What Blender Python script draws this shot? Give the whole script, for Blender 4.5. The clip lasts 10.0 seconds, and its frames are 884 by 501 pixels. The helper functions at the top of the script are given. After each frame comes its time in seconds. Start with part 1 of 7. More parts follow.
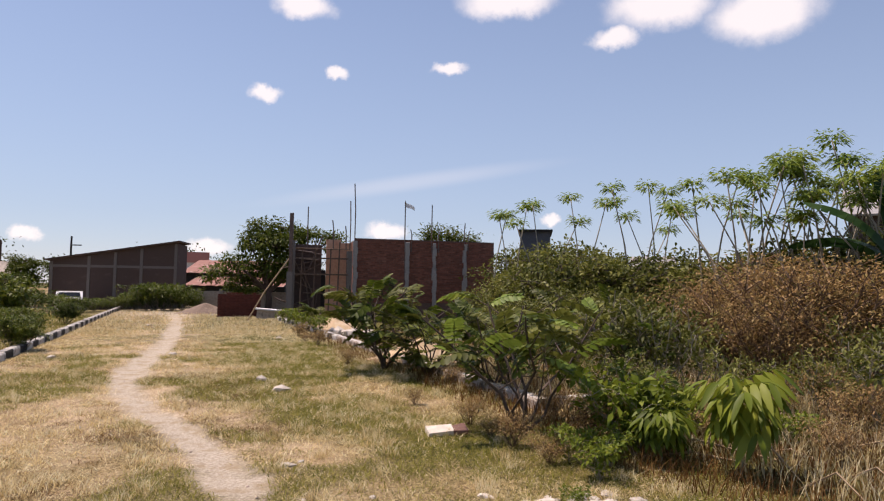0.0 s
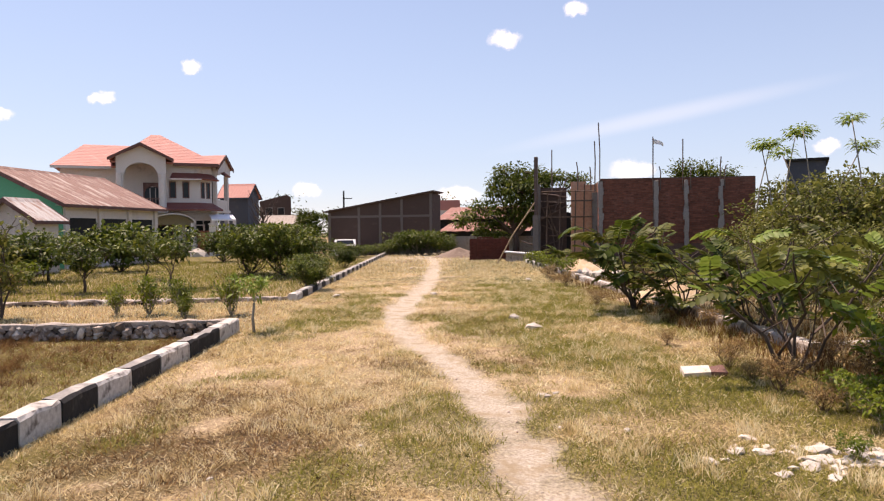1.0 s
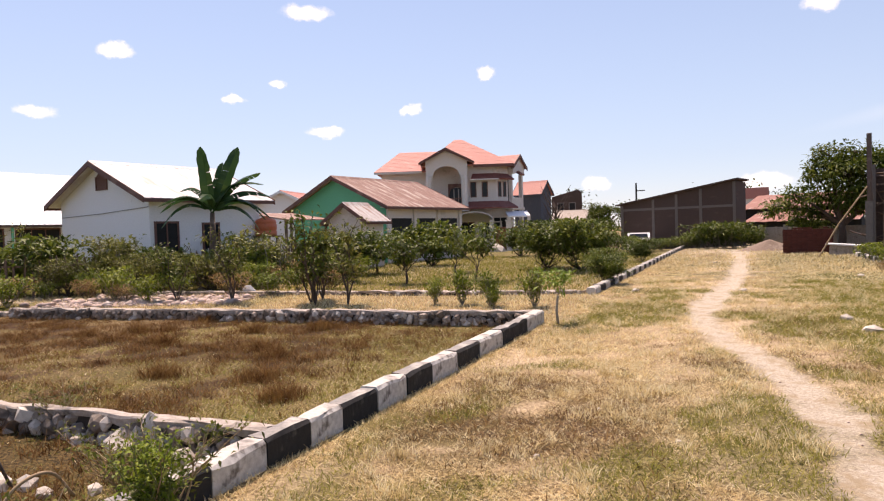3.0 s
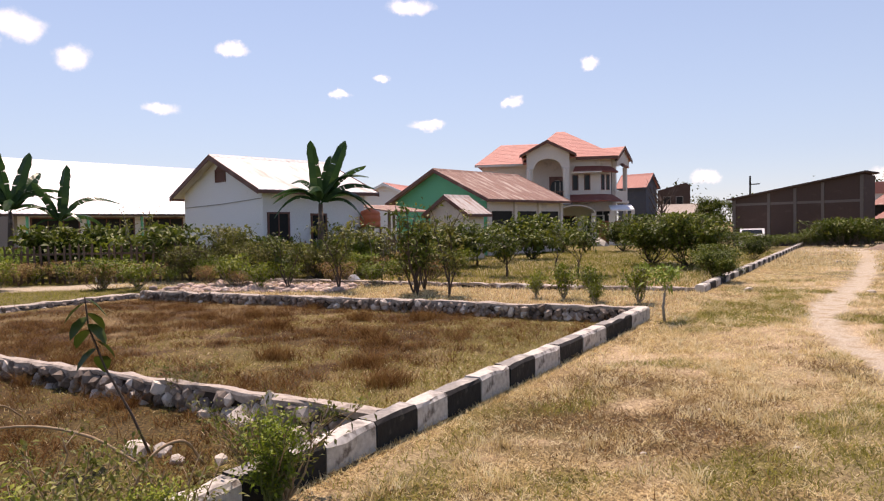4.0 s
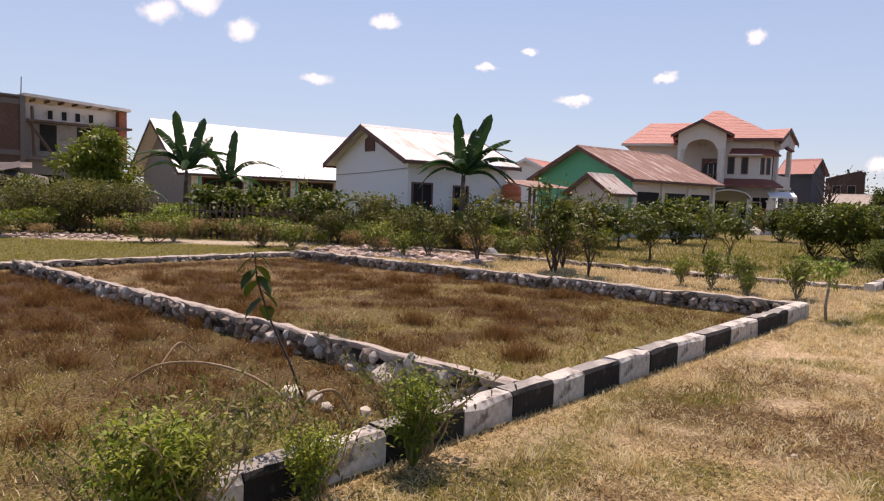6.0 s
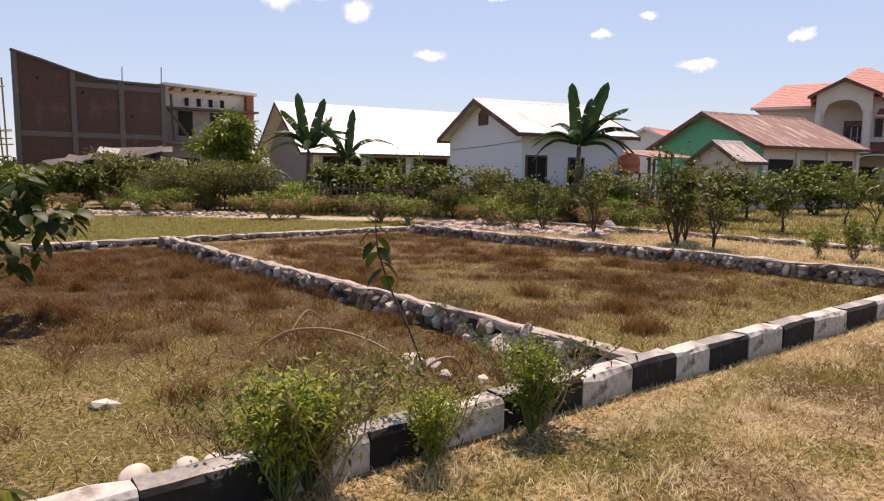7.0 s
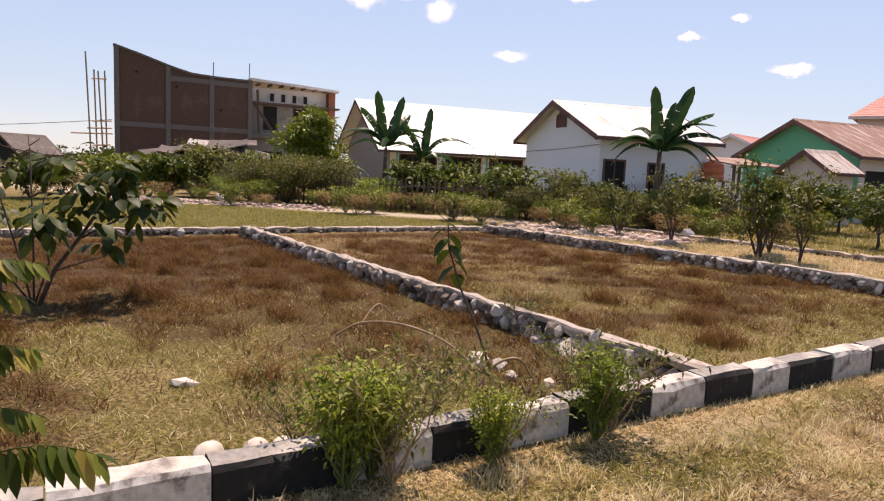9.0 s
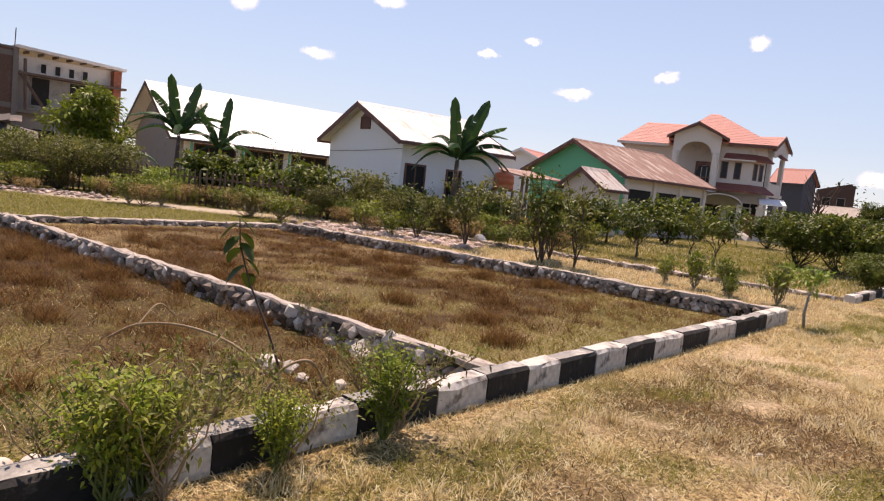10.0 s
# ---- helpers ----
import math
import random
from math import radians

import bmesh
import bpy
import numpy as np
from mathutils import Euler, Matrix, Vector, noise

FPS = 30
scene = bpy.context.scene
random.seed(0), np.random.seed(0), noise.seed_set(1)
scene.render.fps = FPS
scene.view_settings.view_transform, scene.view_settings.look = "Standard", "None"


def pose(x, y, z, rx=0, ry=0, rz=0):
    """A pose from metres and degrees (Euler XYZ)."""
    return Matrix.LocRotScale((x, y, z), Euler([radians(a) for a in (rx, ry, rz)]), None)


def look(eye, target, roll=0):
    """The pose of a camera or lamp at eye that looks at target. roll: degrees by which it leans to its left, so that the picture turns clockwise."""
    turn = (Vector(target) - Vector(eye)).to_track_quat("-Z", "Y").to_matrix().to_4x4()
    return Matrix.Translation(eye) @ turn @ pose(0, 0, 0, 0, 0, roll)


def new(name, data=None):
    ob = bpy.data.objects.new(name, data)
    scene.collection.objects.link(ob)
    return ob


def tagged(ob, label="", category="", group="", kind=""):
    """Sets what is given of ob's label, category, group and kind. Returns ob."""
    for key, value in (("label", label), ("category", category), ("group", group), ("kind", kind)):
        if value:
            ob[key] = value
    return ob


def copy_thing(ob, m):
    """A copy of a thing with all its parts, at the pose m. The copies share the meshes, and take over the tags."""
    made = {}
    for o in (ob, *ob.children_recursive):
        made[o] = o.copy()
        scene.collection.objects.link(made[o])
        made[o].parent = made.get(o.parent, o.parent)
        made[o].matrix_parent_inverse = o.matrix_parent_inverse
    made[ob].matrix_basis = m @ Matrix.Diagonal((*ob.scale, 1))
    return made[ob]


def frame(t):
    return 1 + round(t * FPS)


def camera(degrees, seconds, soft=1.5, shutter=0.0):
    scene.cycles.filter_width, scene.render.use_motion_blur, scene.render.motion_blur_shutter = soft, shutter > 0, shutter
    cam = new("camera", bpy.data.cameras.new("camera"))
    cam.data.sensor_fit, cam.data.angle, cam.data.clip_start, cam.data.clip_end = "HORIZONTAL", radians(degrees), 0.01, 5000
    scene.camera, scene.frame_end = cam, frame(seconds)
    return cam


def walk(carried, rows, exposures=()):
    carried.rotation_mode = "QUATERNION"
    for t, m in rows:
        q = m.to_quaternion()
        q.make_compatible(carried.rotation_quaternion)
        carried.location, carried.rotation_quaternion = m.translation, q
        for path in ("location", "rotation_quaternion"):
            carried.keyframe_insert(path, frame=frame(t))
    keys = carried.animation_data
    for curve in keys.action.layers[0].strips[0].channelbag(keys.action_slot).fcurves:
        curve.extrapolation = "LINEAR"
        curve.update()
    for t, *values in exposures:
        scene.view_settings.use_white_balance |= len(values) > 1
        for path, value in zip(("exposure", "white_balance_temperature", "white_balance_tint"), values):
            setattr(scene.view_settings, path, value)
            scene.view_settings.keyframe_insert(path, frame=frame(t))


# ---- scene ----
cam = camera(66.44, 10.0, 1.2)
# seconds, x, y, z, yaw, pitch, roll
ROWS = [
    (0.0, 0.000, 0.000, 1.584, -0.00, 3.28, -0.97),
    (0.5, 0.016, -0.108, 1.551, 16.45, -0.78, 0.69),
    (1.0, -0.003, -0.162, 1.558, 20.57, -1.62, 0.58),
    (1.5, -0.028, -0.257, 1.571, 26.45, -0.84, 0.29),
    (2.0, -0.058, -0.347, 1.578, 34.40, -0.98, 1.10),
    (2.5, -0.053, -0.390, 1.577, 40.59, -1.13, 1.26),
    (3.0, -0.062, -0.419, 1.569, 44.79, -1.60, 1.79),
    (4.5, -0.057, -0.543, 1.568, 55.97, -2.19, 0.33),
    (5.0, -0.072, -0.563, 1.562, 57.41, -2.56, -0.29),
    (6.5, -0.039, -0.614, 1.553, 69.24, -5.34, -1.83),
    (7.0, -0.034, -0.628, 1.526, 74.41, -6.54, -0.60),
    (7.5, -0.026, -0.652, 1.531, 82.95, -7.24, 0.11),
    (8.0, -0.011, -0.649, 1.524, 84.20, -6.84, -0.72),
    (8.5, -0.011, -0.656, 1.522, 84.13, -6.60, -1.17),
    (9.0, -0.019, -0.629, 1.518, 80.73, -6.69, -2.48),
    (9.5, -0.027, -0.611, 1.511, 74.78, -6.62, -3.92),
    (10.0, -0.037, -0.573, 1.524, 64.26, -5.48, -5.95),
]
walk(cam, [(t, pose(x, y, z, 90 + pitch, roll, yaw)) for t, x, y, z, yaw, pitch, roll in ROWS],
     [(0.0, 0.22, 7450, 26), (0.3, 0.26, 7500, 26), (0.5, 0.4, 7700, 27), (0.7, 0.6, 7900, 28), (3.0, 0.6, 7950, 28), (5.0, 0.28, 7650, 28), (6.5, 0.34, 7800, 28), (7.5, 0.48, 8000, 28), (10.0, 0.5, 8050, 28)])

# ---- light ----
SUN_EL, SUN_AZ = 66.0, 292.0     # degrees above the horizon, degrees from +y towards +x
world = bpy.data.worlds.new("sky")
scene.world = world
world.use_nodes = True
wn, wl = world.node_tree.nodes, world.node_tree.links
sky = wn.new("ShaderNodeTexSky")
sky.sky_type, sky.sun_disc = "NISHITA", False
sky.sun_elevation, sky.sun_rotation = radians(SUN_EL), radians(SUN_AZ)
sky.air_density, sky.dust_density, sky.ozone_density = 1.0, 0.15, 2.8
background = wn["Background"]
background.inputs[1].default_value = 0.122
coord = wn.new("ShaderNodeTexCoord")


def cloud_dir(bearing, slope):
    b = radians(bearing)
    return Vector((-math.sin(b), math.cos(b), slope)).normalized()


# clouds: bearing to the left of +y, slope above the horizon, half width, half height
CLOUDS = [(12.2, .418, .050, .022), (-5.2, .436, .075, .026), (-17.9, .412, .080, .036), (-25.8, .385, .075, .040),
          (-14.2, .37, .035, .017), (9.4, .317, .020, .009), (-.3, .333, .028, .011), (15, .279, .024, .011),
          (5, .085, .034, .015), (32, .060, .020, .011), (19.4, .054, .036, .014), (69.8, .254, .024, .011),
          (55.4, .322, .036, .012), (40.5, .233, .016, .010), (61.6, .193, .015, .006), (47.2, .181, .014, .008),
          (57.9, .218, .014, .007), (54.2, .150, .030, .008), (75.6, .170, .024, .009), (87.6, .240, .030, .017),
          (85, .264, .034, .018), (81.6, .228, .026, .016), (-9, .105, .018, .008)]
warp = wn.new("ShaderNodeTexNoise")
warp.inputs["Scale"].default_value, warp.inputs["Detail"].default_value, warp.inputs["Roughness"].default_value = 24.0, 7.0, 0.62
wl.new(coord.outputs["Generated"], warp.inputs["Vector"])
shift = wn.new("ShaderNodeVectorMath")
shift.operation = "MULTIPLY_ADD"
wl.new(warp.outputs["Color"], shift.inputs[0])
shift.inputs[1].default_value = (.045, .045, .034)
wl.new(coord.outputs["Generated"], shift.inputs[2])
total = None
for bearing, slope, half_w, half_h in CLOUDS:
    d = cloud_dir(bearing, slope)
    r = Vector((d.y, -d.x, 0)).normalized()
    u = r.cross(d)
    sub = wn.new("ShaderNodeVectorMath")
    sub.operation = "SUBTRACT"
    wl.new(shift.outputs[0], sub.inputs[0])
    sub.inputs[1].default_value = d + Vector((.0225, .0225, .017))
    axes = []
    for axis, size in ((r, half_w), (u, half_h)):
        dot = wn.new("ShaderNodeVectorMath")
        dot.operation = "DOT_PRODUCT"
        wl.new(sub.outputs[0], dot.inputs[0])
        dot.inputs[1].default_value = axis / size
        axes.append(dot)
    mix = wn.new("ShaderNodeCombineXYZ")
    wl.new(axes[0].outputs["Value"], mix.inputs[0])
    wl.new(axes[1].outputs["Value"], mix.inputs[1])
    # keep to the half of the sky that the cloud stands in
    size = wn.new("ShaderNodeVectorMath")
    size.operation = "LENGTH"
    wl.new(mix.outputs[0], size.inputs[0])
    front = wn.new("ShaderNodeVectorMath")
    front.operation = "DOT_PRODUCT"
    wl.new(coord.outputs["Generated"], front.inputs[0])
    front.inputs[1].default_value = d
    fall = wn.new("ShaderNodeMapRange")
    fall.interpolation_type = "SMOOTHSTEP"
    for i, value in ((1, 1.1), (2, 0.42), (3, 0.0), (4, 1.0)):
        fall.inputs[i].default_value = value
    wl.new(size.outputs["Value"], fall.inputs[0])
    keep = wn.new("ShaderNodeMath")
    keep.operation = "GREATER_THAN"
    keep.inputs[1].default_value = 0.5
    wl.new(front.outputs["Value"], keep.inputs[0])
    both = wn.new("ShaderNodeMath")
    both.operation = "MULTIPLY"
    wl.new(fall.outputs[0], both.inputs[0])
    wl.new(keep.outputs[0], both.inputs[1])
    if total is None:
        total = both
    else:
        high = wn.new("ShaderNodeMath")
        high.operation = "MAXIMUM"
        wl.new(total.outputs[0], high.inputs[0])
        wl.new(both.outputs[0], high.inputs[1])
        total = high
cover = wn.new("ShaderNodeMix")
cover.data_type = "RGBA"
dense = wn.new("ShaderNodeMath")
dense.operation = "MULTIPLY"
dense.inputs[1].default_value = 0.8
wl.new(total.outputs[0], dense.inputs[0])
haze = wn.new("ShaderNodeMix")
haze.data_type = "RGBA"
height = wn.new("ShaderNodeSeparateXYZ")
wl.new(coord.outputs["Generated"], height.inputs[0])
thin = wn.new("ShaderNodeMapRange")
for i, value in ((1, 0.10), (2, 0.55), (3, 0.62), (4, 0.05)):
    thin.inputs[i].default_value = value
wl.new(height.outputs["Z"], thin.inputs[0])
wl.new(thin.outputs[0], haze.inputs["Factor"])
wl.new(sky.outputs[0], haze.inputs["A"])
haze.inputs["B"].default_value = (2.35, 3.65, 5.35, 1)
wl.new(haze.outputs["Result"], cover.inputs["A"])
cover.inputs["B"].default_value = (7.3, 7.7, 7.9, 1)
# faint streak of high cloud
streak_d = cloud_dir(2.8, .158)
streak_r = Vector((streak_d.y, -streak_d.x, 0)).normalized()
streak_u = streak_r.cross(streak_d)
streak_axes = []
for axis, size in ((streak_r * .987 + streak_u * .16, .27), (streak_u * .987 - streak_r * .16, .017)):
    dot = wn.new("ShaderNodeVectorMath")
    dot.operation = "DOT_PRODUCT"
    off = wn.new("ShaderNodeVectorMath")
    off.operation = "SUBTRACT"
    wl.new(coord.outputs["Generated"], off.inputs[0])
    off.inputs[1].default_value = streak_d
    wl.new(off.outputs[0], dot.inputs[0])
    dot.inputs[1].default_value = axis / size
    streak_axes.append(dot)
mix = wn.new("ShaderNodeCombineXYZ")
wl.new(streak_axes[0].outputs["Value"], mix.inputs[0])
wl.new(streak_axes[1].outputs["Value"], mix.inputs[1])
size = wn.new("ShaderNodeVectorMath")
size.operation = "LENGTH"
wl.new(mix.outputs[0], size.inputs[0])
fall = wn.new("ShaderNodeMapRange")
fall.interpolation_type = "SMOOTHSTEP"
for i, value in ((1, 1.0), (2, 0.1), (3, 0.0), (4, 0.17)):
    fall.inputs[i].default_value = value
wl.new(size.outputs["Value"], fall.inputs[0])
high_cloud = wn.new("ShaderNodeMath")
high_cloud.operation = "MAXIMUM"
wl.new(dense.outputs[0], high_cloud.inputs[0])
wl.new(fall.outputs[0], high_cloud.inputs[1])
wl.new(high_cloud.outputs[0], cover.inputs["Factor"])
wl.new(cover.outputs["Result"], background.inputs[0])

sun = new("sun", bpy.data.lights.new("sun", "SUN"))
sun.data.energy, sun.data.angle, sun.data.color = 4.4, radians(0.53), (1.0, 0.955, 0.88)
sun_to = Vector((math.sin(radians(SUN_AZ)) * math.cos(radians(SUN_EL)), math.cos(radians(SUN_AZ)) * math.cos(radians(SUN_EL)), math.sin(radians(SUN_EL))))
sun.matrix_world = look(sun_to * 60, (0, 0, 0))

# ---- building helpers ----
rng = np.random.default_rng(7)
U, V = np.array((-0.366, 0.931)), np.array((-0.931, -0.366))   # along the kerb; from the kerb into the plots
J = np.array((-4.14, 1.94))                                    # the kerb's front foot at its marked joint
KERB_RZ = math.degrees(math.atan2(0.366, 0.931))               # turn that brings y onto the kerb's line


def at(s, n):
    """World x, y of s metres along the kerb and n metres into the plots."""
    return J + s * U + n * V


def sn(x, y):
    return (x - J[0]) * U[0] + (y - J[1]) * U[1], (x - J[0]) * V[0] + (y - J[1]) * V[1]


class Geo:
    """Collects vertices and faces of one mesh."""

    def __init__(self):
        self.v, self.f = [], []

    def add(self, verts, faces):
        k = len(self.v)
        self.v += [tuple(p) for p in verts]
        self.f += [tuple(i + k for i in f) for f in faces]
        return self

    def box(self, x0, x1, y0, y1, z0, z1, m=None, jitter=0.0):
        c = [Vector((x, y, z)) for z in (z0, z1) for x, y in ((x0, y0), (x1, y0), (x1, y1), (x0, y1))]
        if jitter:
            c = [p + Vector(rng.uniform(-jitter, jitter, 3)) for p in c]
        if m is not None:
            c = [m @ p for p in c]
        return self.add(c, [(0, 3, 2, 1), (4, 5, 6, 7), (0, 1, 5, 4), (1, 2, 6, 5), (2, 3, 7, 6), (3, 0, 4, 7)])

    def tube(self, path, radii, sides=6, cap=True):
        path = [Vector(p) for p in path]
        k, n = len(self.v), len(path)
        for i, p in enumerate(path):
            d = (path[min(i + 1, n - 1)] - path[max(i - 1, 0)]).normalized()
            a = d.cross(Vector((0.31, 0.22, 0.93)) if abs(d.z) < 0.8 else Vector((1, 0.1, 0))).normalized()
            b = d.cross(a)
            r = float(radii[i] if hasattr(radii, "__len__") else radii)
            for j in range(sides):
                w = 2 * math.pi * j / sides
                self.v.append(tuple(p + r * (math.cos(w) * a + math.sin(w) * b)))
        for i in range(n - 1):
            for j in range(sides):
                j2 = (j + 1) % sides
                self.f.append((k + i * sides + j, k + i * sides + j2, k + (i + 1) * sides + j2, k + (i + 1) * sides + j))
        if cap:
            self.f += [tuple(k + j for j in range(sides))[::-1], tuple(k + (n - 1) * sides + j for j in range(sides))]
        return self

    def prism(self, outline, y0, y1):
        """An outline in x, z drawn out along y."""
        n = len(outline)
        return self.add([(x, y0, z) for x, z in outline] + [(x, y1, z) for x, z in outline],
                        [tuple(range(n)), tuple(range(2 * n - 1, n - 1, -1))] + [(i, i + n, (i + 1) % n + n, (i + 1) % n) for i in range(n)])

    def plan(self, outline, z0, z1):
        """An outline in x, y drawn up along z."""
        n = len(outline)
        return self.add([(x, y, z0) for x, y in outline] + [(x, y, z1) for x, y in outline],
                        [tuple(range(n)), tuple(range(2 * n - 1, n - 1, -1))] + [(i, i + n, (i + 1) % n + n, (i + 1) % n) for i in range(n)])

    def slab(self, a, b, c, d, thick):
        """A sheet with the top corners a, b, c, d, thickened downwards."""
        p = [Vector(q) for q in (a, b, c, d)]
        nrm = (p[1] - p[0]).cross(p[3] - p[0]).normalized()
        if nrm.z < 0:
            nrm = -nrm
        return self.add(p + [q - nrm * thick for q in p], [(0, 1, 2, 3), (7, 6, 5, 4), (0, 4, 5, 1), (1, 5, 6, 2), (2, 6, 7, 3), (3, 7, 4, 0)])

    def mesh(self, name):
        me = bpy.data.meshes.new(name)
        me.from_pydata([tuple(p) for p in self.v], [], self.f)
        bm = bmesh.new()
        bm.from_mesh(me)
        bmesh.ops.recalc_face_normals(bm, faces=bm.faces)
        bm.to_mesh(me)
        bm.free()
        return me


def piece(name, geo, material, parent=None, label="", smooth=False):
    """Links a Geo, or a ready mesh, as one object under parent."""
    me = geo.mesh(name) if isinstance(geo, Geo) else geo
    if not me.materials:
        me.materials.append(material)
    if smooth:
        me.polygons.foreach_set("use_smooth", [True] * len(me.polygons))
    ob = new(name, me)
    ob.parent = parent
    return tagged(ob, label)


def thing(name, m, label, category, group="", kind=""):
    ob = new(name)
    ob.matrix_world = m
    ob.empty_display_size = 0.2
    return tagged(ob, label, category, group, kind)


def array_mesh(name, verts, faces_flat, sides, material, smooth=False):
    """A mesh from arrays: faces all with the same number of sides."""
    me = bpy.data.meshes.new(name)
    n = len(faces_flat) // sides
    me.vertices.add(len(verts))
    me.vertices.foreach_set("co", np.asarray(verts, np.float32).ravel())
    me.loops.add(n * sides)
    me.loops.foreach_set("vertex_index", np.asarray(faces_flat, np.int32))
    me.polygons.add(n)
    me.polygons.foreach_set("loop_start", np.arange(0, n * sides, sides, dtype=np.int32))
    me.update(calc_edges=True)
    me.materials.append(material)
    if smooth:
        me.polygons.foreach_set("use_smooth", [True] * n)
    return me


# ---- materials ----
def nodes_of(name):
    m = bpy.data.materials.new(name)
    m.use_nodes = True
    return m, m.node_tree.nodes, m.node_tree.links, m.node_tree.nodes["Principled BSDF"]


def rgb(c):
    return (*c, 1.0)


def noise_node(n, l, vector, scale, detail=4.0, rough=0.6):
    t = n.new("ShaderNodeTexNoise")
    t.inputs["Scale"].default_value, t.inputs["Detail"].default_value, t.inputs["Roughness"].default_value = scale, detail, rough
    if vector is not None:
        l.new(vector, t.inputs["Vector"])
    return t


def span(n, l, value, low, high, a=0.0, b=1.0):
    r = n.new("ShaderNodeMapRange")
    for i, v in ((1, low), (2, high), (3, a), (4, b)):
        r.inputs[i].default_value = v
    l.new(value, r.inputs[0])
    return r.outputs[0]


def blend(n, l, fac, a, b, mode="MIX"):
    m = n.new("ShaderNodeMix")
    m.data_type, m.blend_type = "RGBA", mode
    for key, val in (("Factor", fac), ("A", a), ("B", b)):
        if isinstance(val, bpy.types.NodeSocket):
            l.new(val, m.inputs[key])
        elif key == "Factor":
            m.inputs[key].default_value = val
        else:
            m.inputs[key].default_value = rgb(val)
    return m.outputs["Result"]


def surface(name, base, second, stain, rough=0.85, fine=30.0, coarse=1.2, bump=0.3, stain_from=0.55, metal=0.0, vary=0.0, stretch=None, island=False, world_space=False):
    """A rough weathered surface: two colours in fine grain, stains in coarse patches, relief; pieces differ by their random number."""
    m, n, l, p = nodes_of(name)
    tc = n.new("ShaderNodeTexCoord")
    vec = tc.outputs["Object"]
    if world_space:
        vec = n.new("ShaderNodeNewGeometry").outputs["Position"]
    if stretch:
        mp = n.new("ShaderNodeMapping")
        mp.inputs["Scale"].default_value = stretch
        l.new(vec, mp.inputs["Vector"])
        vec = mp.outputs[0]
    f, c = noise_node(n, l, vec, fine, 5), noise_node(n, l, vec, coarse, 6, 0.65)
    col = blend(n, l, span(n, l, f.outputs[0], 0.35, 0.65), base, second)
    col = blend(n, l, span(n, l, c.outputs[0], stain_from, stain_from + 0.14), col, stain)
    if vary:
        if island:
            rnd = n.new("ShaderNodeNewGeometry").outputs["Random Per Island"]
        else:
            rnd = n.new("ShaderNodeObjectInfo").outputs["Random"]
        hsv = n.new("ShaderNodeHueSaturation")
        l.new(span(n, l, rnd, 0, 1, 1 - vary, 1 + vary), hsv.inputs["Value"])
        l.new(col, hsv.inputs["Color"])
        col = hsv.outputs[0]
    l.new(col, p.inputs["Base Color"])
    p.inputs["Roughness"].default_value, p.inputs["Metallic"].default_value = rough, metal
    if bump:
        b = n.new("ShaderNodeBump")
        b.inputs["Strength"].default_value, b.inputs["Distance"].default_value = bump, 0.02
        l.new(f.outputs[0], b.inputs["Height"])
        l.new(b.outputs[0], p.inputs["Normal"])
    return m


def foliage(name, colors, rough=0.5, patch=0.8, through_light=0.32, gloss=0.2, single=0.55):
    """Leaves or blades: each island its own mix of the colours, some light passing through."""
    m, n, l, p = nodes_of(name)
    geo = n.new("ShaderNodeNewGeometry")
    ramp = n.new("ShaderNodeValToRGB")
    for i, c in enumerate(colors):
        e = ramp.color_ramp.elements[i] if i < 2 else ramp.color_ramp.elements.new(1.0)
        e.color = rgb(c)
    for i, e in enumerate(ramp.color_ramp.elements):
        e.position = i / (len(colors) - 1)
    big = noise_node(n, l, geo.outputs["Position"], patch, 3)
    mixv = n.new("ShaderNodeMath")
    mixv.operation = "MULTIPLY_ADD"
    l.new(geo.outputs["Random Per Island"], mixv.inputs[0])
    mixv.inputs[1].default_value = single
    l.new(span(n, l, big.outputs[0], 0.3, 0.7, 0.0, 1.0 - single), mixv.inputs[2])
    l.new(mixv.outputs[0], ramp.inputs[0])
    l.new(ramp.outputs[0], p.inputs["Base Color"])
    p.inputs["Roughness"].default_value = rough
    p.inputs["Specular IOR Level"].default_value = gloss
    thin = n.new("ShaderNodeBsdfTranslucent")
    l.new(ramp.outputs[0], thin.inputs[0])
    mx = n.new("ShaderNodeMixShader")
    mx.inputs[0].default_value = through_light
    l.new(p.outputs[0], mx.inputs[1])
    l.new(thin.outputs[0], mx.inputs[2])
    l.new(mx.outputs[0], n["Material Output"].inputs["Surface"])
    return m


M_PLASTER = surface("white_plaster", (.84, .84, .84), (.77, .77, .77), (.55, .53, .50), .9, 18, .7, .15, .62)
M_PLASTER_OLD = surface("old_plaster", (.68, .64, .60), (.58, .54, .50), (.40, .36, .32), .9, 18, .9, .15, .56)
M_CREAM = surface("cream_plaster", (.70, .645, .60), (.61, .555, .51), (.42, .37, .33), .9, 14, .8, .15, .58)
M_GREEN = surface("green_paint", (.10, .46, .27), (.085, .40, .235), (.13, .36, .23), .85, 15, .6, .12, .6)
M_TRIM = surface("brown_trim", (.17, .075, .055), (.12, .052, .04), (.24, .14, .11), .7, 25, 1.5, .1)
M_ZINC = surface("white_metal_roof", (.82, .82, .83), (.76, .76, .77), (.58, .54, .50), .5, 6, .8, .05, .63)
M_ZINC_OLD = surface("weathered_white_roof", (.70, .69, .675), (.60, .58, .56), (.46, .39, .34), .6, 5, .9, .05, .5, stretch=(.4, 1.6, 1))
M_RUST = surface("rusty_metal_roof", (.30, .165, .125), (.17, .085, .062), (.44, .35, .295), .75, 9, 1.4, .1, .51, stretch=(.25, 2.2, 1))
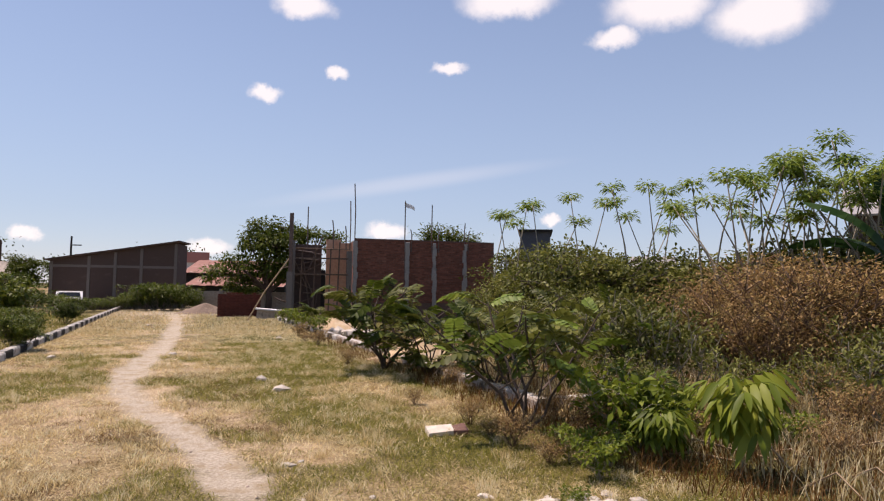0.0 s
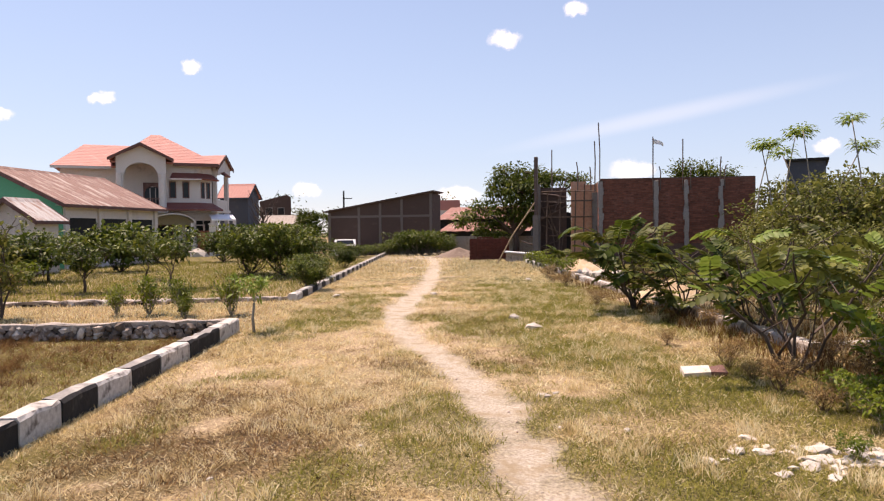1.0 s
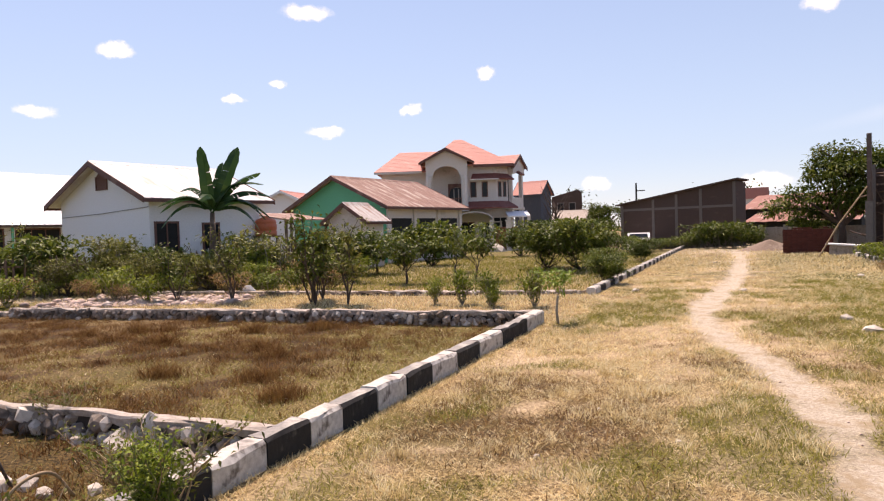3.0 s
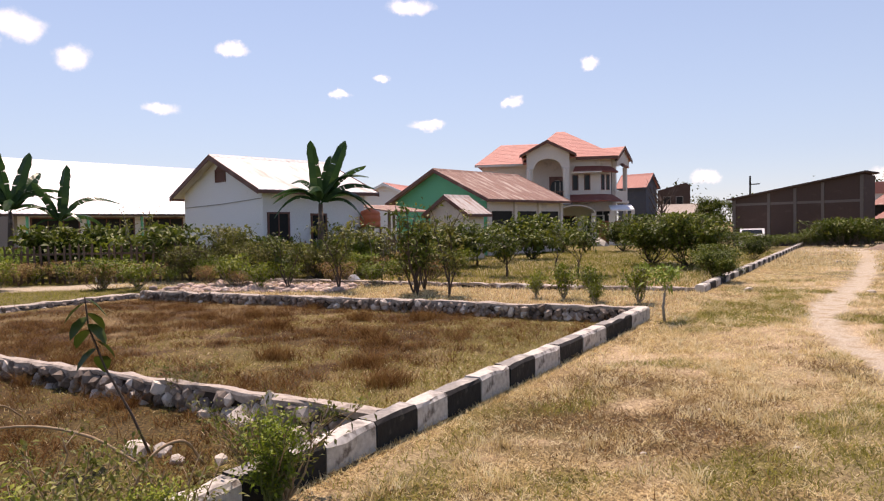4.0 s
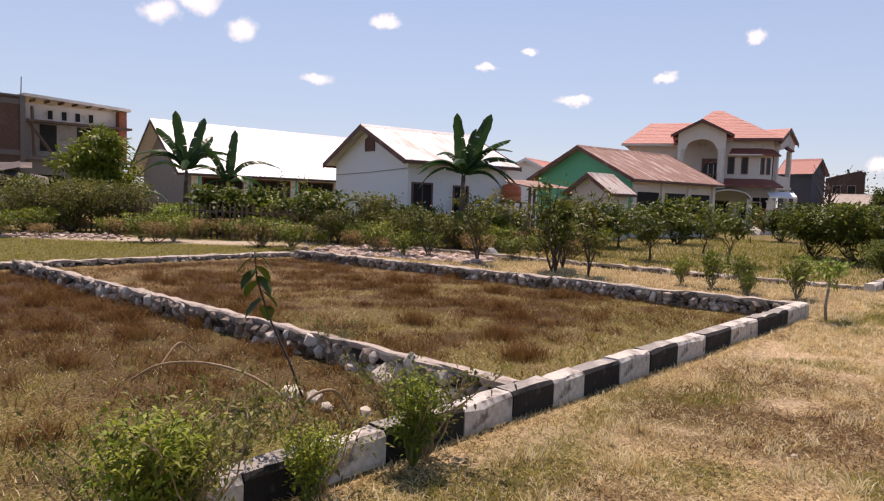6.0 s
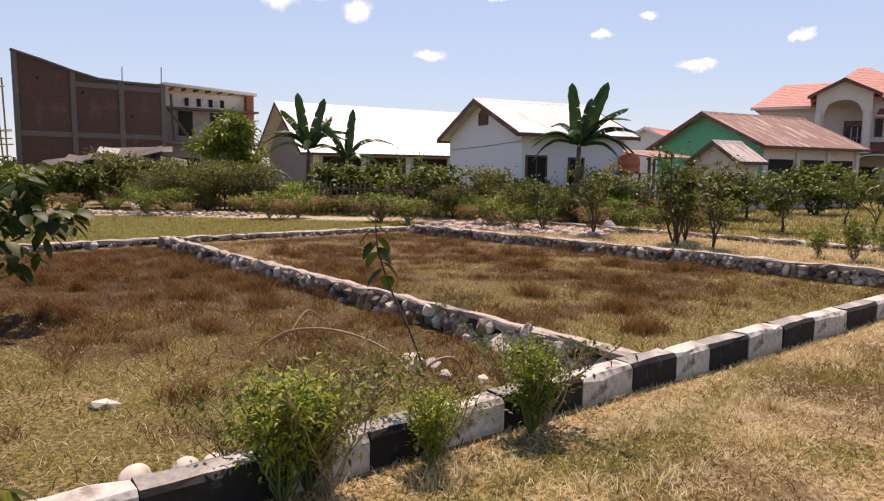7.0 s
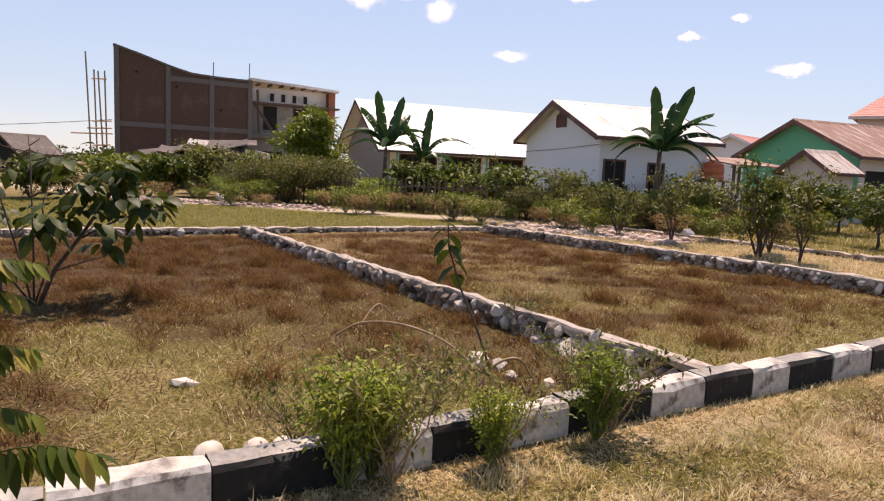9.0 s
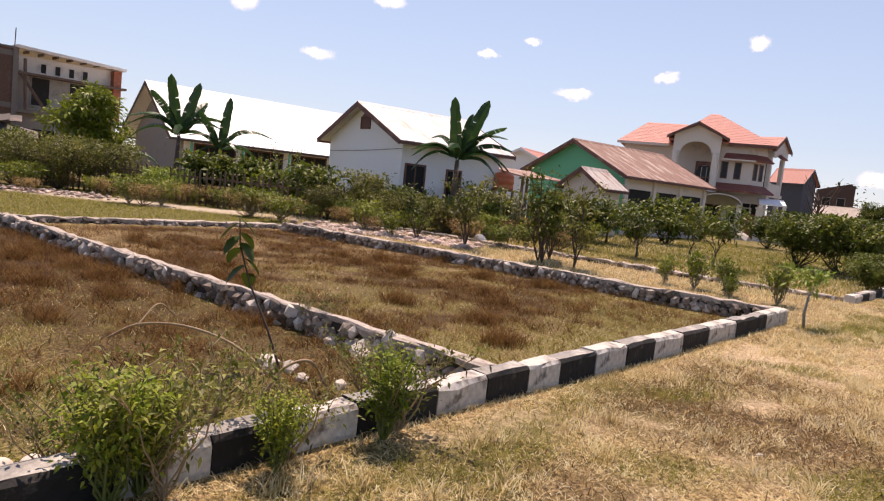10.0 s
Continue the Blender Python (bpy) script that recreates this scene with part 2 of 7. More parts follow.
M_RUSTY2 = surface("rusty_metal_roof_far", (.33, .15, .11), (.24, .10, .075), (.48, .35, .30), .75, 5, .8, .1, .55)
M_TILE = surface("red_roof_tiles", (.50, .20, .16), (.42, .165, .13), (.52, .30, .25), .7, 14, 1.0, .3, .58)
M_BRICK_DARK = surface("dark_brick_wall", (.088, .056, .046), (.066, .043, .036), (.12, .083, .07), .95, 9, .9, .35, .56, stretch=(1, 1, 3))
M_BRICK = surface("red_brick", (.30, .105, .06), (.21, .07, .042), (.36, .16, .10), .95, 7, 1.0, .3, .58, vary=.25)
M_CONCRETE_DARK = surface("dark_concrete", (.17, .15, .135), (.125, .11, .10), (.21, .185, .165), .92, 22, 1.4, .25, .57)
M_SLATE = surface("blue_grey_wall", (.07, .08, .10), (.055, .062, .08), (.10, .10, .11), .9, 12, 1, .1)
# Grey for real concrete, and for the long building's gable painted as shaded.
M_CONCRETE_AND_SHADE = surface("grey_concrete_and_shaded_gable", (.31, .29, .27), (.24, .225, .21), (.17, .155, .14), .92, 22, 1.4, .25, .57)
M_WOOD = surface("rough_timber", (.13, .085, .06), (.085, .055, .04), (.20, .15, .115), .85, 12, 2.0, .2, stretch=(6, 6, .6))
# Near-black paints the shade of openings onto flat panels; also tyres, poles.
M_DARK = surface("dark_interior", (.018, .017, .017), (.012, .012, .012), (.03, .028, .026), .9, 5, 1, 0)
M_STEEL = surface("rusty_rebar", (.11, .075, .06), (.08, .05, .04), (.14, .10, .085), .7, 30, 4, .1)
M_KERB_WHITE = surface("white_painted_kerb", (.62, .60, .56), (.44, .415, .38), (.15, .13, .115), .88, 22, 7.5, .35, .53, vary=.1)
M_KERB_BLACK = surface("black_painted_kerb", (.009, .009, .009), (.016, .015, .014), (.10, .09, .08), .85, 16, 5.0, .35, .63, vary=.2)
M_KERB_TOP = surface("worn_kerb_top", (.58, .545, .49), (.45, .415, .37), (.20, .18, .16), .9, 20, 4.0, .35, .55)
M_KERB_TOP_DARK = surface("worn_black_kerb_top", (.30, .28, .255), (.20, .19, .175), (.46, .43, .385), .9, 20, 4.0, .35, .55)
M_MORTAR = surface("grey_mortar", (.46, .40, .345), (.30, .255, .215), (.14, .115, .095), .95, 16, 5.0, .5, .56)
M_STONE = surface("rubble_stone", (.27, .215, .17), (.12, .092, .074), (.50, .43, .365), .9, 9, 5.0, .6, .55, vary=.6)
M_GAP_SHADE = surface("dark_gap_shade", (.045, .033, .025), (.03, .022, .017), (.08, .06, .045), .95, 14, 1.5, .5)
M_PALE_STONE = surface("pale_stone", (.60, .54, .47), (.44, .385, .325), (.26, .225, .19), .9, 9, 4.0, .35, .6, vary=.15)
M_SOIL = surface("brown_soil", (.24, .175, .13), (.17, .12, .09), (.33, .26, .20), .95, 14, 1.5, .5)
M_SAND = surface("yellow_sand", (.56, .42, .26), (.46, .33, .20), (.62, .52, .38), .95, 22, 1.5, .4)
M_BARK = surface("brown_bark", (.10, .07, .052), (.065, .045, .034), (.17, .13, .10), .9, 18, 4, .4)
M_BARK_PALE = surface("pale_stem", (.33, .29, .23), (.23, .20, .15), (.16, .15, .09), .85, 18, 4, .3)
M_STEM_GREEN = surface("green_stem", (.13, .16, .04), (.09, .11, .03), (.2, .17, .07), .8, 18, 4, .2)
M_TWIG_DARK = surface("brown_twig", (.14, .085, .05), (.10, .06, .035), (.22, .15, .09), .9, 18, 4, .2)
M_DRYTWIG = surface("dry_twig", (.38, .28, .17), (.28, .19, .11), (.48, .38, .26), .9, 18, 4, .2)
M_STREAK = surface("rust_streaked_sheet", (.55, .52, .49), (.40, .35, .31), (.30, .17, .12), .6, 6, 1.6, .1, .5, stretch=(.3, 3.0, 1))
M_BLUE = surface("blue_paint", (.045, .16, .32), (.035, .12, .25), (.16, .25, .33), .7, 12, 2, .1)
M_ORANGE = surface("orange_plastic", (.62, .15, .055), (.54, .12, .045), (.48, .17, .09), .5, 8, 1.5, .05)
M_GLASS = surface("dark_window_glass", (.02, .024, .03), (.016, .02, .024), (.03, .035, .04), .12, 5, 1, 0)
M_GLASS.node_tree.nodes["Principled BSDF"].inputs["Specular IOR Level"].default_value = .18
M_AWNING = surface("dark_red_awning", (.26, .085, .065), (.20, .06, .045), (.33, .15, .12), .8, 12, 1, .2)
M_WHITE_METAL = surface("white_car_paint", (.78, .78, .78), (.75, .75, .75), (.6, .6, .6), .25, 5, 1, 0, .7)
M_GREY_SHEET = surface("grey_corrugated_sheet", (.36, .35, .34), (.27, .255, .24), (.26, .17, .125), .6, 6, 1.0, .1, .55)

L_DARK = foliage("dark_green_leaves", [(.010, .022, .004), (.035, .06, .009), (.11, .14, .024)], through_light=.26)
L_MID = foliage("mid_green_leaves", [(.018, .032, .005), (.075, .11, .014), (.24, .26, .044)], through_light=.3)
L_FRESH = foliage("fresh_green_leaves", [(.035, .06, .008), (.14, .19, .018), (.34, .36, .052)])
L_WEED = foliage("bright_weed_leaves", [(.07, .115, .012), (.19, .26, .024), (.42, .44, .07)], through_light=.4)
L_OLIVE = foliage("olive_leaves", [(.035, .045, .009), (.12, .135, .026), (.32, .31, .08)])
L_PALE = foliage("pale_leaves", [(.22, .25, .07), (.38, .40, .16), (.58, .56, .34)], .4)
L_CASSAVA = foliage("yellow_green_leaves", [(.10, .17, .025), (.19, .27, .045), (.32, .36, .08)])
L_BANANA = foliage("banana_leaves", [(.018, .05, .018), (.03, .075, .022), (.06, .11, .03)], .35)
L_DRY = foliage("dry_brown_leaves", [(.20, .115, .045), (.38, .24, .10), (.34, .31, .10)], patch=2.5)
L_YELLOW = foliage("yellowed_leaves", [(.45, .26, .04), (.38, .28, .06), (.28, .27, .06)])
G_DRY = foliage("dry_grass", [(.15, .095, .04), (.48, .365, .17), (.74, .60, .33), (.92, .83, .58), (.33, .34, .10)], .7, 7.0, .45, .1, .36)
G_GREEN = foliage("green_grass", [(.06, .065, .010), (.18, .185, .03), (.34, .31, .075), (.48, .41, .13)], .6, 6.0, .42, .1, .36)
# The ramp's low end is darkened to carry shade deep in the grass.
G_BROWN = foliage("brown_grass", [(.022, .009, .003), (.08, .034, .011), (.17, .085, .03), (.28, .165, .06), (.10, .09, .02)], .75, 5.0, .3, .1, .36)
G_TUSSOCK = foliage("tussock_grass", [(.10, .045, .014), (.24, .125, .042), (.40, .25, .10)], .75, 5.0, .3, .1, .5)

# ---- ground ----
PATH = [(5.2, -16), (2.6, -6.5), (.9, -1.5), (.1, 1.2), (-.55, 3.2), (-.78, 3.75), (-1.12, 4.55), (-1.65, 5.55), (-2.4, 6.85), (-3.7, 8.55), (-4.95, 10.6),
        (-5.75, 12.7), (-6.8, 16.4), (-8.6, 21.7), (-11.4, 29.2), (-14.2, 36), (-17.2, 42)]
TRACK = [(-36, -17), (-31, -10.5), (-26.4, -7.4), (-24.6, -1.9), (-22.6, 2.2), (-21.5, 5.2), (-19.8, 7.5), (-14, 9.2), (-8.5, 11), (-5, 11.6)]


def near_line(x, y, line):
    best = np.full(np.shape(x), 1e9)
    for (ax, ay), (bx, by) in zip(line[:-1], line[1:]):
        dx, dy = bx - ax, by - ay
        k = np.clip(((x - ax) * dx + (y - ay) * dy) / (dx * dx + dy * dy), 0, 1)
        best = np.minimum(best, np.hypot(x - ax - k * dx, y - ay - k * dy))
    return best


def ramp01(v, low, high):
    return np.clip((np.asarray(v, float) - low) / (high - low), 0, 1)


def wave(x, y, size, seed=0.0):
    """A cheap smooth wave between -1 and 1."""
    a, b = x / size + seed, y / size - 1.7 * seed
    return (np.sin(a + 1.3 * np.sin(b * .8)) + np.sin(b * 1.1 + 1.7 * np.sin(a * .7)) + np.sin((a + b) * 1.9 + seed)) / 3


def patchy(x, y, size, seed=0):
    """Smooth value noise of three octaves, 0 to 1: uneven patches about size metres across."""
    r = np.random.default_rng(900 + seed)
    table = r.random((64, 64))
    out, gain, sum_ = 0.0, 1.0, 0.0
    for k in range(3):
        a, b = np.asarray(x, float) / size * 2 ** k + 7.3 * k, np.asarray(y, float) / size * 2 ** k + 3.1 * k
        i, j = np.floor(a).astype(int), np.floor(b).astype(int)
        u, v = a - i, b - j
        u, v = u * u * (3 - 2 * u), v * v * (3 - 2 * v)
        i0, i1, j0, j1 = i % 64, (i + 1) % 64, j % 64, (j + 1) % 64
        out = out + gain * ((table[i0, j0] * (1 - u) + table[i1, j0] * u) * (1 - v) + (table[i0, j1] * (1 - u) + table[i1, j1] * u) * v)
        sum_ += gain
        gain *= .55
    return out / sum_


def wall_a(n):
    return 0.32 - 0.036 * n


def wall_b(n):
    return 7.38 - 0.105 * n


def in_plot(x, y):
    """1 inside the sunken plots behind the kerb, 0 outside."""
    s, n = sn(x, y)
    return ramp01(n, .18, .3) * ramp01(-n, -11.75, -11.6) * ramp01(-(s - wall_b(n)), .0, .15)


def ground_z(x, y):
    x, y = np.asarray(x, float), np.asarray(y, float)
    z = -.08 * in_plot(x, y) + .018 * wave(x, y, .9) + .03 * wave(x, y, 3.1, 2)
    z = z * np.exp(-np.hypot(x, y) / 60)
    z -= .035 * ramp01(-near_line(x, y, PATH), -.38, -.15)
    z -= .45 * np.exp(-((x + 27) ** 2 + (y - 51) ** 2) / 60)
    return z


def axis(fine0, fine1, step, far):
    mid = np.arange(fine0, fine1, step)
    out, g = [], step
    k = fine1
    while k < far:
        out.append(k)
        g *= 1.13
        k += g
    out.append(far)
    neg, g, k = [], step, fine0
    while k > -far:
        g *= 1.13
        k -= g
        neg.append(max(k, -far))
    return np.array(neg[::-1] + list(mid) + out)


gx, gy = axis(-18, 7, .17, 1800), axis(-5, 22, .17, 1800)
X, Y = np.meshgrid(gx, gy, indexing="ij")
Z = ground_z(X, Y)
nx, ny = len(gx), len(gy)
idx = np.arange(nx * ny).reshape(nx, ny)
faces = np.stack([idx[:-1, :-1], idx[1:, :-1], idx[1:, 1:], idx[:-1, 1:]], -1).ravel()

m, n, l, p = nodes_of("dry_ground")
geo = n.new("ShaderNodeNewGeometry")
pos = geo.outputs["Position"]
fine, mid, big = noise_node(n, l, pos, 34, 6, .75), noise_node(n, l, pos, 3.2, 6, .7), noise_node(n, l, pos, .55, 5, .65)


def mask(name):
    a = n.new("ShaderNodeAttribute")
    a.attribute_name = name
    return a.outputs["Fac"]


# Dark fine-grain colours below paint the shade between blades onto the soil.
straw = blend(n, l, span(n, l, fine.outputs[0], .42, .58), (.085, .05, .022), (.52, .385, .20))
straw = blend(n, l, span(n, l, mid.outputs[0], .49, .60, 0, .75), straw, (.15, .095, .04))
straw = blend(n, l, span(n, l, big.outputs[0], .48, .62, 0, .6), straw, (.13, .12, .035))
straw = blend(n, l, mask("bare"), straw, blend(n, l, span(n, l, fine.outputs[0], .38, .62), (.27, .185, .105), (.68, .54, .37)))
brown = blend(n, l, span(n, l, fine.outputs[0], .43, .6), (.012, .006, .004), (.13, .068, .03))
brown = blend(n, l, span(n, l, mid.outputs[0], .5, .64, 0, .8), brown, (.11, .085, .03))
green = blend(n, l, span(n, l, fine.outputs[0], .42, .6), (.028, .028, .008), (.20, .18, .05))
dirt = blend(n, l, span(n, l, fine.outputs[0], .38, .62), (.33, .275, .21), (.57, .50, .40))
dirt = blend(n, l, span(n, l, mid.outputs[0], .5, .62, 0, .75), dirt, (.32, .24, .14))
rim = n.new("ShaderNodeMath")
rim.operation = "MULTIPLY_ADD"
l.new(mid.outputs[0], rim.inputs[0])
rim.inputs[1].default_value = 1.1
l.new(mask("worn"), rim.inputs[2])
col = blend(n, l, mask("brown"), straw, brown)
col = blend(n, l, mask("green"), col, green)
col = blend(n, l, span(n, l, rim.outputs[0], .95, 1.3), col, dirt)
l.new(col, p.inputs["Base Color"])
p.inputs["Roughness"].default_value = .95
p.inputs["Specular IOR Level"].default_value = .15
b = n.new("ShaderNodeBump")
b.inputs["Strength"].default_value, b.inputs["Distance"].default_value = .7, .03
l.new(fine.outputs[0], b.inputs["Height"])
l.new(b.outputs[0], p.inputs["Normal"])
M_GROUND = m


def worn_at(x, y):
    w = ramp01(-near_line(x, y, PATH) + .3 * (patchy(x, y, .55, 30) - .5), -.46 - .1 * ramp01(y, 8, 11), -.1)
    w = w * (.72 + .28 * ramp01(patchy(x, y, .8, 33), .3, .6))
    w = np.maximum(w, .5 * ramp01(patchy(x, y, .9, 34), .44, .6) * ramp01(-near_line(x, y, PATH), -2.9, -.4) * ramp01(y, 10, 15))
    w = np.maximum(w, .75 * ramp01(-near_line(x, y, TRACK[:7]), -2.3, -.6))
    w = np.maximum(w, .32 * ramp01(-near_line(x, y, TRACK[6:]), -1.6, -.3))
    s, nn = sn(x, y)
    w = np.maximum(w, .55 * ramp01(s, 26, 34) * ramp01(nn, -7.5, -6.5) * ramp01(-nn, -2, -.5))
    bare = ramp01(wave(x, y, .55, 4) + .6 * wave(x, y, .21, 6), .05, .6) * ramp01(-near_line(x, y, PATH), -2.6, -.6)
    w = np.maximum(w, .36 * bare * ramp01(-nn, .3, 1.2))
    return w


def bare_at(x, y):
    """Thin spots in the verge where the peach-coloured soil shows."""
    s, nn = sn(x, y)
    side = 1 - .7 * ramp01(-nn, 4.2, 5.5)
    edge = .8 * ramp01(patchy(x, y, .5, 26), .4, .55) * ramp01(-near_line(x, y, PATH), -1.9, -.5)
    return np.maximum(ramp01(patchy(x, y, .62, 1), .5, .68) * .85, edge) * side * ramp01(-nn, .05, .3) * ramp01(nn, -7.9, -7.6) * (1 - ramp01(dull_at(x, y), .2, .8))


def dull_at(x, y):
    """Darker brown-olive growth in the verge."""
    s, nn = sn(x, y)
    corner = np.exp(-(((x + 4.0) / 1.6) ** 2 + ((y - 4.1) / 1.4) ** 2) ** 2)
    return np.clip(1.3 * corner * ramp01(patchy(x, y, .6, 5), .2, .5) + .7 * ramp01(patchy(x, y, 1.6, 6), .58, .7), 0, 1) * ramp01(-nn, .1, .5) * ramp01(nn, -8.2, -7.8)


def brown_at(x, y):
    s, nn = sn(x, y)
    k = in_plot(x, y)
    patch = ramp01(wave(x, y, 1.5, 1) + .35 * wave(x, y, .5, 3), -.35, .15)
    second = ramp01(-(s - wall_a(nn)), 0, .1)          # the plot on the camera's side of the dividing wall
    open_part = ramp01(nn, 1.0, 5.2)
    k1 = k * (1 - second) * np.maximum(patch * .55, ramp01(nn + 1.6 * (patchy(x, y, .8, 23) - .5), .5, 2.4) * (.35 + .65 * ramp01(patchy(x, y, .9, 24), .4, .54)))
    k2 = k * second * np.maximum(ramp01(nn + .5 * wave(x, y, .7, 3), 4.2, 5.3), patch * .4 * open_part)
    k2 = np.maximum(k2, k * second * .9 * ramp01(s + .5 * wave(x, y, .8, 5), -2.7, -1.5) * ramp01(nn, .7, 1.7))
    k2 = np.maximum(k2, k * second * .9 * ramp01(patchy(x, y, .9, 21), .38, .52) * ramp01(nn, .5, 1.2))
    right = ramp01(-nn, 7.0, 8.2) * .7
    return np.clip(np.maximum(np.maximum(np.maximum(k1, k2), right), .75 * dull_at(x, y)), 0, 1)


def green_at(x, y):
    s, nn = sn(x, y)
    a = np.maximum(ramp01(patchy(x, y, 1.1, 8), .5, .62) * .75, ramp01(patchy(x, y, 1.4, 2), .28, .5) * ramp01(-nn, 3.4, 4.6) * .95) * ramp01(-nn, .1, .6)
    b = ramp01(nn, 12, 12.4) * ramp01(-nn, -32, -24) * .8
    c = in_plot(x, y) * ramp01(-nn, -5.4, -4.2) * (.6 + .35 * ramp01(wave(x, y, 1.1, 7), -.1, .5)) * (1 - .85 * brown_at(x, y)) * (1 - .2 * ramp01(s - wall_a(nn), 0, .1))
    d = ramp01(s, 14, 15) * ramp01(nn, .2, .8) * .6
    return np.clip(np.maximum(np.maximum(a, b), np.maximum(c, d)) * ramp01(-np.hypot(x, y), -90, -50) + .6 * ramp01(nn, 24, 40) * ramp01(-s, -6, 6), 0, 1)


ground_mesh = array_mesh("ground", np.stack([X, Y, Z], -1).reshape(-1, 3), faces, 4, M_GROUND, True)
for key, fn in (("worn", worn_at), ("bare", bare_at), ("brown", brown_at), ("green", green_at)):
    ground_mesh.attributes.new(key, "FLOAT", "POINT").data.foreach_set("value", fn(X, Y).astype(np.float32).ravel())
ground = tagged(new("ground", ground_mesh), "dry straw-coloured grassland with a worn dirt footpath", "ground", kind="structure")

# ---- kerbs and plot walls ----
# joints of the painted blocks along the front foot of the kerb, metres from the marked joint
JOINTS = [-9.6, -8.9, -8.3, -7.6, -7.0, -6.3, -5.7, -5.1, -4.5, -3.9, -3.27, -2.6, -2.16, -1.7, -1.22, -.53, 0, .52, .97, 1.56, 2.14, 2.75, 3.45, 4.2, 5.1, 6.3, 7.35]


def kerb_block(length, width, height, seed, name):
    """A worn concrete block along y with chipped upper edges."""
    r = np.random.default_rng(seed)
    g = Geo()
    cuts = np.linspace(0, length, max(3, int(length / .11)))
    ring = [(0, -.12), (0, height - .03), (.022, height), (width - .025, height), (width, height - .03), (width, -.12)]
    for y in cuts:
        chip = r.uniform(-.006, .004, (6, 2)) - (r.random((6, 1)) < .12) * r.uniform(0, .018, (6, 2))
        chip[0] = chip[5] = 0
        g.v += [(-(x + c[0]), y, z + c[1]) for (x, z), c in zip(ring, chip)]
    k = len(ring)
    for i in range(len(cuts) - 1):
        g.f += [(i * k + j, i * k + j + 1, (i + 1) * k + j + 1, (i + 1) * k + j) for j in range(k - 1)]
    g.f += [tuple(range(k)), tuple(range((len(cuts) - 1) * k, len(cuts) * k))]
    return g.mesh(name)


def kerb_line(name, label, joints, s0, n0, rz, width, height, first_white=True, group="kerbs of the road", top=True, bare=0):
    x, y = at(s0, n0)
    kerb = thing(name, pose(x, y, 0, 0, 0, rz), label, "kerb", group, "structure")
    white = first_white
    for i, (a, c) in enumerate(zip(joints[:-1], joints[1:])):
        me = kerb_block(c - a - .008, width, height + rng.uniform(-.006, .006), i, "kerb_block")
        me.materials.append(M_MORTAR if i < bare else M_KERB_WHITE if white else M_KERB_BLACK)
        me.materials.append(M_KERB_TOP if white or i < bare else M_KERB_TOP_DARK)
        if top:
            me.polygons.foreach_set("material_index", [1 if q.normal.z > .8 else 0 for q in me.polygons])
        ob = piece("kerb_block", me, None, kerb, "bare weathered kerb block" if i < bare else "white-painted kerb block" if white else "black-painted kerb block")
        ob.matrix_local = pose(0, a, rng.uniform(-.006, .004), 0, 0, rng.uniform(-.5, .5))
        white = not white
    return kerb


kerb_line("kerb_1", "concrete road kerb painted in black and white blocks", JOINTS, 0, 0, KERB_RZ, .19, .2, False)
kerb_line("kerb_2", "concrete road kerb painted in worn black and white", [k * .72 for k in range(45)], 11.95, .02, KERB_RZ, .2, .17)
kerb_line("kerb_3", "weathered painted kerb half hidden by shrubs", [k * .6 for k in range(42)], 4.55, -7.8, KERB_RZ, .2, .17, bare=20)
kerb_line("kerb_4", "weathered concrete kerb turning off the road", [k * .7 for k in range(16)], 4.6, -8.0, KERB_RZ - 90 + 6, .2, .15, bare=99)


def stone_mesh(seed, size):
    """A faceted rubble stone about size across."""
    r = np.random.default_rng(seed)
    bm = bmesh.new()
    bmesh.ops.create_icosphere(bm, subdivisions=1, radius=size / 2)
    for v in bm.verts:
        v.co *= 1 + r.uniform(-.26, .2)
        v.co.x *= 1.2
        v.co.z *= .85
    me = bpy.data.meshes.new("stone")
    bm.to_mesh(me)
    bm.free()
    return me


STONES = [stone_mesh(i, .17) for i in range(14)]
for me in STONES:
    me.materials.append(M_STONE)
PALES = [stone_mesh(40 + i, .2) for i in range(6)]
for me in PALES:
    me.materials.append(M_PALE_STONE)


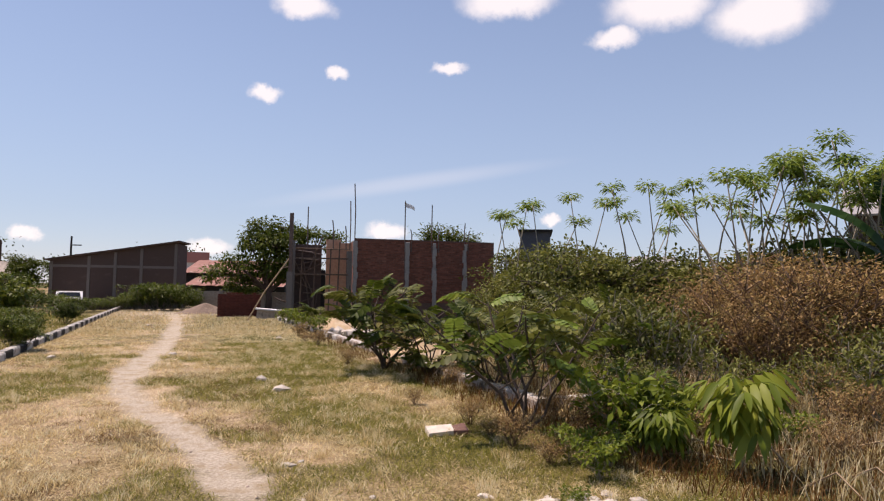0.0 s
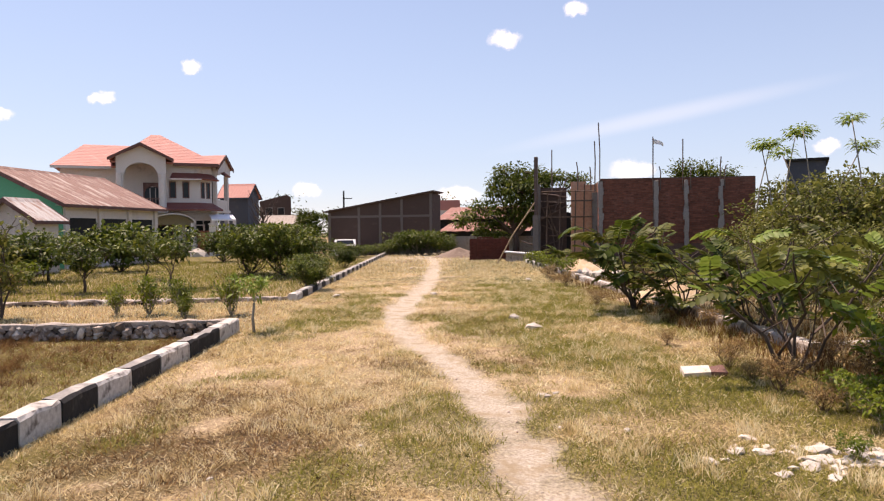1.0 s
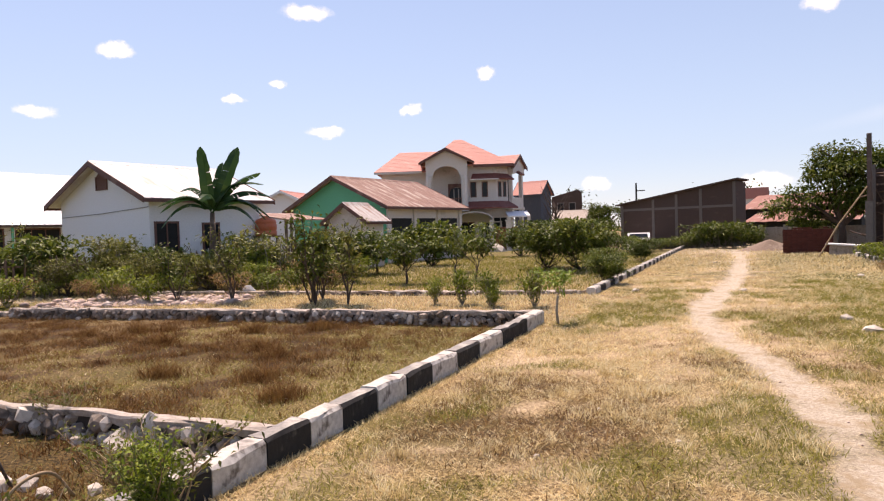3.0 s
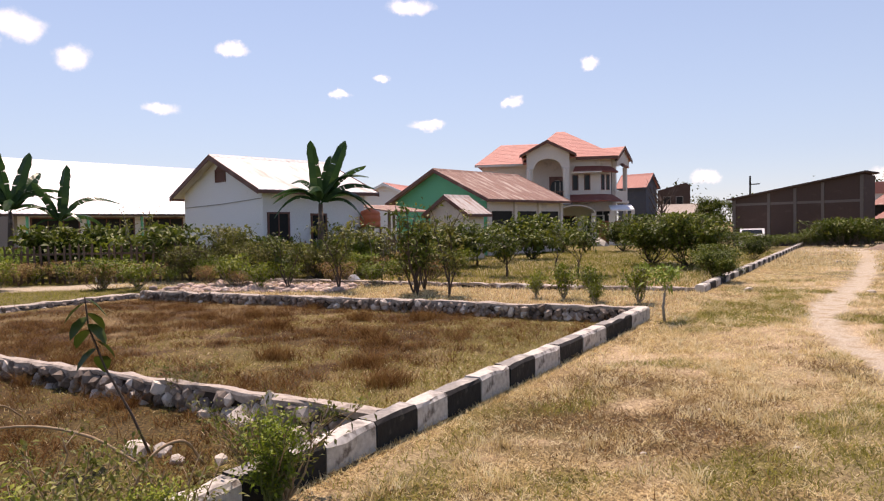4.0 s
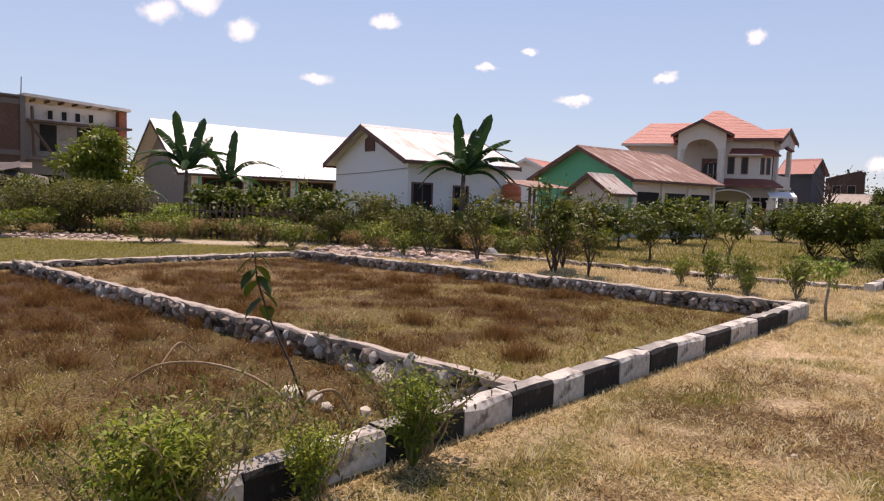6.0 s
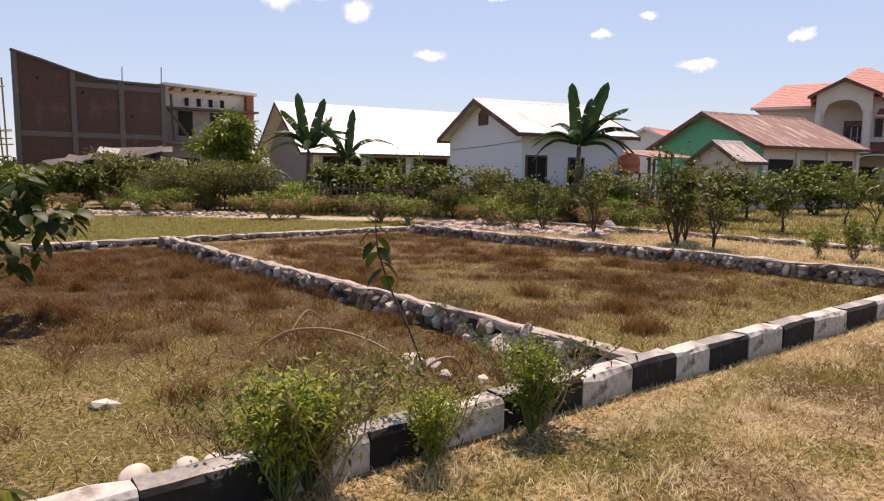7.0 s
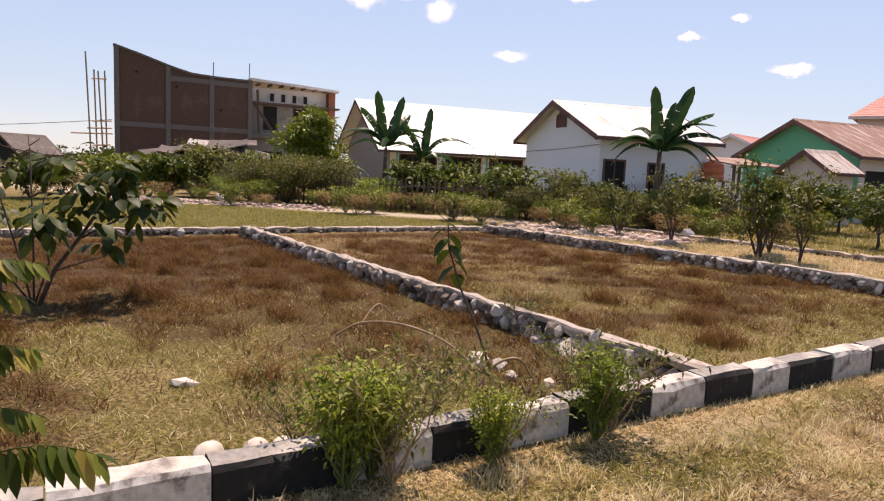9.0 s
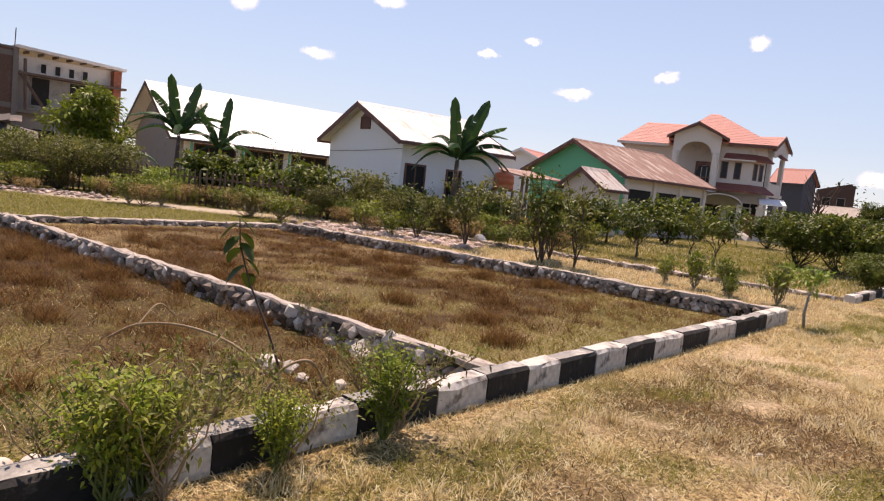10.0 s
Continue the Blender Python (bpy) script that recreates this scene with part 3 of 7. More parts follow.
def stone_wall(name, label, start, end, height, thick, faces=(1,), density=1.0, scale=1.0, pale=.12):
    """A low rubble wall from start to end (world x, y): core coloured as gap shade, capping, single stones on its
    faces.
    """
    a, c = Vector((*start, 0)), Vector((*end, 0))
    d = c - a
    length, rz = d.length, math.degrees(math.atan2(-d.x, d.y))
    wall = thing(name, pose(a.x, a.y, 0, 0, 0, rz), label, "low wall", "low walls round the plots", "structure")
    core, cap_g = Geo(), Geo()
    cuts = int(length / .2)
    r = np.random.default_rng(int(length * 100))
    for i in range(cuts + 1):
        y, h = length * i / cuts, height + r.uniform(-.014, .012)
        w = r.uniform(-.012, .045, 2) * (1, -1)
        core.v += [(-thick / 2 + .06, y, -.25), (-thick / 2 + .06, y, h - .02), (thick / 2 - .06, y, h - .02), (thick / 2 - .06, y, -.25)]
        low = h - r.uniform(.04, .1)
        cap_g.v += [(-thick / 2 + w[0] + .01, y, low), (-thick / 2 + w[0], y, h - .02), (-thick / 2 + .03, y, h + r.uniform(-.014, .01)), (thick / 2 - .03, y, h + r.uniform(-.014, .01)), (thick / 2 + w[1], y, h - .02), (thick / 2 + w[1] - .01, y, low)]
    for i in range(cuts):
        core.f += [(i * 4 + j, i * 4 + j + 1, i * 4 + 5 + j, i * 4 + 4 + j) for j in range(3)]
        cap_g.f += [(i * 6 + j, i * 6 + (j + 1) % 6, i * 6 + 6 + (j + 1) % 6, i * 6 + 6 + j) for j in range(6)]
    core.f += [tuple(range(4)), tuple(range(cuts * 4, cuts * 4 + 4))]
    cap_g.f += [tuple(range(6)), tuple(range(cuts * 6, cuts * 6 + 6))]
    # The core's near-black colour paints the shade in the gaps between stones.
    piece("core", core, M_GAP_SHADE, wall, "near-black core coloured as the shade between the stones")
    piece("mortar_cap", cap_g, M_MORTAR, wall, "uneven pale mortar capping")
    for side in faces:
        rows = 3
        for row in range(rows):
            y = r.uniform(0, .1)
            while y < length:
                size = r.uniform(.6, 1.1) * scale
                if r.random() < density:
                    ob = new("stone", PALES[r.integers(len(PALES))] if r.random() < pale else STONES[r.integers(len(STONES))])
                    ob.parent = wall
                    z = -.1 + (height + .05) * (row + .55) / rows + r.uniform(-.02, .012)
                    ob.matrix_local = pose(side * (thick / 2 - .045 + r.uniform(-.025, .025)), y, z, *r.uniform(0, 360, 3)) @ Matrix.Scale(size, 4)
                y += .15 * size * r.uniform(.85, 1.25)
    return wall


def wpt(s, n):
    return tuple(at(s, n))


stone_wall("wall_1", "low rubble stone wall with a pale mortar cap dividing two grassy plots", wpt(wall_a(.2), .2), wpt(wall_a(11.7), 11.7), .18, .16, (-1,), .85, 1.0, .22)
stone_wall("wall_2", "low dark rubble stone wall along the edge of the plot", wpt(wall_b(.2), .2), wpt(wall_b(11.7), 11.7), .19, .2, (-1,))
stone_wall("wall_3", "low mortared stone wall at the back of the plots", wpt(-9, 11.9), wpt(wall_b(11.9) + .1, 11.9), .12, .3, (1,), .8)
stone_wall("wall_4", "low weathered wall beyond the side track", wpt(12.1, .2), wpt(10.9, 12.5), .1, .25, (-1,), .6)

# ---- houses ----
def polar(bearing, dist, eye=(-.02, -.6)):
    """World x, y at a bearing (degrees to the left of +y) and a distance from the standing place."""
    b = radians(bearing)
    return eye[0] - dist * math.sin(b), eye[1] + dist * math.cos(b)


def ribbed_roof(x0, z0, x1, z1, y0, y1, thick=.05, pitch=.3, rise=.013):
    """A corrugated sheet sloping in x from (x0, z0) to (x1, z1), ribs down the slope."""
    g = Geo()
    count = max(2, int((y1 - y0) / (pitch / 4)))
    for i in range(count + 1):
        y = y0 + (y1 - y0) * i / count
        h = rise * (1 if i % 4 == 0 else (.3 if i % 2 else 0))
        g.v += [(x0, y, z0 + h), (x1, y, z1 + h), (x0, y, z0 - thick), (x1, y, z1 - thick)]
    for i in range(count):
        a, c = i * 4, i * 4 + 4
        g.f += [(a, a + 1, c + 1, c), (a + 2, c + 2, c + 3, a + 3), (a, c, c + 2, a + 2), (a + 1, a + 3, c + 3, c + 1)]
    g.f += [(0, 2, 3, 1), tuple(count * 4 + k for k in (0, 1, 3, 2))]
    return g


def opening(parent, name, label, x0, x1, z0, z1, y, fill, frame_mat, bars=0, frame_w=.06, axis="y"):
    """A window or door set in a wall face that looks along -y (axis y) or +x (axis x): recessed pane, frame, bars."""
    def box(g, a0, a1, d0, d1, b0, b1):
        return g.box(a0, a1, d0, d1, b0, b1) if axis == "y" else g.box(-d1, -d0, a0, a1, b0, b1)
    top = piece(name, box(box(box(box(Geo(), x0 - frame_w, x0, y - .04, y + .06, z0 - frame_w, z1 + frame_w), x1, x1 + frame_w, y - .04, y + .06, z0 - frame_w, z1 + frame_w),
                x0, x1, y - .04, y + .06, z1, z1 + frame_w), x0, x1, y - .04, y + .06, z0 - frame_w, z0), frame_mat, parent, label)
    piece("pane" if fill is M_GLASS else "panel", box(Geo(), x0, x1, y - .012, y + .03, z0, z1), fill, top)
    for k in range(bars):
        x = x0 + (x1 - x0) * (k + 1) / (bars + 1)
        piece("mullion", box(Geo(), x - .025, x + .025, y - .035, y - .014, z0, z1), frame_mat, top)
    return top


def gable_house(name, label, corner, rz, width, length, eave, ridge, over, wall_mat, gable_mat, roof_mat, trim_mat, roof_label, base=-.1):
    """A gabled house. Local y runs along the ridge; the near wall's foot corner is the origin and the house lies at x < 0."""
    h = thing(name, pose(*corner, 0, 0, 0, rz), label, "house")
    w2 = width / 2
    slope = (ridge - eave) / (w2 + over)
    top = eave + over * slope
    t = .16
    piece("side_wall", Geo().box(-t, 0, t, length - t, base, top - .06), wall_mat, h)
    piece("side_wall", Geo().box(-width, -width + t, t, length - t, base, top - .06), wall_mat, h)
    outline = [(0, base), (0, top - .06), (-w2, ridge - .06), (-width, top - .06), (-width, base)]
    piece("gable_wall", Geo().prism(outline, 0, t), gable_mat, h)
    piece("gable_wall", Geo().prism(outline, length - t, length), gable_mat, h)
    roof = piece("roof", ribbed_roof(over, eave, -w2, ridge, -over, length + over), roof_mat, h, roof_label)
    piece("roof_slope", ribbed_roof(-width - over, eave, -w2, ridge, -over, length + over), roof_mat, roof)
    piece("ridge_cap", Geo().prism([(-w2 - .16, ridge + .012 - .16 * slope), (-w2, ridge + .06), (-w2 + .16, ridge + .012 - .16 * slope)], -over - .01, length + over + .01), roof_mat, roof)
    for y in (-over - .03, length + over + .005):
        for s in (1, -1):
            x_out = over + .02 if s > 0 else -width - over - .02
            piece("bargeboard", Geo().prism([(x_out, eave - .17), (x_out, eave + .03), (-w2, ridge + .03), (-w2, ridge - .17)], y, y + .03), trim_mat, roof)
    for x in (over + .001, -width - over - .031):
        piece("fascia", Geo().box(x, x + .03, -over, length + over, eave - .14, eave - .02), trim_mat, roof)
    piece("soffit", Geo().box(.005, over - .01, -over + .01, length + over - .01, eave - .06, eave - .04), wall_mat, roof)
    return h


HRZ = 11.0
# white house with a gable and a door in its side
c, s_ = math.cos(radians(9.35)), math.sin(radians(9.35))
wcorner = (-22.638 - .42 * c - .42 * s_, 8.467 - .42 * s_ + .42 * c)
white_house = gable_house("white_house", "small white plastered house with a white metal gable roof", wcorner, 9.35, 6.04, 4.64, 3.0, 4.46, .42, M_PLASTER, M_PLASTER, M_ZINC_OLD, M_TRIM, "white corrugated metal roof with faint rust streaks")
vent = opening(white_house, "gable_vent", "dark brown gable vent", -3.27, -2.6, 3.5, 3.9, -.012, M_TRIM, M_TRIM, 0, .05)
piece("louvre", Geo().prism([(-3.3, 3.92), (-2.57, 3.92), (-3.0, 4.14)], -.04, -.005), M_TRIM, white_house)
door = opening(white_house, "door", "dark open doorway", .23, 1.02, -.05, 2.15, -.008, M_DARK, M_TRIM, 1, .07, "x")
opening(white_house, "window", "dark window", 2.1, 2.7, .95, 2.1, -.008, M_GLASS, M_TRIM, 1, .07, "x")
piece("cable_line", Geo().tube([(-6.0, -.02, 2.55), (-3.0, -.03, 2.6), (0, -.02, 2.72)], .012, 4), M_CONCRETE_AND_SHADE, white_house)

# long school-like building under a bright white roof
lc, ls = math.cos(radians(13.6)), math.sin(radians(13.6))
# The gables' grey puts the shade on the end wall into its colour.
long_house = gable_house("long_building", "long low building with a bright white metal roof", (-38.09 - .8 * lc - .8 * ls, 1.94 - .8 * ls + .8 * lc), 13.6, 8.48, 15.0, 2.6, 5.7, .8, M_PLASTER, M_CONCRETE_AND_SHADE, M_ZINC, M_WOOD, "bright white metal roof")
piece("plinth_band", Geo().box(.0, .06, 0, 15, .0, .95), M_BRICK, long_house)
for k in range(5):
    opening(long_house, "window", "dark window opening", .8 + k * 2.9, 3.0 + k * 2.9, 1.0, 2.35, -.01, M_DARK, M_TRIM, 2, .08, "x")
for k in range(6):
    piece("verandah_post", Geo().box(.66, .76, .3 + k * 2.85, .4 + k * 2.85, -.1, 2.62), M_GREEN, long_house)

# green house with a rusty roof
gx_, gy_ = polar(49.2, 34.5)
GRZ = 11.5
gc, gs = math.cos(radians(GRZ)), math.sin(radians(GRZ))
green_house = gable_house("green_house", "house with a green gable and a rusty corrugated roof", (gx_ - .45 * gc - .45 * gs, gy_ - .45 * gs + .45 * gc), GRZ, 6.6, 7.2, 2.95, 4.72, .45, M_CREAM, M_GREEN, M_RUST, M_TRIM, "rusty corrugated roof")
for k in range(3):
    opening(green_house, "window", "wide dark window", .42 + k * 2.32, 2.25 + k * 2.32, .75, 2.35, -.008, M_DARK, M_CREAM, 0, .05, "x")
piece("base_band", Geo().box(-3.2, -.6, -.05, -.006, -.1, .9), M_ORANGE, green_house, "orange painted base of the gable")
for k in range(4):
    piece("pilaster", Geo().box(.004, .12, .05 + k * 2.33, .3 + k * 2.33, -.1, 2.9), M_CREAM, green_house)

# small white outbuilding before it
ox, oy = polar(51.0, 31.6)
outhouse = gable_house("outbuilding", "small white outbuilding with a rusty metal roof", (ox, oy), GRZ, 2.3, 1.3, 2.15, 3.05, .28, M_CREAM, M_CREAM, M_STREAK, M_TRIM, "rust-streaked pale metal roof")

# red-tiled small roof behind the green house
rx_, ry_ = polar(55.2, 50)
red_house = gable_house("red_roofed_house", "far house with a red tiled roof and white gable", (rx_, ry_), 35, 5.0, 7, 3.6, 4.9, .4, M_PLASTER, M_PLASTER, M_TILE, M_PLASTER, "red tiled roof")

# lean-to with a water tank between the two houses
shed = thing("lean_to", pose(*polar(59.0, 32.5), 0, 0, 0, HRZ), "open lean-to with a grey sheet roof", "shed")
piece("roof", ribbed_roof(1.2, 2.35, -1.6, 2.75, 0, 3.0), M_RUST, shed)
for x, y in ((1.0, .2), (1.0, 2.8), (-1.4, .2), (-1.4, 2.8)):
    piece("post", Geo().box(x - .05, x + .05, y - .05, y + .05, -.1, 2.34), M_WOOD, shed)
tank = thing("water_tank", pose(*polar(59.1, 27.5), 0), "orange plastic water tank on a stand", "water tank")
g = Geo()
ring = [(.0, 1.62), (.40, 1.62), (.42, 1.68), (.42, 1.78), (.39, 1.82), (.42, 1.86), (.42, 2.06), (.39, 2.1), (.42, 2.14), (.36, 2.26), (.16, 2.33), (.14, 2.38), (0, 2.38)]
for r_, z_ in ring:
    g.v += [(r_ * math.cos(a * math.pi / 8), r_ * math.sin(a * math.pi / 8), z_) for a in range(16)]
for i in range(len(ring) - 1):
    g.f += [(i * 16 + a, i * 16 + (a + 1) % 16, (i + 1) * 16 + (a + 1) % 16, (i + 1) * 16 + a) for a in range(16)]
piece("tank_body", g, M_ORANGE, tank, smooth=True)
for x in (-.3, .3):
    for y in (-.3, .3):
        piece("leg", Geo().box(x - .04, x + .04, y - .04, y + .04, -.05, 1.6), M_WOOD, tank)
piece("platform", Geo().box(-.45, .45, -.45, .45, 1.56, 1.62), M_WOOD, tank)


# ---- the two-storey villa ----
def tiled(g, a, b_, c_, d_, courses=14):
    """A tiled slope: eave a-b, ridge d-c; stepped courses."""
    a, b_, c_, d_ = (Vector(q) for q in (a, b_, c_, d_))
    nrm = (b_ - a).cross(d_ - a).normalized()
    if nrm.z < 0:
        nrm = -nrm
    rows = [(a - nrm * .12, b_ - nrm * .12)]
    for i in range(courses):
        t0, t1 = i / courses, (i + 1) / courses
        rows += [(a.lerp(d_, t0) + nrm * .012, b_.lerp(c_, t0) + nrm * .012), (a.lerp(d_, t1), b_.lerp(c_, t1))]
    rows.append((d_ - nrm * .12, c_ - nrm * .12))
    k = len(rows)
    g.add([q for row in rows for q in row], [(2 * i, 2 * i + 1, 2 * (i + 1) % (2 * k) + 1, 2 * (i + 1) % (2 * k)) for i in range(k)])
    return g


def arch_wall(x0, x1, z0, z1, ax0, ax1, spring, rise, y0, y1, base=None):
    """A wall with an arched opening: two posts and a head."""
    g = Geo()
    base = z0 if base is None else base
    g.box(x0, ax0, y0, y1, z0, z1)
    g.box(ax1, x1, y0, y1, z0, z1)
    n = 10
    for i in range(n):
        t0, t1 = i / n, (i + 1) / n
        xa, xb = ax0 + (ax1 - ax0) * t0, ax0 + (ax1 - ax0) * t1
        za, zb = spring + rise * math.sqrt(max(0, 1 - (2 * t0 - 1) ** 2)), spring + rise * math.sqrt(max(0, 1 - (2 * t1 - 1) ** 2))
        g.add([(xa, y0, za), (xb, y0, zb), (xb, y0, z1), (xa, y0, z1), (xa, y1, za), (xb, y1, zb), (xb, y1, z1), (xa, y1, z1)],
              [(0, 1, 2, 3), (7, 6, 5, 4), (0, 4, 5, 1), (3, 2, 6, 7)])
    return g


# local x runs to the right as seen from the camera, y away from it; the origin is the foot of the front, 42.9 degrees to the left
VD = 56.0
VRZ = 43.5
villa = thing("villa", pose(*polar(42.9, VD), -.1, 0, 0, VRZ), "two-storey cream villa with a red tiled hip roof and arched balcony", "house")


def vx(bearing, d=VD):
    return d * math.tan(radians(42.9 - bearing))


def vz(slope, d=VD):
    return 1.55 + slope * d + .1


xl, xa0, xa1, xr, xw = vx(49.9), vx(46.0), vx(42.6), vx(38.6), vx(37.3)
e_up = vz(.0985)
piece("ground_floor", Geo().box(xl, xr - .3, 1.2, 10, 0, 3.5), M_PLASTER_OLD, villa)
piece("upper_floor", Geo().box(xl, xa0 - .02, 2.4, 10, 3.5, e_up - .25), M_CREAM, villa)
piece("upper_floor", Geo().plan([(xa1 + .25, .5), (2.9, .5), (3.9, 1.6), (3.9, 10), (xa1 + .25, 10)], 3.5, e_up - .1), M_CREAM, villa, "cream upper bay with a splayed corner")
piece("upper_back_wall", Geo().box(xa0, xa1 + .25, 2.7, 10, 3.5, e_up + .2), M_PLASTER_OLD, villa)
# balcony gable with its arch
gz = e_up - .35
front = piece("balcony_front", arch_wall(xa0 + .1, xa1 + .2, 3.5, gz + .62, xa0 + .6, xa1 - .35, gz - .75, .95, .0, .3), M_CREAM, villa, "cream balcony front with a round arch")
mid_x = (xa0 + xa1) / 2 + .1
front.matrix_local = pose(0, -.45, 0)
piece("pediment", Geo().prism([(xa0 + .1, gz + .62), (xa1 + .2, gz + .62), (mid_x, gz + 1.45)], 0, .3), M_CREAM, front)
for xx in (xa0 + .3, xa1 - .1):
    piece("column", Geo().tube([(xx, -.05, 3.45), (xx, -.05, gz - .6)], .2, 10), M_CREAM, front)
piece("balcony_floor", Geo().box(xa0, xa1 + .3, -.65, 2.68, 3.3, 3.5), M_CREAM, villa)
rail = piece("balcony_rail", Geo().box(xa0 + .3, xa1 - .1, -.5, -.45, 4.3, 4.38), M_TRIM, villa)
for k in range(12):
    xx = xa0 + .55 + k * (xa1 - xa0 - .9) / 11
    piece("baluster", Geo().box(xx - .02, xx + .02, -.49, -.46, 3.5, 4.3), M_TRIM, rail)
arch_window = piece("arched_window", arch_wall(mid_x + .1, mid_x + 1.5, 3.5, 5.75, mid_x + .2, mid_x + 1.4, 4.9, .55, 2.6, 2.68), M_TRIM, villa)
piece("pane", Geo().box(mid_x + .2, mid_x + 1.4, 2.66, 2.69, 3.5, 5.4), M_GLASS, arch_window)
for k in (1, 2):
    piece("mullion", Geo().box(mid_x + .2 + k * .4 - .03, mid_x + .2 + k * .4 + .03, 2.6, 2.65, 3.5, 5.3), M_PLASTER_OLD, arch_window)
# windows of the right bay under their own awning
g = tiled(Geo(), (xa1 + .45, -.35, 5.92), (3.05, -.35, 5.92), (2.9, .5, 6.4), (xa1 + .65, .5, 6.4), 4)
tiled(g, (3.05, -.35, 5.92), (4.45, 1.2, 5.92), (3.9, 1.6, 6.4), (2.9, .5, 6.4), 4)
awning = piece("window_awning", g, M_AWNING, villa, "dark red tiled window awning")
piece("awning_trim", Geo().box(xa1 + .45, 3.05, -.39, -.33, 5.8, 5.9), M_CREAM, awning)
for xx in (.78, 1.73):
    opening(villa, "window", "tall dark window", xx, xx + .36, 4.5, 5.65, .49, M_GLASS, M_TRIM, 0, .07)
for k in range(2):
    win = opening(villa, "window", "tall dark window in the splayed corner", .22 + k * .65, .52 + k * .65, 4.5, 5.65, -.01, M_GLASS, M_TRIM, 0, .06)
    win.matrix_local = pose(2.9, .5, 0, 0, 0, 47.7)
g = tiled(Geo(), (xa1 - .1, -.75, 3.55), (3.2, -.75, 3.55), (2.95, .5, 4.1), (xa1 + .2, .5, 4.1), 4)
tiled(g, (3.2, -.75, 3.55), (4.7, .9, 3.55), (3.95, 1.6, 4.1), (2.95, .5, 4.1), 4)
band = piece("mid_canopy", g, M_AWNING, villa, "dark red canopy between the storeys")
# right wing, turned from the front: balconies one above the other under a gable
WING = pose(4.3, 2.3, 0, 0, 0, -25)
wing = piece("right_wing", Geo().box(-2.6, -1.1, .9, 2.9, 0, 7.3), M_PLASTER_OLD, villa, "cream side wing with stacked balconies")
wing.matrix_local = WING
piece("gable_wall", Geo().prism([(0, 6.45), (0, 7.25), (1.45, 8.1), (2.9, 7.25), (2.9, 6.45), (2.5, 6.45), (1.45, 6.85), (.4, 6.45)], -.15, 0), M_CREAM, wing).matrix_local = pose(0, 0, 0, 0, 0, 90)
piece("balcony_post", Geo().box(-.3, -.002, .0, .25, 0, 7.2), M_CREAM, wing)
piece("balcony_post", Geo().box(-.3, -.002, 2.55, 2.88, 0, 6.5), M_CREAM, wing)
piece("balcony_side", Geo().box(-.14, -.01, .27, 2.5, 3.62, 4.45), M_CREAM, wing)
piece("balcony_post", Geo().box(-1.75, -1.5, .0, .25, 0, 7.2), M_CREAM, wing)
for z_ in (3.4, 7.0):
    piece("balcony_slab", Geo().box(-1.9, .1, -.12, 2.95, z_, z_ + .22), M_CREAM, wing)
piece("balcony_parapet", Geo().box(-1.5, -.31, .06, .16, 3.62, 4.45), M_BRICK_DARK, wing)
opening(wing, "window", "dark balcony doorway", -1.35, -.5, 3.7, 6.2, .89, M_DARK, M_PLASTER_OLD, 0, .1)
opening(wing, "window", "dark lower doorway", -1.35, -.5, .2, 2.7, .89, M_DARK, M_PLASTER_OLD, 0, .1)
piece("side_awning", tiled(Geo(), (.55, .6, 6.45), (.55, 1.9, 6.45), (.02, 1.8, 6.8), (.02, .7, 6.8), 3), M_AWNING, wing)
# ground floor porch with a curved canopy, posts, door, gate pillars
g = Geo()
px0, px1 = vx(43.6), vx(40.4)
for i in range(12):
    w0, w1 = math.pi * i / 12, math.pi * (i + 1) / 12
    xm, xh = (px0 + px1) / 2, (px1 - px0) / 2
    p0, p1 = (xm - xh * math.cos(w0), 2.45 + .75 * math.sin(w0)), (xm - xh * math.cos(w1), 2.45 + .75 * math.sin(w1))
    g.slab((p0[0], -2.2, p0[1]), (p1[0], -2.2, p1[1]), (p1[0], 1.2, p1[1]), (p0[0], 1.2, p0[1]), .08)
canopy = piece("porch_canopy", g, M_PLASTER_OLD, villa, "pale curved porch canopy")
for xx in (px0 + .2, px1 - .2):
    piece("porch_post", Geo().box(xx - .15, xx + .15, -2.1, -1.8, 0, 2.5), M_CREAM, canopy)
opening(villa, "door", "dark entrance door", -.1, .9, .1, 2.3, 1.19, M_DARK, M_TRIM, 0, .1)
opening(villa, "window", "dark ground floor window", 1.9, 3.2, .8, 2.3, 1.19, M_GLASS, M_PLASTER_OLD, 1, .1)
# A flat near-black panel stands for the shade inside the porch.
opening(villa, "porch_opening", "near-black panel for the shade of the open porch under the canopy", px1 + .2, xr - .5, .1, 2.7, 1.19, M_DARK, M_CREAM, 1, .15)
piece("brick_panel", Geo().box(xr - 1.6, xr + .2, -1.0, -.8, 0, 1.9), M_BRICK, villa)
flat = piece("flat_canopy", Geo().slab((vx(39.2), -1.6, 2.75), (vx(37.4), -1.6, 2.75), (vx(37.4), .9, 3.2), (vx(39.2), .9, 3.2), .1), M_ZINC, villa, "white flat porch canopy")
for xx in (vx(39.1), vx(37.5)):
    piece("porch_post", Geo().box(xx - .12, xx + .12, -1.55, -1.3, 0, 2.72), M_CREAM, flat)
# roofs
apex, ridge_l = vz(.1345, 61), vz(.1185, 61.5)
ov = .55
X0, X1, Y0, Y1 = xa0 - .3, 4.3, -.1, 10.5
yc = 5.0
g = Geo()
pk0, pk1 = (-.5, yc, apex), (.15, yc, apex)
tiled(g, (X0, Y0, e_up - .05), (X1, Y0, e_up - .05), pk1, pk0, 18)
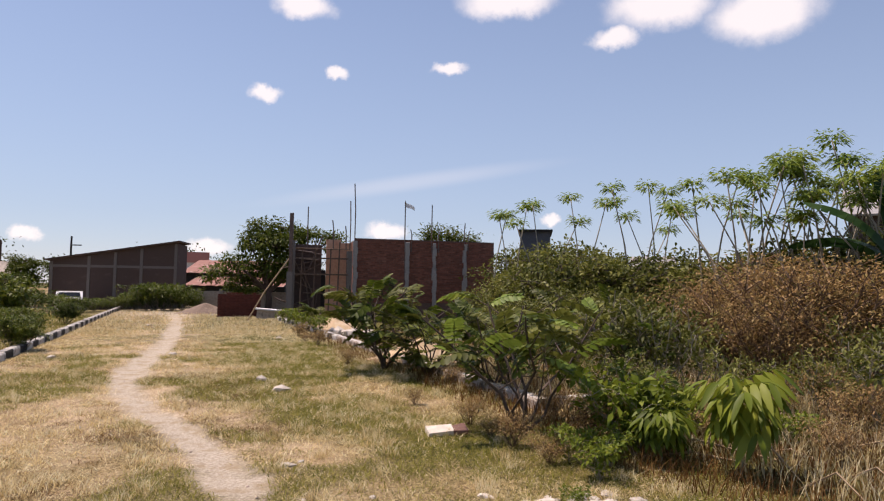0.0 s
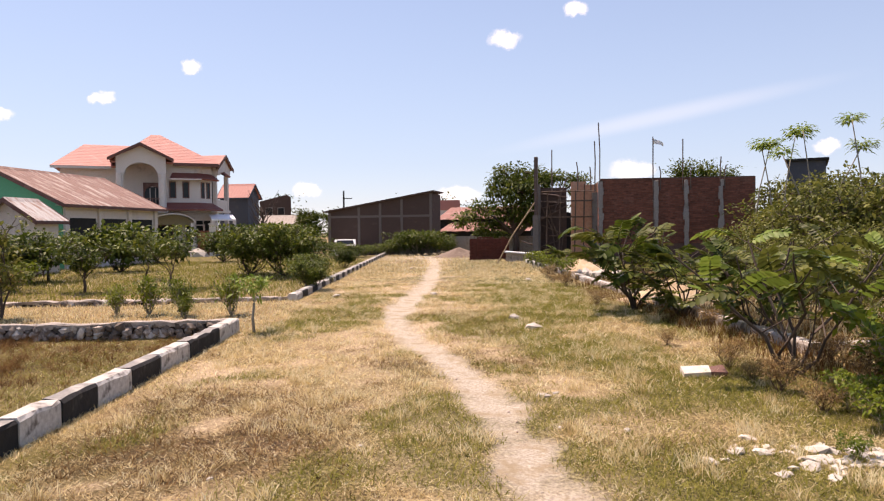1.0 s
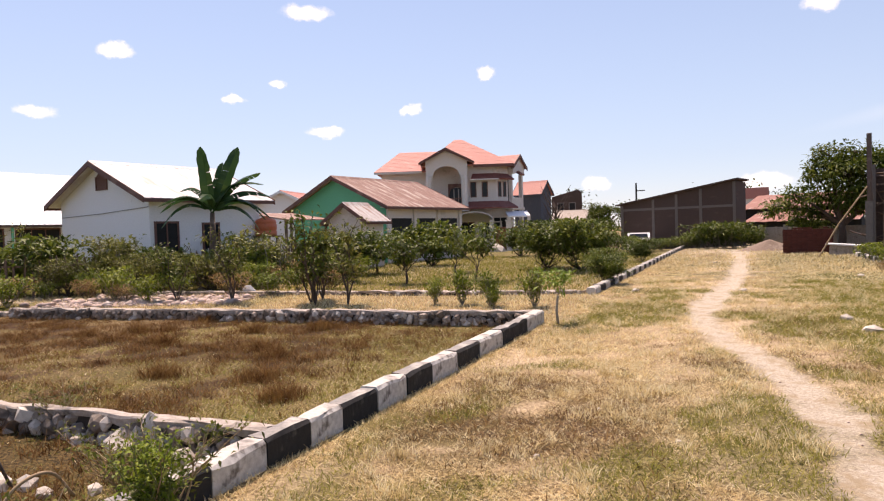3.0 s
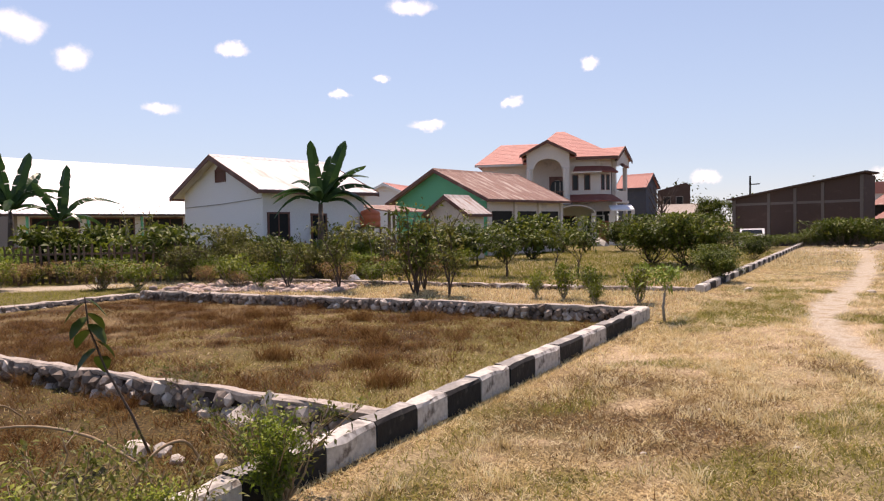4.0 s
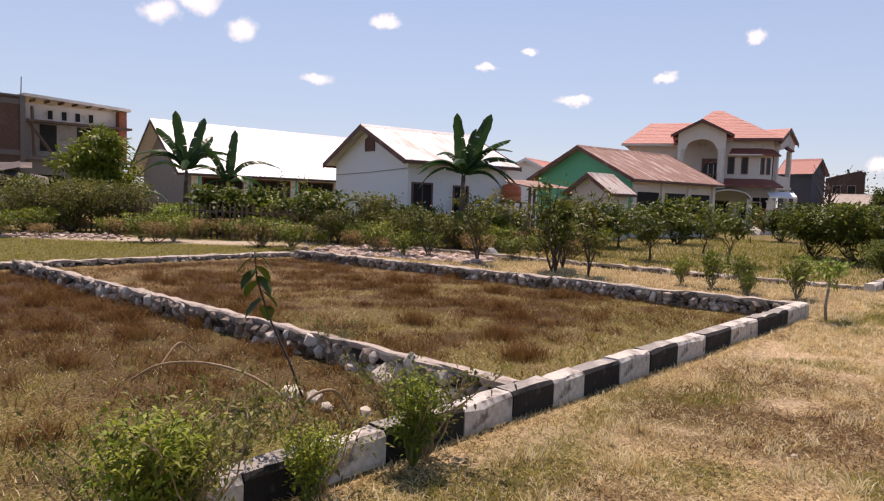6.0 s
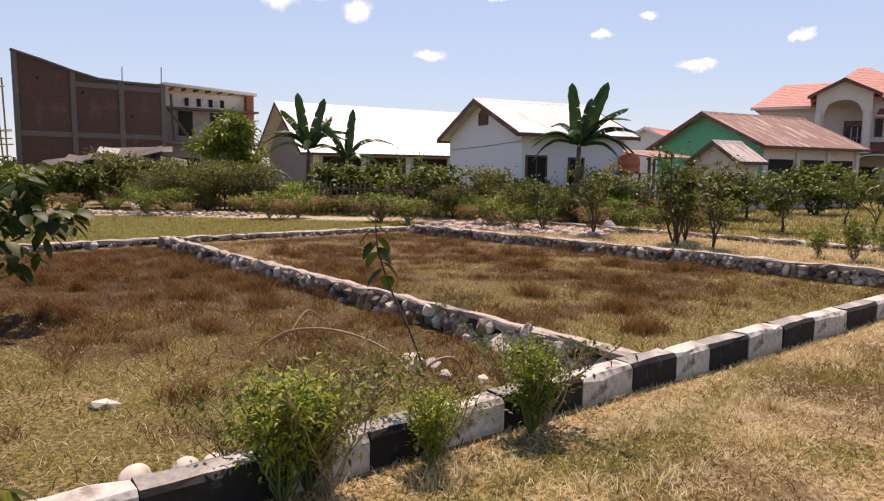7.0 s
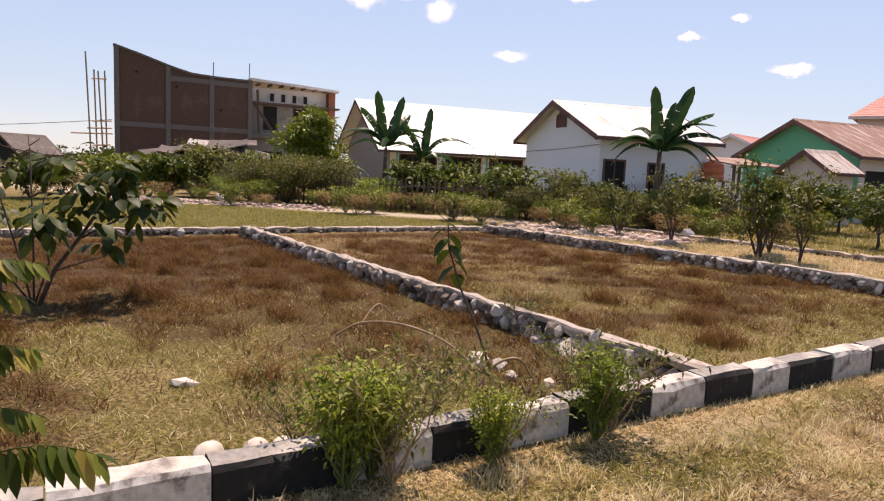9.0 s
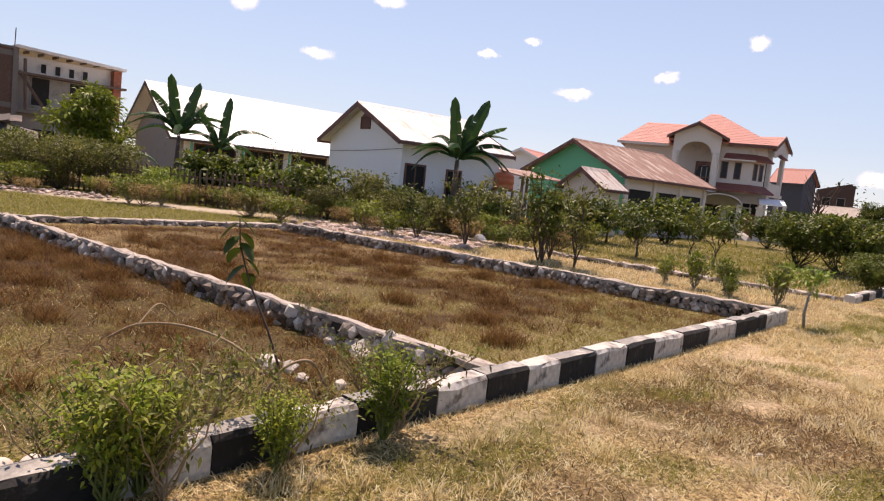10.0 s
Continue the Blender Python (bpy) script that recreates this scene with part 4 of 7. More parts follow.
tiled(g, (X1, Y0, e_up - .05), (X1, Y1, e_up - .05), pk1, pk1, 18)
tiled(g, (X0, Y1, e_up - .05), (X0, Y0, e_up - .05), pk0, pk0, 18)
tiled(g, (X1, Y1, e_up - .05), (X0, Y1, e_up - .05), pk0, pk1, 18)
roof = piece("roof", g, M_TILE, villa, "red tiled hip roof")
g = Geo()
zl = e_up - .3
tiled(g, (xl - ov, 1.6, zl), (X0 + .8, 1.6, zl), (X0 + 2.2, 5.6, ridge_l), (xl + 1.4, 5.6, ridge_l), 14)
tiled(g, (xl - ov, 10.4, zl), (xl - ov, 1.6, zl), (xl + 1.4, 5.6, ridge_l), (xl + 1.4, 5.6, ridge_l), 14)
piece("roof_wing", g, M_TILE, roof)
g = Geo()
ztop = gz + 1.66
tiled(g, (xa0 - .4, -.85, gz + .5), (xa0 - .4, 3.4, gz + .5), (mid_x, 3.4, ztop), (mid_x, -.85, ztop), 8)
tiled(g, (xa1 + .7, 3.4, gz + .5), (xa1 + .7, -.85, gz + .5), (mid_x, -.85, ztop), (mid_x, 3.4, ztop), 8)
porch_roof = piece("gable_roof", g, M_TILE, roof)
for s in (-1, 1):
    xe = xa0 - .45 if s < 0 else xa1 + .75
    piece("bargeboard", Geo().prism([(xe, gz + .28), (xe, gz + .5), (mid_x, ztop + .02), (mid_x, ztop - .22)], -.91, -.85), M_TRIM, roof)
g = Geo()
tiled(g, (-3.2, -.3, 7.12), (.3, -.3, 7.12), (.3, 1.45, 8.2), (-3.2, 1.45, 8.2), 8)
tiled(g, (.3, 3.2, 7.12), (-3.2, 3.2, 7.12), (-3.2, 1.45, 8.2), (.3, 1.45, 8.2), 8)
side_roof = piece("side_roof", g, M_TILE, villa, "red tiled gable roof of the wing")
side_roof.matrix_local = WING
for ya, yb in ((-.35, 1.45), (3.25, 1.45)):
    board = piece("bargeboard", Geo().prism([(ya, 6.85), (ya, 7.15), (yb, 8.24), (yb, 7.94)], -.36, -.3), M_TRIM, side_roof)
    board.matrix_local = pose(0, 0, 0, 0, 0, 90)
piece("fascia", Geo().box(xa1 + .7, X1, Y0 - .04, Y0, e_up - .3, e_up - .08), M_TRIM, roof)
piece("fascia", Geo().box(X1, X1 + .04, Y0 - .04, Y1, e_up - .3, e_up - .08), M_TRIM, roof)
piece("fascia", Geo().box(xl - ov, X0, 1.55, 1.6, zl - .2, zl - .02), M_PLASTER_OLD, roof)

gate = thing("gate_wall", pose(*polar(38.8, 52), -.1, 0, 0, VRZ - 6), "cream gate pillars and low garden wall of the villa", "gate")
for xx in (-.2, 1.5, 2.6, 3.6):
    pil = piece("pillar", Geo().box(xx - .22, xx + .22, -.2, .2, 0, 2.3 if xx < 0 else 1.7), M_CREAM, gate)
    piece("pillar_cap", Geo().box(xx - .28, xx + .28, -.26, .26, 2.3 if xx < 0 else 1.7, 2.42 if xx < 0 else 1.8), M_PLASTER_OLD, pil)
piece("low_wall", Geo().box(.02, 1.28, -.1, .1, 0, .7), M_CREAM, gate)
piece("low_wall", Geo().box(1.72, 3.38, -.1, .1, 0, .9), M_BRICK, gate)
bag = piece("pale_heap", stone_mesh(91, 1.5), M_PALE_STONE, None)
bag.matrix_world = pose(*polar(40.1, 50), .15)
bag.scale = (1.0, .7, .6)
tagged(bag, "pale grey heap of gravel beside the gate", "heap")

# dark grey house behind the villa and further roofs
gcx, gcy = polar(36.35, 70)
dh = gable_house("grey_house", "far blue-grey house with a red tiled roof", (gcx - 3.0 * .985, gcy - 3.0 * .174), 280, 2.4, 3.0, 5.1, 6.5, .25, M_SLATE, M_SLATE, M_TILE, M_SLATE, "red tiled roof")
fh = gable_house("far_house", "far low house with a pale weathered roof", polar(35.2, 66), 296, 5.0, 3.6, 2.1, 3.25, .4, M_PLASTER_OLD, M_PLASTER_OLD, M_MORTAR, M_PLASTER_OLD, "pale weathered roof")
bh = thing("brown_block", pose(*polar(35.43, 85), 0, 0, 0, 34), "far brown two-storey building without a roof", "building")
piece("block_wall", Geo().prism([(0, 0), (0, 5.4), (3.2, 6.25), (3.65, 5.9), (3.65, 0)], 0, 3), M_BRICK_DARK, bh)
opening(bh, "window", "dark opening", .7, 1.4, 3.4, 4.6, -.01, M_DARK, M_CONCRETE_AND_SHADE)
opening(bh, "window", "dark opening", 2.1, 2.8, 3.4, 4.6, -.01, M_DARK, M_CONCRETE_AND_SHADE)


# ---- unfinished brick buildings ----
def facing(b0, d0, b1, d1, z=0.0):
    """A pose at bearing b0, distance d0, whose x axis runs to bearing b1, distance d1; and that length."""
    (ax, ay), (bx, by) = polar(b0, d0), polar(b1, d1)
    return pose(ax, ay, z, 0, 0, math.degrees(math.atan2(by - ay, bx - ax))), math.hypot(bx - ax, by - ay)


m_, wid = facing(29.9, 57.5, 21.2, 54.5, -.45)
warehouse = thing("brick_warehouse", m_, "dark brick warehouse with concrete posts and a sloping roofline", "warehouse")
zl_, zr_ = 3.25 + .45, 4.72 + .45
piece("front_wall", Geo().prism([(0, 0), (wid, 0), (wid, zr_), (0, zl_)], 0, .2), M_BRICK_DARK, warehouse)
piece("side_wall", Geo().box(wid - .2, wid, .2, 2.6, 0, zr_ - .1), M_BRICK_DARK, warehouse)
piece("side_wall", Geo().box(0, .2, .2, 2.6, 0, zl_ - .1), M_BRICK_DARK, warehouse)
piece("roof", Geo().slab((-.3, -.35, zl_ + .05), (wid + .2, -.35, zr_ + .13), (wid + .2, 2.8, zr_ + .13), (-.3, 2.8, zl_ + .05), .1), M_BRICK_DARK, warehouse, "dark sheet roof")
for x in (.15, 2.75, 4.6, 6.45, wid - .12):
    piece("post", Geo().box(x - .1, x + .1, -.05, -.003, 0, zl_ - .1 + (zr_ - zl_) * x / wid), M_CONCRETE_DARK, warehouse)
piece("back_wall", Geo().prism([(.2, 0), (wid - .2, 0), (wid - .2, zr_ - .1), (.2, zl_ - .1)], 2.4, 2.6), M_BRICK_DARK, warehouse)
piece("ring_beam", Geo().box(.0, wid, -.03, -.002, 3.2, 3.38), M_CONCRETE_DARK, warehouse)

car = thing("parked_car", pose(*polar(28.5, 53.5), -.42, 0, 0, 118), "white parked car half hidden by weeds", "car")
body = [(-2.05, .25), (-2.1, .6), (-1.95, .82), (-1.1, .92), (-.55, 1.4), (.75, 1.44), (1.45, .95), (2.0, .85), (2.08, .5), (2.0, .25)]
piece("body", Geo().prism(body, -.8, .8), M_WHITE_METAL, car)
piece("windscreen", Geo().add([(-1.06, -.7, .95), (-1.06, .7, .95), (-.6, .62, 1.37), (-.6, -.62, 1.37)], [(0, 1, 2, 3)]), M_GLASS, car)
for yy in (-.806, .806):
    piece("side_window", Geo().prism([(-.95, .95), (-.5, 1.34), (.7, 1.37), (1.25, .97)], min(yy, yy * .995), max(yy, yy * .995)), M_GLASS, car)
for x in (-1.3, 1.3):
    for yy in (-.74, .74):
        wheel = piece("wheel", Geo().tube([(x, yy - .1, .31), (x, yy + .1, .31)], .31, 16), M_DARK, car)
        piece("rim", Geo().tube([(x, yy - .11, .31), (x, yy + .11, .31)], .19, 12), M_GREY_SHEET, wheel)

# low rusty roofs behind the warehouse
for b0, d0, b1, d1, z_e, z_r, dep in ((20.9, 64, 13.5, 62, 2.65, 3.95, 5), (20.7, 60, 13.0, 58, 1.55, 2.4, 4)):
    m_, wd = facing(b0, d0, b1, d1)
    low = thing("low_house", m_, "low house with a rust-red corrugated roof", "house", "low rusty-roofed houses")
    piece("wall", Geo().box(0, wd, .4, dep, -.1, z_e), M_DARK, low)
    cnt = int(wd / .6)
    for i in range(cnt):
        g = Geo()
        x0_, x1_ = wd * i / cnt, wd * (i + 1) / cnt
        g.slab((x0_, -.2, z_e + (.03 if i % 2 else 0)), (x1_ - .02, -.2, z_e + (.03 if i % 2 else 0)), (x1_ - .02, dep, z_r + (.03 if i % 2 else 0)), (x0_, dep, z_r + (.03 if i % 2 else 0)), .03)
        piece("roof_sheet", g, M_RUSTY2, low)
m_, wd = facing(20.8, 75, 18.9, 75)
pink = thing("pink_building", m_, "far building with a salmon roof", "building")
piece("roof", Geo().prism([(0, 3.9), (wd, 3.9), (wd, 5.0), (.2, 5.0)], 0, 4), M_TILE, pink)
piece("wall", Geo().box(0, wd, .1, 4, -.1, 3.9), M_PLASTER_OLD, pink)
m_, wd = facing(19.5, 48, 12.5, 46)
bw = thing("boundary_wall", m_, "low weathered boundary wall behind the heap", "wall")
piece("panel", Geo().box(0, wd, 0, .15, -.1, 1.2), M_MORTAR, bw)
for k in range(5):
    piece("post", Geo().box(k * wd / 4 - .12, k * wd / 4 + .12, -.08, -.003, -.1, 1.35), M_CONCRETE_AND_SHADE, bw)

# the unfinished house on the other side of the road
m_, wid = facing(7.3, 33, -4.3, 34.4)
build = thing("unfinished_house", m_, "unfinished brick house with bare columns and rebar", "building")
top_ = 3.95


def brick_courses(parent, x0, x1, y, z0, z1, material):
    """Courses of proud bricks, in broken bands, on a wall face that looks along -y."""
    g = Geo()
    z = z0
    row = 0
    while z < z1 - .05:
        x = x0 + (.11 if row % 2 else 0)
        while x < x1 - .2:
            o = rng.uniform(.002, .014)
            g.box(x, x + .205, y - o, y + .01, z, z + .062)
            x += .22
        z += .075
        row += 1
    return tagged(piece("bricks", g, material, parent), kind="stuff")


M_BRICK_WALL = surface("laid_brown_brick", (.21, .075, .048), (.145, .052, .035), (.23, .115, .085), .95, 9, .9, .3, .58, vary=.3, island=True)
M_MORTAR_BROWN = surface("brown_mortar", (.14, .085, .066), (.10, .06, .046), (.2, .14, .115), .95, 14, 1.2, .3, .6)
wall_f = piece("front_wall", Geo().box(0, wid, 0, .12, -.1, top_), M_MORTAR_BROWN, build)
brick_courses(wall_f, .02, wid - .02, -.002, .9, top_, M_BRICK_WALL)
piece("side_wall", Geo().box(wid - .12, wid, .12, 9, -.1, top_ - .1), M_BRICK_WALL, build)
piece("side_wall", Geo().box(0, .12, .12, 9, -.1, top_ - .1), M_BRICK_WALL, build)
piece("back_wall", Geo().box(.12, wid - .12, 9, 9.12, -.1, top_ - .3), M_BRICK_WALL, build)
for k, (x, over_) in enumerate(((.05, .1), (2.55, .05), (3.9, .0), (5.45, -.05))):
    g = Geo()
    z_ = -.1
    while z_ < top_ + over_ - .3:
        w0, w1 = rng.uniform(.06, .13), rng.uniform(.06, .13)
        g.box(x - w0, x + w1, -.09 - rng.uniform(0, .03), -.016, z_, z_ + .32, jitter=.02)
        z_ += .3
    piece("column", g, M_CONCRETE_AND_SHADE, build, "rough concrete column with spilled mortar")
REBARS = [(.0, 2.6), (-.22, 1.75), (.06, .0), (2.42, 1.75), (3.75, 1.75), (5.4, .9), (-.4, .55), (-1.0, .8), (-2.2, 1.4), (2.75, .5), (4.1, .45), (5.6, .5)]
for x, hh in REBARS:
    if hh:
        piece("rebar", Geo().tube([(x, -.08, top_ - .6), (x + rng.uniform(-.02, .02), -.08, top_ + hh * .5), (x + rng.uniform(-.07, .07), -.1, top_ + hh)], .028, 5), M_STEEL, build)
# left part with a doorway, scaffold poles and planks
M_BRICK_NEW = surface("bare_red_brick", (.56, .31, .20), (.45, .22, .14), (.50, .36, .27), .95, 9, 1.2, .3, .6)
left_w = piece("left_wall", Geo().box(-2.95, -1.5, .5, .62, -.1, 3.6), M_BRICK_DARK, build)
for k in range(16):
    x, z_ = rng.uniform(-2.9, -1.3), rng.uniform(.6, 3.3)
    a = rng.uniform(-.5, .5) + (1.57 if k % 3 == 0 else 0)
    ln = rng.uniform(.4, .9)
    piece("stacked_pole", Geo().tube([(x - ln * math.cos(a), .3, z_ - ln * math.sin(a)), (x + ln * math.cos(a), .34, z_ + ln * math.sin(a))], .03, 5), M_WOOD if k % 2 else M_STEEL, build)
piece("left_pier", Geo().box(-1.3, -.62, .2, .4, -.1, 3.85), M_BRICK_NEW, build, "bare orange brick pier")
piece("door_gap", Geo().box(-1.5, -1.3, .55, .6, -.1, 2.4), M_DARK, build)
piece("left_pier", Geo().box(-.62, -.1, .1, .3, -.1, 3.7), M_BRICK_NEW, build)
piece("column", Geo().box(-.34, -.1, -.1, .1, -.1, 3.3, jitter=.02), M_CONCRETE_DARK, build)
piece("column", Geo().box(-3.0, -2.75, .1, .48, -.1, 3.75, jitter=.02), M_CONCRETE_DARK, build)
for x, hh in ((-2.5, 3.3), (-1.9, 3.6), (-1.2, 3.4), (-.8, 3.7)):
    piece("scaffold_pole", Geo().tube([(x, -.4, -.05), (x + .08, -.38, hh)], .035, 6), M_WOOD, build)
for z_ in (2.15, 2.9, 3.35):
    piece("scaffold_plank", Geo().box(-2.7, -.3, -.5, -.3, z_, z_ + .045, jitter=.02), M_WOOD, build)

timber = thing("timber_post", pose(*polar(12.42, 32.0), -.05), "tall dark timber post with a slanting prop", "post")
piece("pole", Geo().box(-.08, .08, -.08, .08, 0, 5.0, jitter=.025), M_STEEL, timber)
piece("concrete_foot", Geo().box(-.13, .13, -.13, .13, 0, 2.3, jitter=.02), M_CONCRETE_DARK, timber)
piece("prop", Geo().tube([(-.05, -.1, 2.9), (-1.0, -.5, 1.4), (-1.65, -.8, .1)], .032, 6), M_DRYTWIG, timber, "pale slanting bamboo prop")
flagpole = thing("flag_pole", pose(*polar(3.15, 32.6), 0), "thin pole with a small pale flag", "flag")
piece("pole", Geo().tube([(0, 0, 0), (.02, 0, 3.2), (0, 0, 5.75)], .025, 6), M_STEEL, flagpole)
g = Geo()
for i in range(6):
    xx, zz = i * .09, 5.7 - .05 * i - .02 * math.sin(i * 1.4)
    g.v += [(xx, .03 * math.sin(i * 1.3), zz), (xx, .03 * math.sin(i * 1.3 + .5), zz - .22 + .012 * i)]
g.f = [(2 * i, 2 * i + 1, 2 * i + 3, 2 * i + 2) for i in range(5)]
piece("flag", g, M_PLASTER, flagpole, "pale cloth flag")

# stack of bricks in the road, sand heaps, pale sheet
stack = thing("brick_stack", pose(*polar(16.36, 36.4), 0, 0, 0, 16.4), "block-shaped stack of dark red bricks", "brick stack")
M_STACK = surface("stacked_bricks", (.135, .038, .026), (.10, .028, .02), (.16, .055, .038), .95, 9, 1.4, .3, .6, vary=.18)
brick_me = Geo().box(0, .2, 0, .1, 0, .075).mesh("brick")
brick_me.materials.append(M_STACK)
piece("stack_core", Geo().box(-1.0, 1.0, .03, 1.0, 0, 1.13), M_STACK, stack)
for row in range(15):
    for k in range(10):
        if row == 14 and (k in (0, 1, 6, 7) or k == 9):
            continue
        ob = new("brick", brick_me)
        ob.parent = stack
        ob.matrix_local = pose(-1.06 + k * .211 + rng.uniform(-.006, .006) + (.02 if row % 2 else 0), -.06 + rng.uniform(-.015, .01), row * .083, 0, 0, rng.uniform(-2, 2))


def heap(name, label, category, x, y, w, d, h, material, seed):
    """An uneven heap lying on the ground."""
    r = np.random.default_rng(seed)
    g = Geo()
    k, rings = 20, 7
    g.v.append((0, 0, h))
    ph = r.uniform(0, 6, 4)
    for i in range(1, rings + 1):
        t = i / rings
        for j in range(k):
            a = 2 * math.pi * j / k
            q = t * (1 + .18 * math.sin(2 * a + ph[0]) + .1 * math.sin(3 * a + ph[1]) + .05 * math.sin(7 * a + ph[2]))
            g.v.append((q * w / 2 * math.cos(a), q * d / 2 * math.sin(a), h * (1 - t) ** 1.1 * (1 + .2 * math.sin(5 * a + ph[3]) * t) + r.uniform(-.02, .02) * h - .03 * t))
    g.f += [(0, 1 + j, 1 + (j + 1) % k) for j in range(k)]
    for i in range(rings - 1):
        g.f += [(1 + i * k + j, 1 + (i + 1) * k + j, 1 + (i + 1) * k + (j + 1) % k, 1 + i * k + (j + 1) % k) for j in range(k)]
    ob = piece(name, g, material, None, smooth=True)
    ob.matrix_world = pose(x, y, float(ground_z(x, y)))
    return tagged(ob, label, category)


heap("sand_mound", "low heap of yellow sand by the building site", "sand heap", *polar(8.6, 26.5), 2.2, 1.8, .5, M_SAND, 1)
heap("sand_mound", "heap of pale orange sand behind the shrubs", "sand heap", *polar(1.6, 15.5), 2.4, 1.8, .5, M_SAND, 2)
heap("earth_heap", "low heap of grey earth beside the track", "earth heap", *polar(18.9, 41), 3.2, 2.5, .6, M_SOIL, 3)
heap("gravel_heap", "grey gravel heap before the unfinished house", "gravel heap", *polar(10.2, 29), 2.0, 1.6, .6, M_SOIL, 4)
sheet = thing("pale_sheet", pose(*polar(13.6, 34.5), .25, 0, 4, 12), "white sheets lying on low blocks", "sheet")
piece("top_sheet", Geo().box(-.95, .95, -.6, .6, .16, .22, jitter=.02), M_PLASTER, sheet)
piece("support", Geo().box(-.8, .8, -.45, .45, -.28, .158), M_MORTAR, sheet)
for k in range(9):
    x, y = polar(9.3 - k * .45, 23.5 - .15 * k)
    ob = new("pale_block", PALES[k % 6])
    ob.matrix_world = pose(x, y, float(ground_z(x, y)) + .1, 0, 0, k * 40) @ Matrix.Scale(1.3 + .5 * (k % 3), 4)
    tagged(ob, "pale broken masonry block lying in grass", "block", "broken blocks by the site")

# ---- the tall unfinished building, the shack, the hut ----
m_, wid = facing(106.4, 48, 89.7, 51.3)
M_BRICK_TALL = surface("old_brown_brick", (.125, .072, .052), (.085, .05, .037), (.17, .11, .085), .95, 9, .5, .3, .56)
tall = thing("tall_building", m_, "tall unfinished brick building with a curved roofline", "building")
prof = [(0, 8.5), (1.6, 8.05), (3.2, 7.55), (4.6, 7.2), (6.1, 7.12), (8.6, 7.1)]
split = 8.6
piece("brick_wall", Geo().prism([(0, -.1)] + prof + [(split, -.1)], 0, .25), M_BRICK_TALL, tall)
for (xa_, za_), (xb_, zb_) in zip(prof[:-1], prof[1:]):
    piece("roof_edge", Geo().slab((xa_ - .02, -.12, za_ + .06), (xb_, -.12, zb_ + .06), (xb_, .4, zb_ + .08), (xa_ - .02, .4, za_ + .08), .12), M_CONCRETE_DARK, tall)
for x, z_ in ((.12, 8.38), (3.15, 7.5), (5.9, 7.07), (8.45, 7.05)):
    piece("column", Geo().box(x - .15, x + .15, -.07, -.003, -.1, z_, jitter=.008), M_CONCRETE_DARK, tall)
for z_, xs_ in ((3.5, .27), (6.6, 3.3)):
    piece("beam", Geo().box(xs_, 8.3, -.05, -.002, z_, z_ + .32), M_CONCRETE_DARK, tall)
for x, z_ in ((1.2, 6.9), (3.6, 6.2), (6.4, 4.9), (1.9, 2.0)):
    piece("putlog_hole", Geo().box(x, x + .16, -.008, .1, z_, z_ + .14), M_DARK, tall)
piece("plastered_wall", Geo().box(split + .02, wid, .9, 1.1, 5.66, 6.85), M_PLASTER_OLD, tall)
piece("bare_wall", Geo().box(split + .02, wid, .9, 1.1, -.1, 5.65), M_CONCRETE_AND_SHADE, tall)
piece("flat_roof", Geo().slab((split - .1, -.2, 7.32), (wid + .1, -.2, 7.05), (wid + .1, 9, 7.2), (split - .1, 9, 7.45), .18), M_PLASTER_OLD, tall)
for k in range(7):
    x = split + .5 + k * .82
    piece("rafter", Geo().box(x - .05, x + .05, -.1, .9, 6.9, 7.05), M_WOOD, tall)
    if k in (1, 2, 3, 4):
        opening(tall, "vent", "small dark opening", x + .15, x + .45, 5.95, 6.5, .89, M_DARK, M_PLASTER_OLD, 0, .05)
opening(tall, "window", "dark window opening", split + 1.0, split + 2.0, 3.9, 5.6, .89, M_DARK, M_CONCRETE_AND_SHADE)
opening(tall, "window", "dark window opening", split + 3.2, split + 4.4, 3.9, 5.6, .89, M_DARK, M_CONCRETE_AND_SHADE)
opening(tall, "door", "dark lower opening", split + .8, split + 2.4, -.05, 2.4, .89, M_DARK, M_CONCRETE_AND_SHADE)
piece("slab_edge", Geo().box(split, wid + .3, .1, .89, 3.3, 3.55), M_CONCRETE_DARK, tall)
piece("balcony_beam", Geo().box(split, wid + .25, .0, .89, 5.65, 5.78), M_WOOD, tall)
piece("brick_pier", Geo().box(wid - .5, wid, .3, .88, 3.56, 6.85), M_BRICK, tall)
for x0_, z0_, x1_, z1_ in ((split + .1, 5.8, split + 1.6, 3.6), (split + .4, 6.6, split + .5, 3.5)):
    piece("prop", Geo().tube([(x0_, .2, z0_), (x1_, .15, z1_)], .1, 5), M_WOOD, tall)
for x, hh in ((6.0, .8), (8.4, 1.0)):
    piece("rebar", Geo().tube([(x, .1, 7.2), (x + .03, .1, 7.3 + hh)], .03, 4), M_STEEL, tall)
scaf = thing("bamboo_scaffold", m_ @ pose(-.85, .2, 0), "bamboo scaffold leaning by the tall building", "scaffold")
for x, y, hh, ln in ((-.45, 0, 7.9, -.28), (-.1, .5, 6.9, -.15), (.25, 0, 6.8, -.3), (.45, .5, 6.9, -.1)):
    piece("pole", Geo().tube([(x, y, -.1), (x + ln * .5, y, hh * .5), (x + ln, y, hh)], .05, 6), M_DRYTWIG, scaf)
for z_, a0, a1 in ((2.2, -.4, .6), (2.9, -1.6, .75), (3.25, -.7, .7), (3.7, -.4, .7), (6.3, -.4, .45)):
    piece("rung", Geo().tube([(a0, .1, z_), (a1, .35, z_ + .08)], .045, 5), M_DRYTWIG, scaf)

